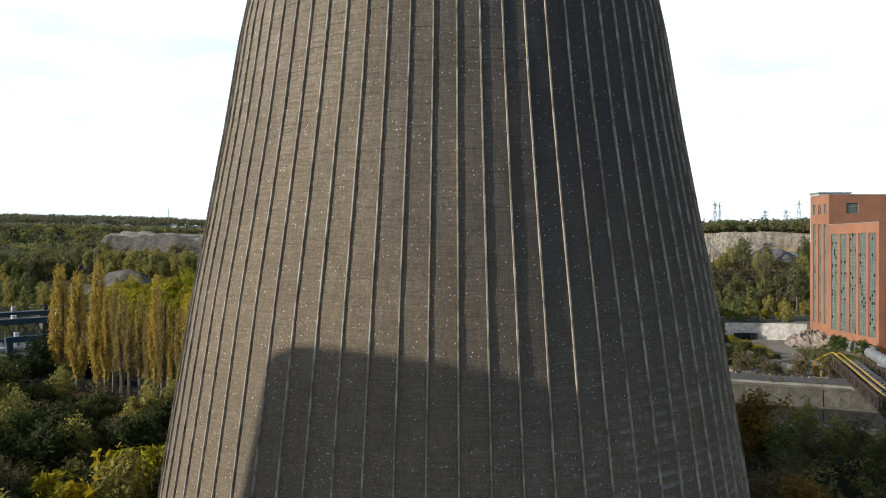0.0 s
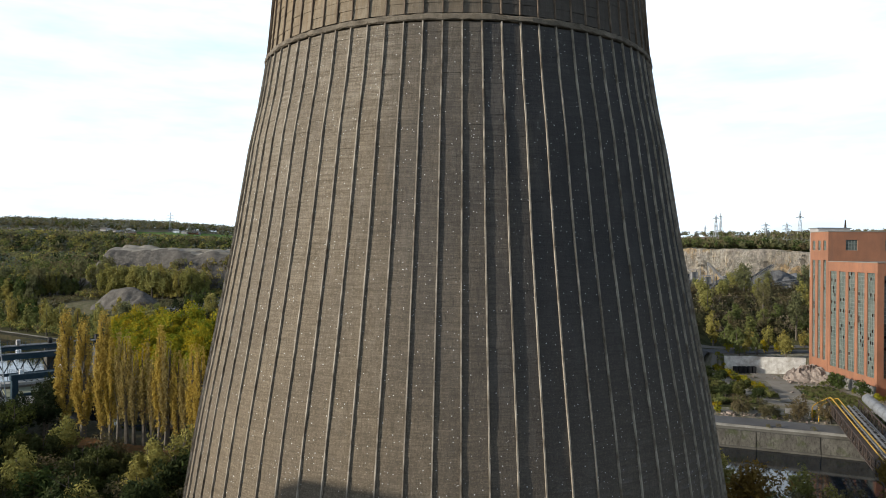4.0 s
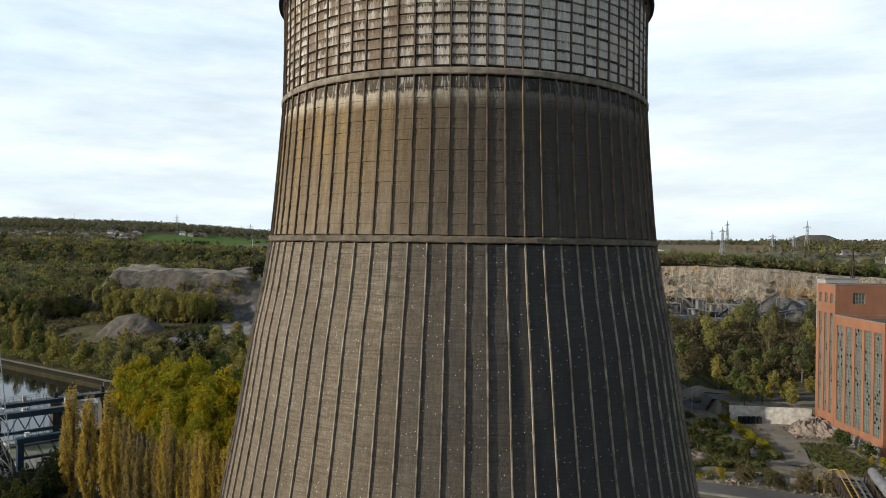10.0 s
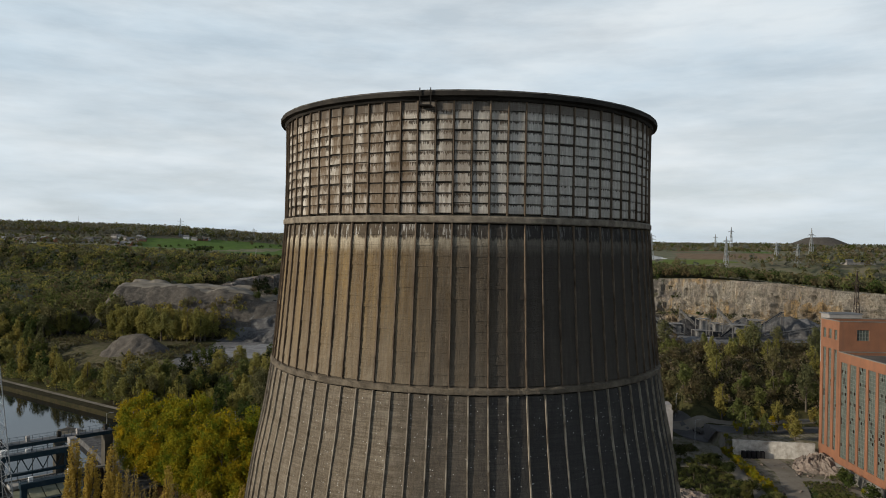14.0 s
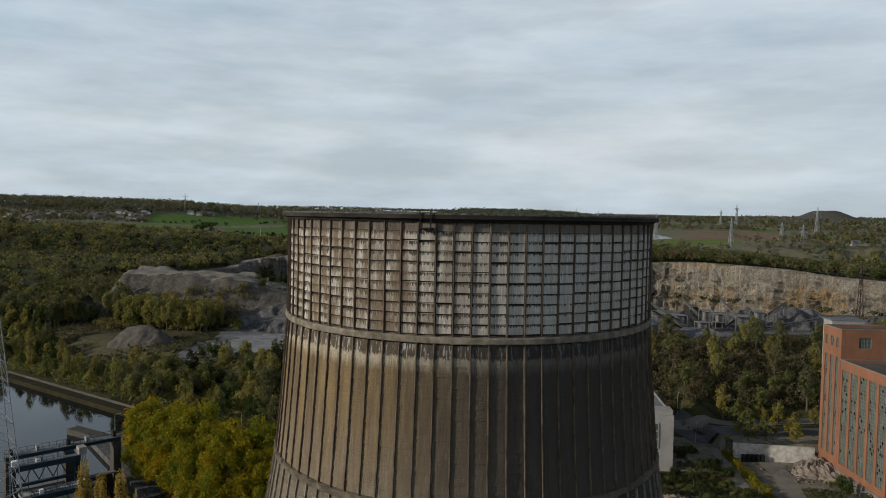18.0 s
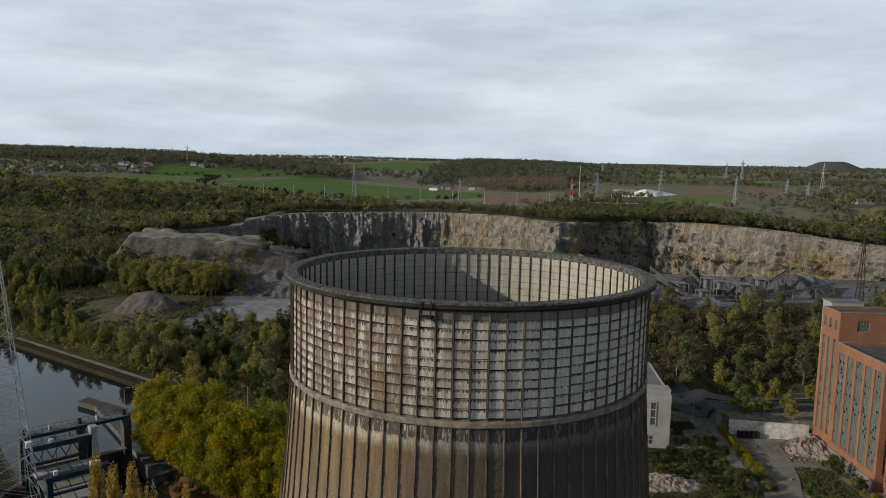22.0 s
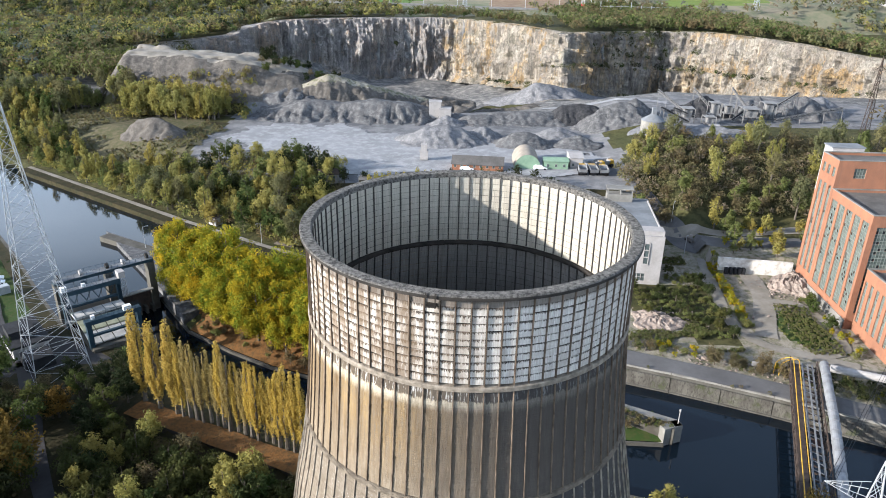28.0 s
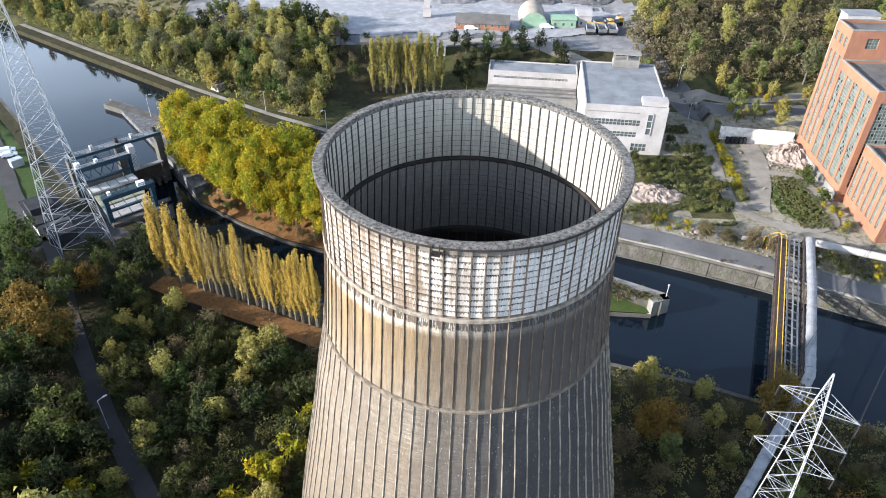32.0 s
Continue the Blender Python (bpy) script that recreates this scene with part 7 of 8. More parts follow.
pylon("pylon", 36.17, 46.7, 0, 51.3, 7.0, 1.6, [(46.7, 3.9), (42.5, 4.05), (38.35, 4.25)], "pale galvanised lattice pylon with three pairs of arms", -0.68, M["steel_white"], 0.05, 19, 0.86)
pylon("pylon", -90, 130.5, 0, 68, 11.5, 2.2, [], "tall blue-grey lattice pylon beside the weir", math.atan2(16, 17), M["steel"], 0.085, 20, 0.8)
for x, y, h, w_, arms in ((-549, 1399, 39, 0.26, [(26, 7), (32, 6)]), (-415, 1449, 30, 0.26, [(24, 6)]), (-112, 732, 41, 0.2, [(32, 4)]), (-1, 704, 29, 0.2, [(20, 5), (25, 4)]), (134, 692, 33, 0.2, [(20, 6), (25, 7), (30, 5)]),
                          (219, 775, 30, 0.2, [(18, 6), (23, 6), (27, 5)]), (266, 684, 31, 0.2, [(26, 4)]), (407, 1029, 37, 0.24, [(30, 5)]), (358, 778, 20, 0.2, [(12, 6), (16, 6)]), (354, 722, 20, 0.2, [(12, 6), (16, 6)]), (450, 884, 33, 0.24, [(24, 6)]), (560, 1500, 34, 0.3, [(26, 6)]), (300, 1500, 34, 0.3, [(26, 6)])):
    pylon("pylon", x, y, hz(x, y) - 0.5, h, 4.2, 1.1, arms, "distant grey lattice power pylon", 0.3, M["steel"], w_ * 0.95, 7)
pylon("pylon", 184, 320, hz(184, 320) - 0.3, 34, 2.6, 0.8, [(28, 3)], "slim rust-brown lattice pylon beside the stone plant", 0.3, M["rust"], 0.12, 7)
k = thing("radio_mast", "red and white banded lattice mast", "mast", at=(106, 672, 34))
for j in range(6):
    for sx in (-1, 1):
        for sy in (-1, 1):
            r0, r1 = 1.7 - 0.22 * j, 1.7 - 0.22 * (j + 1)
            tone = M["red"] if j % 2 else M["white"]
            part("mast_leg", Kit().bar((sx * r0, sy * r0, 5.2 * j), (sx * r1, sy * r1, 5.2 * (j + 1)), 0.45), tone, k)
            part("mast_brace", Kit().bar((sx * r0, sy * r0, 5.2 * j), (-sx * r1, sy * r1, 5.2 * (j + 1)), 0.3), tone, k)
for j, (x, y, z, h) in enumerate(((-811, 1500, 84, 26), (118, 700, 38, 40))):
    kk = Kit()
    kk.tube((0, 0, 0), (0, 0, h), 0.5, 0.2, n=5)
    thing("antenna_mast", "thin distant antenna mast", "mast", at=(x, y, z), data=kk.mesh("antenna_mast", [M["steel"]]))

# overhead lines from the near pylons
for z, r_ in ((46.9, 3.9), (42.7, 4.05), (38.55, 4.25)):
    for s in (-1, 1):
        k = Kit()
        ca, sa = math.cos(-0.68), math.sin(-0.68)
        a = Vector((36.17 + s * r_ * ca, 46.7 + s * r_ * sa, z - 1.5))
        b = a + Vector((150, 190, -6))
        vs = []
        for j in range(15):
            t = j / 14
            q_ = a.lerp(b, t) + Vector((0, 0, -22 * t * (1 - t)))
            vs += [q_ + Vector((0.02, -0.016, -0.014)), q_ + Vector((-0.02, 0.016, -0.014)), q_ + Vector((0, 0, 0.028))]
        k.add(vs, [(3 * j + c, 3 * j + (c + 1) % 3, 3 * j + 3 + (c + 1) % 3, 3 * j + 3 + c) for j in range(14) for c in range(3)])
        thing("power_line", "thin sagging overhead power line", "cable", "power lines", data=k.mesh("power_line", [M["dark"]]))

# ---- the weir with its lifting gantries ----
weir = thing("weir", "blue-grey steel weir gantries with lifting gates over the canal", "weir")
WU, WV = Vector((0.73, 0.69, 0)), Vector((0.69, -0.73, 0))
WM = Matrix(((WU.x, WV.x, 0, -101), (WU.y, WV.y, 0, 153), (0, 0, 1, 0), (0, 0, 0, 1)))


def wbox(name, a, b, mat, label="", par=None):
    k = Kit()
    k.box(a, b, m=WM)
    return part(name, k, mat, par or weir, label)


wbox("gantry_beam", (-0.5, -1.0, 10.4), (24, 1.0, 11.3), M["blue"], "long blue-grey box girder")
wbox("gantry_deck", (-0.5, -1.3, 11.3), (24, 1.3, 11.42), M["roof_grey"])
wbox("gantry_beam", (-0.6, 4.2, 9.0), (13.6, 5.8, 10.2), M["blue"])
wbox("gantry_deck", (-0.6, 4.2, 10.2), (13.6, 5.8, 10.3), M["pipe"])
wbox("gantry_beam", (0.6, 18.2, 6.8), (13.4, 19.9, 7.9), M["blue"])
wbox("gantry_beam", (0.0, 1.0, 9.6), (0.6, 4.4, 10.1), M["blue"])
wbox("gantry_beam", (12.6, 1.0, 9.6), (13.2, 4.4, 10.1), M["blue"])
for u, v, z1 in ((0.2, 0, 10.4), (12.4, 0, 10.4), (23.0, 0, 10.4)):
    wbox("concrete_pier", (u - 0.9, v - 1.2, -8), (u + 0.9, v + 1.6, z1), M["quay"], "stained concrete gate pier")
for u, v, z1 in ((0.0, 5, 9.4), (13, 5, 9.4), (1.6, 19, 7.2), (12.6, 19, 7.2)):
    for dv in (-0.5, 0.5):
        wbox("steel_post", (u - 0.3, v + dv - 0.2, -6), (u + 0.3, v + dv + 0.2, z1), M["blue"])
    k = Kit()
    for j in range(5):
        z = -2 + j * (z1 + 2) / 5
        k.bar(tuple(WM @ Vector((u, v - 0.5, z))), tuple(WM @ Vector((u, v + 0.5, z + (z1 + 2) / 5))), 0.16)
    part("post_bracing", k, M["blue"], weir)
wbox("gate_roof", (0.8, 5.9, 3.9), (12.8, 9.3, 4.5), M["slab"], "pale sheet-metal gate cover")
for j in range(6):
    wbox("cover_seam", (0.9 + 2.36 * j, 5.95, 4.5), (1.02 + 2.36 * j, 9.25, 4.58), M["blue"])
for j in range(4):
    for r in range(2):
        u0, v0 = 1.2 + 2.85 * j, 9.0 + 5.0 * r
        k = Kit()
        k.add([tuple(WM @ Vector(p_)) for p_ in ((u0, v0, 3.4 - 1.2 * r), (u0 + 2.6, v0, 3.4 - 1.2 * r), (u0 + 2.6, v0 + 4.6, 2.4 - 1.2 * r), (u0, v0 + 4.6, 2.4 - 1.2 * r),
                                                 (u0, v0, 3.1 - 1.2 * r), (u0 + 2.6, v0, 3.1 - 1.2 * r), (u0 + 2.6, v0 + 4.6, 2.1 - 1.2 * r), (u0, v0 + 4.6, 2.1 - 1.2 * r))],
              [(0, 3, 2, 1), (4, 5, 6, 7), (0, 1, 5, 4), (1, 2, 6, 5), (2, 3, 7, 6), (3, 0, 4, 7)])
        part("gate_slab", k, M["slab_mossy"] if r == 0 else M["slab"], weir, "moss-stained sloping gate slab")
wbox("gate_base", (0.8, 8.6, -7), (12.8, 20.5, 0.4), M["quay"])
wbox("lift_gate", (1.3, -0.35, -1.5), (11.4, 0.35, 3.0), M["tin"], "weathered beige lift gate")
wbox("gantry_post", (-0.5, 4.3, -6), (0.5, 5.7, 9.0), M["blue"], "heavy blue gantry post")
wbox("gantry_post", (12.5, 4.3, -6), (13.5, 5.7, 9.0), M["blue"], "heavy blue gantry post")
wbox("gantry_post", (0.8, 18.3, -6), (1.6, 19.8, 6.8), M["blue"], "blue gantry post")
wbox("gantry_post", (12.4, 18.3, -6), (13.2, 19.8, 6.8), M["blue"], "blue gantry post")
wbox("cross_girder", (5.6, 1.0, 9.5), (6.4, 4.4, 10.1), M["blue"])
wbox("lower_girder", (0.4, 4.6, 5.4), (12.6, 5.4, 6.0), M["blue"])
wbox("lower_girder", (1.4, 18.6, 3.4), (12.6, 19.4, 3.9), M["blue"])
for j in range(8):
    u = 1.0 + 11.5 * j / 8
    part("girder_brace", Kit().bar(tuple(WM @ Vector((u, 4.3, 6.0 if j % 2 else 9.0))), tuple(WM @ Vector((u + 1.44, 4.3, 9.0 if j % 2 else 6.0))), 0.16), M["blue"], weir)
wbox("side_gate", (13.6, -0.4, -7), (22.2, 0.4, 2.2), M["rust"], "rust-brown sluice gate")
wbox("footbridge", (13.4, 1.2, 3.0), (22.4, 2.6, 3.3), M["concrete"])
for j in range(5):
    wbox("buttress", (14.2 + 1.8 * j, 0.4, -7), (14.9 + 1.8 * j, 2.6, -1.6), M["quay"])
for u in (0.6, 6.0, 12.4, 16.5, 22.6):
    k = Kit()
    c = WM @ Vector((u, 0, 12.0))
    k.tube(c + WU * -0.35, c + WU * 0.35, 0.75, n=12)
    part("winch_drum", k, M["blackened"] if u in (0.6, 12.4, 22.6) else M["white"], weir, "winch drum on the girder")
wbox("machine_house", (13.2, 3.8, 10.3), (14.8, 6.2, 12.0), M["white"], "small white winch cabin")
for v in (-1.25, 1.25):
    k = Kit()
    for j in range(17):
        u = -0.4 + 24.3 * j / 16
        k.bar(tuple(WM @ Vector((u, v, 11.4))), tuple(WM @ Vector((u, v, 12.4))), 0.06)
    k.bar(tuple(WM @ Vector((-0.4, v, 12.4))), tuple(WM @ Vector((23.9, v, 12.4))), 0.06)
    part("railing", k, M["blue"], weir, "thin steel railing")
for u, v, z, a_, b_, c_ in ((-0.2, 4.4, 10.3, 1.3, 1.3, 1.2), (4.6, 4.4, 10.3, 0.9, 0.9, 0.7), (9.5, 18.4, 7.9, 1.8, 1.2, 1.1), (2.2, 18.4, 7.9, 0.8, 0.8, 0.9)):
    wbox("motor_housing", (u, v, z), (u + a_, v + b_, z + c_), M["carwhite"], "white motor housing on the gantry")
for v in (4.25, 5.75, 18.25, 19.85):
    zt_, u0, u1 = (10.3, -0.6, 13.6) if v < 10 else (7.9, 0.6, 13.4)
    k = Kit()
    for j in range(11):
        u = u0 + (u1 - u0) * j / 10
        k.bar(tuple(WM @ Vector((u, v, zt_))), tuple(WM @ Vector((u, v, zt_ + 1.0))), 0.05)
    for dz in (0.5, 1.0):
        k.bar(tuple(WM @ Vector((u0, v, zt_ + dz))), tuple(WM @ Vector((u1, v, zt_ + dz))), 0.05)
    part("railing", k, M["blue"], weir, "thin steel railing")
for j in range(5):
    u = 13.9 + 0.35 * j
    k = Kit()
    for i_ in range(7):
        a0, a1 = math.pi * i_ / 14, math.pi * (i_ + 1) / 14
        k.tube(WM @ Vector((u, 2.2 + 2.2 * math.sin(a0), 4.2 + 5.2 * math.cos(a0))), WM @ Vector((u, 2.2 + 2.2 * math.sin(a1), 4.2 + 5.2 * math.cos(a1))), 0.1, n=6)
    part("cable_guide", k, M["steel"], weir, "curved pale cable guide")
for u in (1.0, 4.0, 7.0, 10.0):
    part("hoist_chain", Kit().bar(tuple(WM @ Vector((u, 0.2, 3.0))), tuple(WM @ Vector((u, 0.2, 10.4))), 0.1), M["blackened"], weir)
wbox("sill_beam", (1.0, 19.9, -0.6), (13.0, 21.2, 0.9), M["quay"], "dark stained sill beam")
keeper = thing("weir_house", "low dark-roofed control house beside the weir", "building")
k = Kit()
KM = Matrix(((0.69, 0.73, 0, -110), (-0.73, 0.69, 0, 143.5), (0, 0, 1, 0), (0, 0, 0, 1)))
k.box((0, -1, -0.3), (13, 6.5, 3.4), m=KM)
part("wall", k, M["slab"], keeper)
for j in range(4):
    wn = part("window", Kit().box((1.2 + 3 * j, -1.06, 1.0), (2.8 + 3 * j, -1.0, 2.3), m=KM), M["steel"], keeper)
    part("pane", Kit().box((1.3 + 3 * j, -1.09, 1.1), (2.7 + 3 * j, -1.06, 2.2), m=KM), M["glass"], wn)
k = Kit()
k.box((-0.4, -1.4, 3.4), (13.4, 6.9, 3.9), m=KM)
k.box((3, -0.6, 3.9), (9, 5, 5.6), m=KM)
part("roof", k, M["felt"], keeper, "black felt roof")
k = Kit()
k.box((14, 0, -0.3), (19.5, 6, 2.8), m=KM)
part("lean_to", k, M["felt"], keeper)


# ---- cars and small things by the weir ----
def car(x, y, rot, paint, label, s=1.0, z=None):
    root = thing("car", label, "car", at=(x, y, (hz(x, y) if z is None else z) + 0.1))
    root.rotation_euler, root.scale = (0, 0, rot), (s, s, s)
    k = Kit()
    prof = [(-2.1, 0.35), (2.1, 0.35), (2.15, 0.75), (1.2, 0.95), (0.55, 1.42), (-1.35, 1.45), (-2.05, 1.0)]
    n = len(prof)
    k.add([(px, sy * (0.86 if pz < 1.1 else 0.7), pz) for sy in (-1, 1) for px, pz in prof], [tuple(range(n)), tuple(range(2 * n - 1, n - 1, -1))] + [((j + 1) % n, j, n + j, n + (j + 1) % n) for j in range(n)])
    part("body", k, paint, root)
    k = Kit()
    k.add([(1.15, -0.72, 1.0), (1.15, 0.72, 1.0), (0.62, 0.64, 1.4), (0.62, -0.64, 1.4)], [(0, 1, 2, 3)])
    part("windscreen", k, M["glass"], root)
    for wx in (-1.3, 1.35):
        for wy in (-0.8, 0.8):
            k = Kit()
            k.tube((wx, wy - 0.1, 0.3), (wx, wy + 0.1, 0.3), 0.32, n=12)
            part("wheel", k, M["dark"], root)
    return root


car(-132.3, 174.6, 0.5, M["carwhite"], "white parked car on the lock side")
car(-130.3, 171.9, 0.5, M["carwhite"], "white parked hatchback on the lock side")
car(77, 217, 1.9, M["roof_dark"], "dark wrecked car on the dirt road")
car(2, 262.5, 0.1, M["carwhite"], "white van beside the brick shed", 1.25)
car(31, 265.5, 0.1, M["carwhite"], "white pickup beside the round hall", 1.25)
k = Kit()
k.box((-1.6, -1.1, 0), (1.6, 1.1, 2.3))
sh = thing("container_shed", "grey steel container beside parked cars", "container", at=(-125.4, 167, 0))
sh.rotation_euler = (0, 0, 0.9)
part("body", k, M["steel"], sh)
k = Kit()
k.box((-1.9, -1.5, -0.3), (1.9, 1.5, 2.6))
k.box((-2.1, -1.7, 2.6), (2.1, 1.7, 2.8), 1)
hut = thing("hut", "small white hut with a red-brown roof", "hut", at=(-84.5, 222, 0.6), data=k.mesh("hut", [M["white"], M["rust"]]))
hut.rotation_euler = (0, 0, -0.6)
logs = thing("log_stack", "stack of grey timber beside the towpath", "timber", at=(-56.5, 205.2, 0.2))
for j in range(4):
    part("log", Kit().tube((-3.5, j * 0.45 - 0.7, 0.45), (3.5, j * 0.45 - 0.7, 0.45), 0.22, n=8), M["pale_bark"], logs)
logs.rotation_euler = (0, 0, -0.35)


def street_lamp(x, y, h, rot, label):
    root = thing("street_lamp", label, "lamp", "street lamps", at=(x, y, max(hz(x, y), 0.0)))
    root.rotation_euler = (0, 0, rot)
    k = Kit()
    k.tube((0, 0, 0), (0, 0, h), 0.1, 0.06, n=7).tube((0, 0, h), (1.0, 0, h + 0.25), 0.05, n=6)
    part("post", k, M["steel"], root)
    k = Kit()
    k.box((0.9, -0.14, h + 0.16), (1.7, 0.14, h + 0.34))
    part("lamp_head", k, M["white"], root)


for x, y, r in ((-99.6, 199.8, 0.3), (-64, 205.5, 4.0), (-42, 193, 4.0), (-61, 77, 0.8), (72, 206, 0.0), (74, 230, 1.0)):
    street_lamp(x, y, 7.5, r, "slim grey street lamp post")
k = Kit()
k.tube((46.2, 118.6, 0.3), (46.2, 118.6, 3.6), 0.09, n=6).tube((46.2, 118.6, 3.6), (46.2, 118.6, 4.0), 0.22, n=8)
thing("beacon", "white navigation beacon on the pier head", "beacon", data=k.mesh("beacon", [M["white"]]))
k = Kit()
k.box((-0.8, -0.06, 1.0), (0.8, 0.06, 2.2)).box((-0.05, -0.05, 0), (0.05, 0.05, 1.0))
thing("notice_board", "small plain white notice board", "sign", at=(70.2, 141, 0), data=k.mesh("notice_board", [M["white"]]))


# ---- the quarry yard ----
def gabled(name, x0, x1, y0, y1, z, h, roof_h, wallm, roofm, label, rot=0.0):
    root = thing(name, label, "building", at=((x0 + x1) / 2, (y0 + y1) / 2, z))
    root.rotation_euler = (0, 0, rot)
    a, b = (x1 - x0) / 2, (y1 - y0) / 2
    k = Kit()
    k.box((-a, -b, -1), (a, b, h))
    k.add([(-a, -b, h), (-a, b, h), (-a, 0, h + roof_h), (a, -b, h), (a, b, h), (a, 0, h + roof_h)], [(0, 2, 1), (3, 4, 5)])
    part("wall", k, wallm, root)
    for s in (-1, 1):
        k = Kit()
        e = 0.35
        y = s * (b + e)
        zz = h - e * roof_h / b
        k.add([(-a - e, y, zz), (a + e, y, zz), (a + e, 0, h + roof_h), (-a - e, 0, h + roof_h), (-a - e, y, zz + 0.2), (a + e, y, zz + 0.2), (a + e, 0, h + roof_h + 0.2), (-a - e, 0, h + roof_h + 0.2)],
              [(0, 1, 2, 3), (7, 6, 5, 4), (0, 4, 5, 1), (1, 5, 6, 2), (2, 6, 7, 3), (3, 7, 4, 0)])
        part("roof", k, roofm, root)
    n = int((x1 - x0) / 2.4)
    for j in range(n):
        k = Kit()
        u = -a + (j + 0.5) * 2 * a / n
        k.box((u - 0.5, -b - 0.04, 0.9), (u + 0.5, -b, 2.1))
        w = part("window", k, M["white"], root)
        k = Kit()
        k.box((u - 0.42, -b - 0.06, 0.98), (u + 0.42, -b - 0.04, 2.02))
        part("pane", k, M["glass"], w)
    return root


gabled("brick_shed", -3.5, 16.5, 262, 271, 10, 2.2, 2.2, M["brick"], M["roof_dark"], "long low brick shed with a dark roof", -0.06)
hall = thing("round_hall", "arched hall with green front and patchy curved roof", "building", at=(26, 266, 10))
k = Kit()
n = 14
arc = [(5.2 * math.cos(math.pi * j / n), 5.6 * math.sin(math.pi * j / n)) for j in range(n + 1)]
k.add([(x, 0, z) for x, z in arc] + [(x, 16, z) for x, z in arc], [(j, n + 1 + j, n + 2 + j, j + 1) for j in range(n)])
part("curved_roof", k, M["tin"], hall, "rust-patched corrugated vault", True)
k = Kit()
k.add([(x, 0.05, z) for x, z in arc], [tuple(range(n, -1, -1))])
part("front_wall", k, M["green"], hall, "pale green end wall")
gabled("green_shed", 32.5, 42, 266, 272, 10, 3.2, 0.5, M["green"], M["green"], "low green metal shed")
gabled("white_shed", 43, 48, 268, 278, 10, 4.2, 0.6, M["white"], M["white"], "plain white metal shed")
gabled("gate_cabin", -12.5, -7, 240, 244, 8.5, 2.6, 0.2, M["white"], M["roof_grey"], "white flat-roofed gate cabin")
gabled("red_roof_shed", -53, -46, 244, 250, 9.5, 2.8, 1.2, M["concrete"], M["rust"], "old shed with a rusty red roof", 0.3)
gabled("loading_shed", -37, -24, 240, 245, 8.5, 3.4, 0.3, M["quay"], M["roof_dark"], "dark concrete loading bunker")
k = Kit()
k.box((-1.6, -1.3, 0), (1.6, 1.3, 3.4)).box((-1.9, -1.6, 3.4), (1.9, 1.6, 3.6)).box((-1.2, -1, 3.6), (1.2, 1, 6.2))
thing("weigh_cabin", "pale weighbridge cabin in the yard", "cabin", at=(-15.5, 276, 10), data=k.mesh("weigh_cabin", [M["white"]]))
for x, y, h_ in ((-14, 350, 9), (-9, 348, 6)):
    k = Kit()
    k.box((-3, -2.5, -1), (3, 2.5, h_)).box((-3.2, -2.7, h_), (3.2, 2.7, h_ + 0.4))
    thing("hopper_house", "pale concrete hopper house among heaps", "building", at=(x, y, hz(x, y)), data=k.mesh("hopper_house", [M["white"]]))
silo = thing("silo", "pale steel silo with a conical roof", "silo", at=(82, 300, 15.5))
k = Kit()
k.tube((0, 0, -1), (0, 0, 7.6), 5.0, n=24)
part("drum", k, M["concrete"], silo, smooth=False)
k = Kit()
k.tube((0, 0, 7.6), (0, 0, 10.2), 5.2, 1.0, n=24).box((-0.9, -0.9, 10), (0.9, 0.9, 13))
part("roof", k, M["roof_grey"], silo)


def conveyor(x0, y0, z0, x1, y1, z1, label):
    root = thing("conveyor", label, "conveyor", "quarry conveyors")
    a, b = Vector((x0, y0, z0)), Vector((x1, y1, z1))
    d = b - a
    side = Vector((-d.y, d.x, 0)).normalized() * 0.7
    k = Kit()
    for s in (-1, 1):
        for dz in (0, 1.1):
            k.bar(a + side * s + Vector((0, 0, dz)), b + side * s + Vector((0, 0, dz)), 0.2)
        for j in range(12):
            p_, q_ = a + d * j / 12, a + d * (j + 1) / 12
            k.bar(p_ + side * s, q_ + side * s + Vector((0, 0, 1.1)), 0.12)
    part("girder", k, M["steel_dark"], root)
    k = Kit()
    k.add([a + side + Vector((0, 0, 0.9)), a - side + Vector((0, 0, 0.9)), b - side + Vector((0, 0, 0.9)), b + side + Vector((0, 0, 0.9)), a + side + Vector((0, 0, 0.75)), a - side + Vector((0, 0, 0.75)), b - side + Vector((0, 0, 0.75)), b + side + Vector((0, 0, 0.75))],
          [(0, 1, 2, 3), (7, 6, 5, 4), (0, 4, 5, 1), (1, 5, 6, 2), (2, 6, 7, 3), (3, 7, 4, 0)])
    part("belt", k, M["dark"], root)
    for t in (0.35, 0.7, 0.97):
        p_ = a + d * t
        k = Kit()
        for s in (-1, 1):
            k.bar(p_ + side * s, Vector((p_.x, p_.y, hz(p_.x, p_.y) - 0.5)) + side * s * 1.8, 0.2)
        part("trestle", k, M["steel_dark"], root)


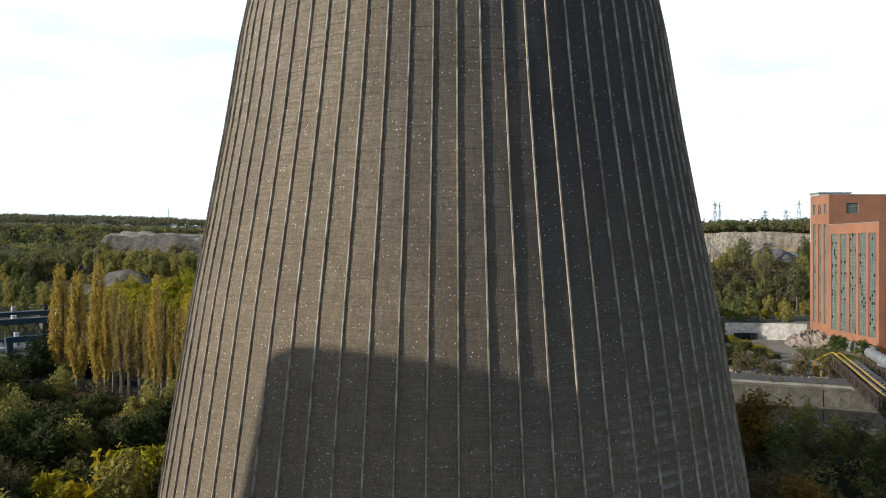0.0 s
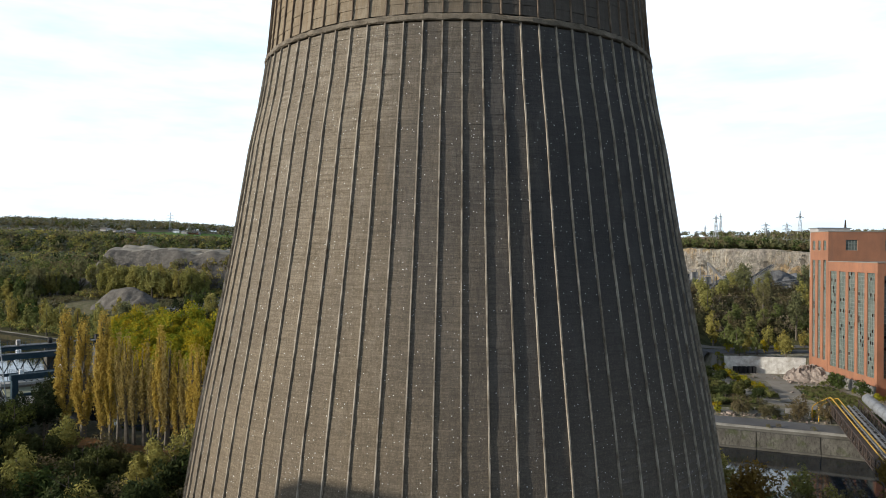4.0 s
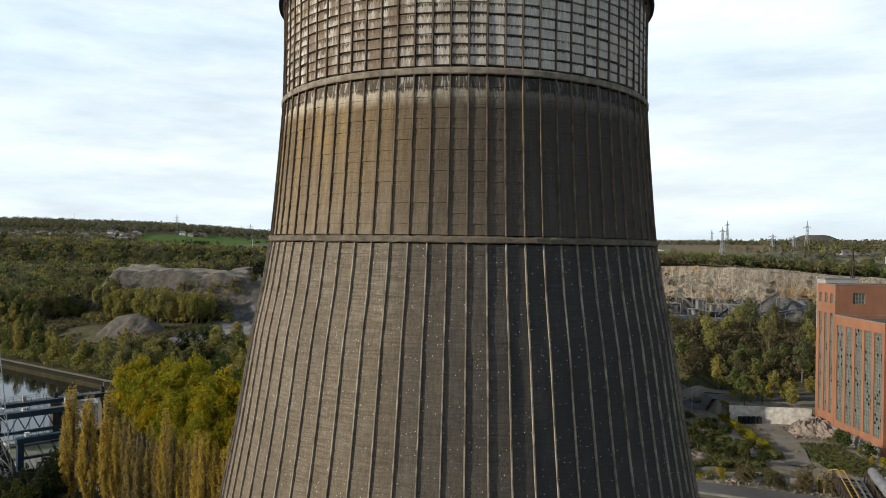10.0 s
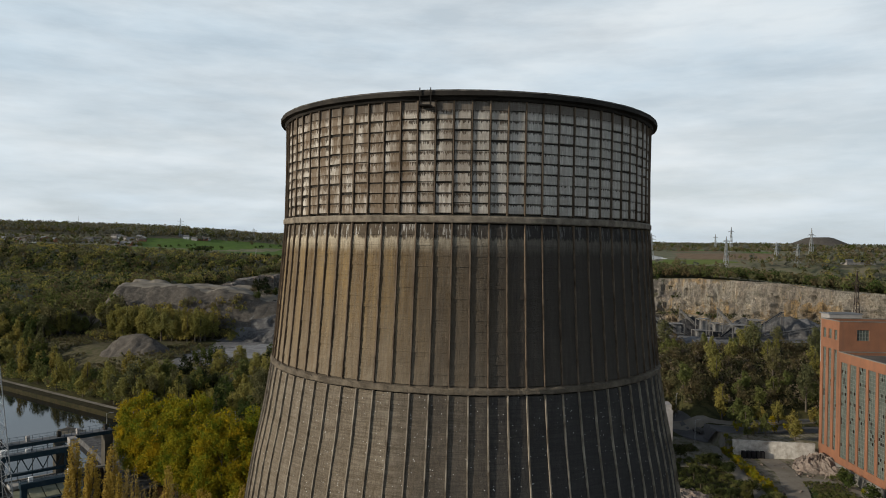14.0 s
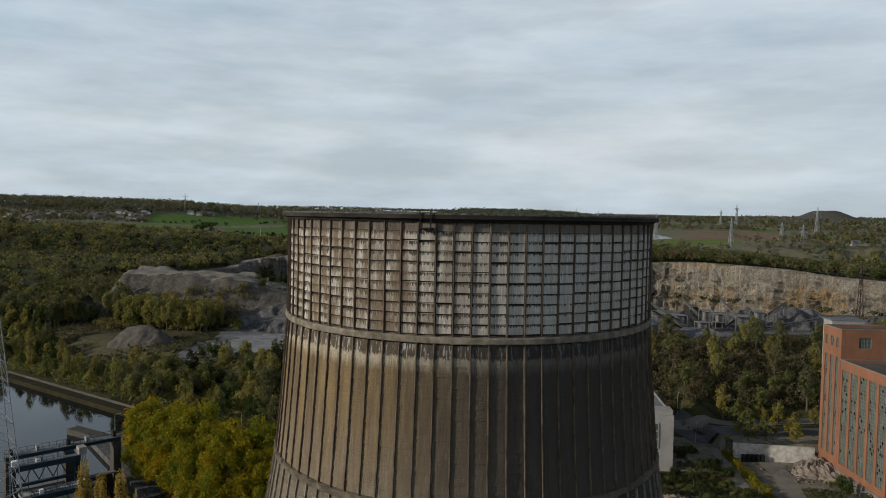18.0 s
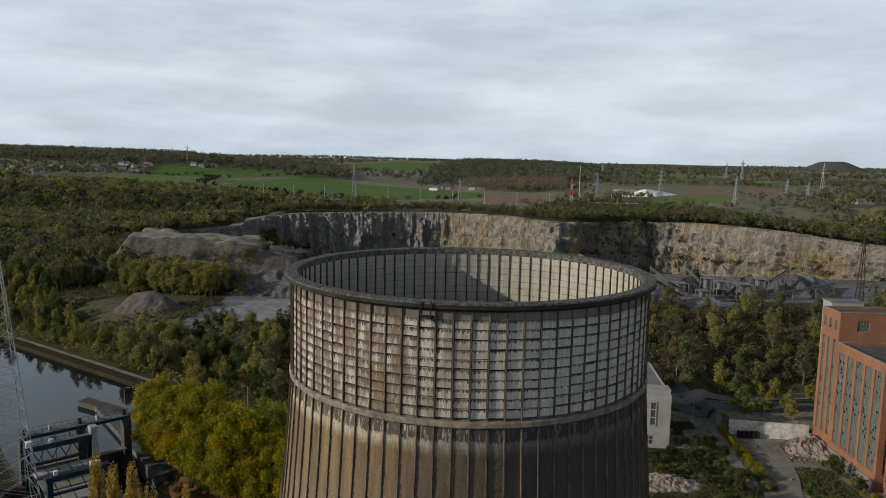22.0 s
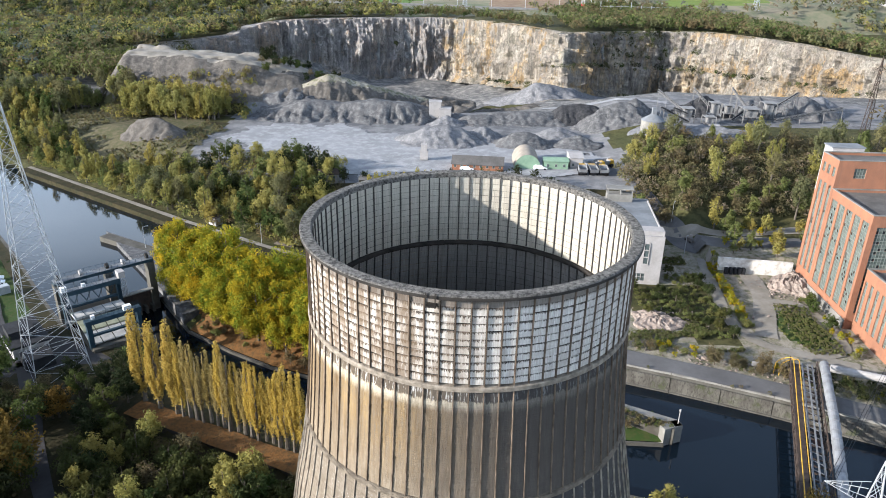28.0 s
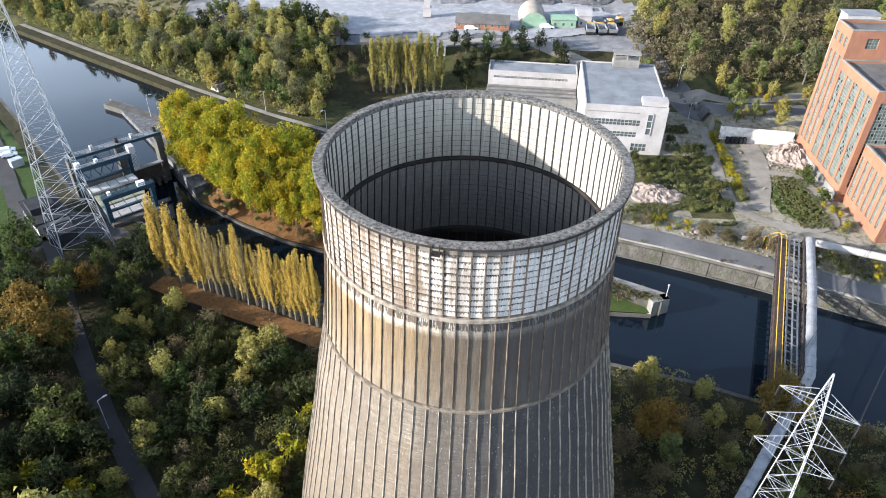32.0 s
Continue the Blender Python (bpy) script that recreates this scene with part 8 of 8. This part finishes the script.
for c in ((109, 342, 17, 95, 346, 27), (124, 346, 17, 114, 352, 27), (141, 344, 17, 132, 350, 28), (142, 336, 17, 163, 346, 27), (147, 330, 17, 182, 338, 22), (104, 322, 17, 86, 304, 27), (110, 330, 17, 96, 318, 24), (128, 332, 16, 140, 340, 22)):
    conveyor(*c, "dusty steel belt conveyor in the stone plant")
for x, y, w_, h_ in ((104, 326, 6, 8), (112, 318, 5, 6), (136, 334, 8, 7), (146, 338, 6, 9), (118, 330, 5, 10), (128, 340, 5, 7)):
    root = thing("crusher_frame", "grey steel crusher tower with platforms", "machine", "stone plant", at=(x, y, hz(x, y)))
    for sx in (-1, 1):
        for sy in (-1, 1):
            k = Kit()
            k.bar((sx * w_ / 2, sy * w_ / 2, -0.5), (sx * w_ / 2, sy * w_ / 2, h_), 0.3)
            part("post", k, M["steel_dark"], root)
    for z in (h_ * 0.45, h_):
        k = Kit()
        k.box((-w_ / 2, -w_ / 2, z - 0.2), (w_ / 2, w_ / 2, z))
        part("platform", k, M["steel_dark"], root)
    k = Kit()
    k.box((-w_ / 4, -w_ / 3, h_ * 0.45), (w_ / 3, w_ / 4, h_ * 0.9))
    part("machine_body", k, M["steel_dark"], root)
gabled("plant_cabin", 111, 115, 312, 315, 15.5, 3, 0.2, M["white"], M["white"], "white site cabin in the stone plant")


def dumper(x, y, rot, label, body="yellow"):
    root = thing("dump_truck", label, "truck", "parked quarry trucks", at=(x, y, hz(x, y) + 0.1))
    root.rotation_euler = (0, 0, rot)
    k = Kit()
    k.box((-3.4, -1.4, 0.7), (3.6, 1.4, 1.2))
    part("chassis", k, M["dark"], root)
    k = Kit()
    k.add([(-3.8, -1.6, 1.4), (1.4, -1.6, 1.4), (2.0, -1.6, 3.0), (-4.2, -1.6, 2.8), (-3.8, 1.6, 1.4), (1.4, 1.6, 1.4), (2.0, 1.6, 3.0), (-4.2, 1.6, 2.8)], [(0, 3, 2, 1), (4, 5, 6, 7), (0, 1, 5, 4), (1, 2, 6, 5), (3, 0, 4, 7)])
    part("skip", k, M["pipe"], root, "grey tipping skip")
    k = Kit()
    k.box((1.9, -1.2, 1.2), (3.6, 1.2, 2.9))
    part("cab", k, M[body], root, "yellow cab")
    for wx in (-2.4, -1.0, 2.7):
        for wy in (-1.4, 1.4):
            k = Kit()
            k.tube((wx, wy - 0.3, 0.75), (wx, wy + 0.3, 0.75), 0.75, n=12)
            part("wheel", k, M["dark"], root)


for x, y, r in ((47, 262, 1.5), (51, 262, 1.6), (55, 262, 1.55), (53, 268, 0.4), (57, 271, 0.3)):
    dumper(x, y, r, "parked quarry dump truck with yellow cab")

# ---- far country: motorway, village, works ----
mw = thing("motorway", "pale motorway viaduct between fields and quarry", "road", kind="structure")
k = Kit()
MWL = [(-260, 715, 38.6), (-120, 694, 38.8), (-60, 692, 38.2), (20, 694, 36.6), (90, 696, 35.6), (200, 720, 37)]
for (x0, y0, z0), (x1, y1, z1) in zip(MWL, MWL[1:]):
    k.add([(x0, y0 - 6, z0), (x1, y1 - 6, z1), (x1, y1 + 6, z1), (x0, y0 + 6, z0), (x0, y0 - 6, z0 + 1.5), (x1, y1 - 6, z1 + 1.5), (x1, y1 + 6, z1 + 1.5), (x0, y0 + 6, z0 + 1.5)], [(3, 2, 1, 0), (4, 5, 6, 7), (0, 1, 5, 4), (2, 3, 7, 6), (1, 2, 6, 5), (3, 0, 4, 7)])
part("deck", k, M["concrete"], mw)
for j in range(12):
    k = Kit()
    x = -200 + 32 * j
    zz = float(np.interp(x, [p_[0] for p_ in MWL], [p_[2] for p_ in MWL]))
    yy = float(np.interp(x, [p_[0] for p_ in MWL], [p_[1] for p_ in MWL]))
    k.tube((x, yy, zz + 1.4), (x, yy, zz + 14), 0.22, n=5)
    part("lamp_post", k, M["steel"], mw)
VR = random.Random(9)
vx = []
for n_, (x0, x1, y0, y1) in ((26, (-640, -525, 1150, 1300)), (26, (-760, -590, 930, 1120)), (8, (-560, -470, 1330, 1420)), (10, (-40, 60, 1010, 1120))):
    vx += [(VR.uniform(x0, x1), VR.uniform(y0, y1)) for _ in range(n_)]
for x, y in vx:
    w_ = VR.uniform(8, 13)
    gabled("village_house", x - w_ / 2, x + w_ / 2, y - 3.5, y + 3.5, hz(x, y) - 0.5, VR.uniform(3.5, 5.5), VR.uniform(2.5, 3.5), M[VR.choice(["white", "brick", "carwhite", "white"])], M[VR.choice(["roof_dark", "roof_dark", "roof_grey"])], "far village house with a dark pitched roof", VR.uniform(-0.4, 0.4))
mound("chalk_bank", [(188, 790, 3), (205, 786, 8), (222, 792, 5), (236, 800, 2)], 1.5, 9, 3.0, ["chalk"], "bright white chalk bank on the plateau", 7)
gabled("factory_hall", 176, 198, 795, 812, 42, 9, 1.0, M["white"], M["white"], "bright white factory hall on the plateau")
gabled("factory_hall", 392, 420, 700, 712, 44, 6, 1.0, M["white"], M["roof_grey"], "low white hall on the wooded plateau")
gabled("factory_hall", 372, 392, 590, 600, 40, 5, 1.5, M["white"], M["rust"], "pale farmhouse among trees")
sub = thing("substation", "grey steel substation frames on the plateau", "substation", at=(150, 660, hz(150, 660)))
for j in range(9):
    k = Kit()
    x = -30 + 9 * j
    k.bar((x, 0, 0), (x, 0, 9 + 3 * (j % 3 == 0)), 0.5).bar((x, 0, 8), (x + 9, 0, 8), 0.35)
    part("frame_bay", k, M["steel"], sub)

# ---- tall neighbour that shades the foot of the tower ----
nb = thing("neighbour_block", "tall plain works building beside the tower", "building")
k = Kit()
k.add([(x, y, z) for x in (-41, -37) for y, z in ((6, 0), (30.5, 0), (30.5, 29.2), (24.5, 31.6), (6, 31.6))], [(0, 1, 2, 3, 4), (9, 8, 7, 6, 5), (1, 6, 7, 2), (2, 7, 8, 3), (3, 8, 9, 4), (4, 9, 5, 0), (0, 5, 6, 1)])
part("wall", k, M["concrete"], nb)
for o in [p_ for p_ in PROTO.values()]:
    for c in list(o.children):
        bpy.data.objects.remove(c)
    bpy.data.objects.remove(o)
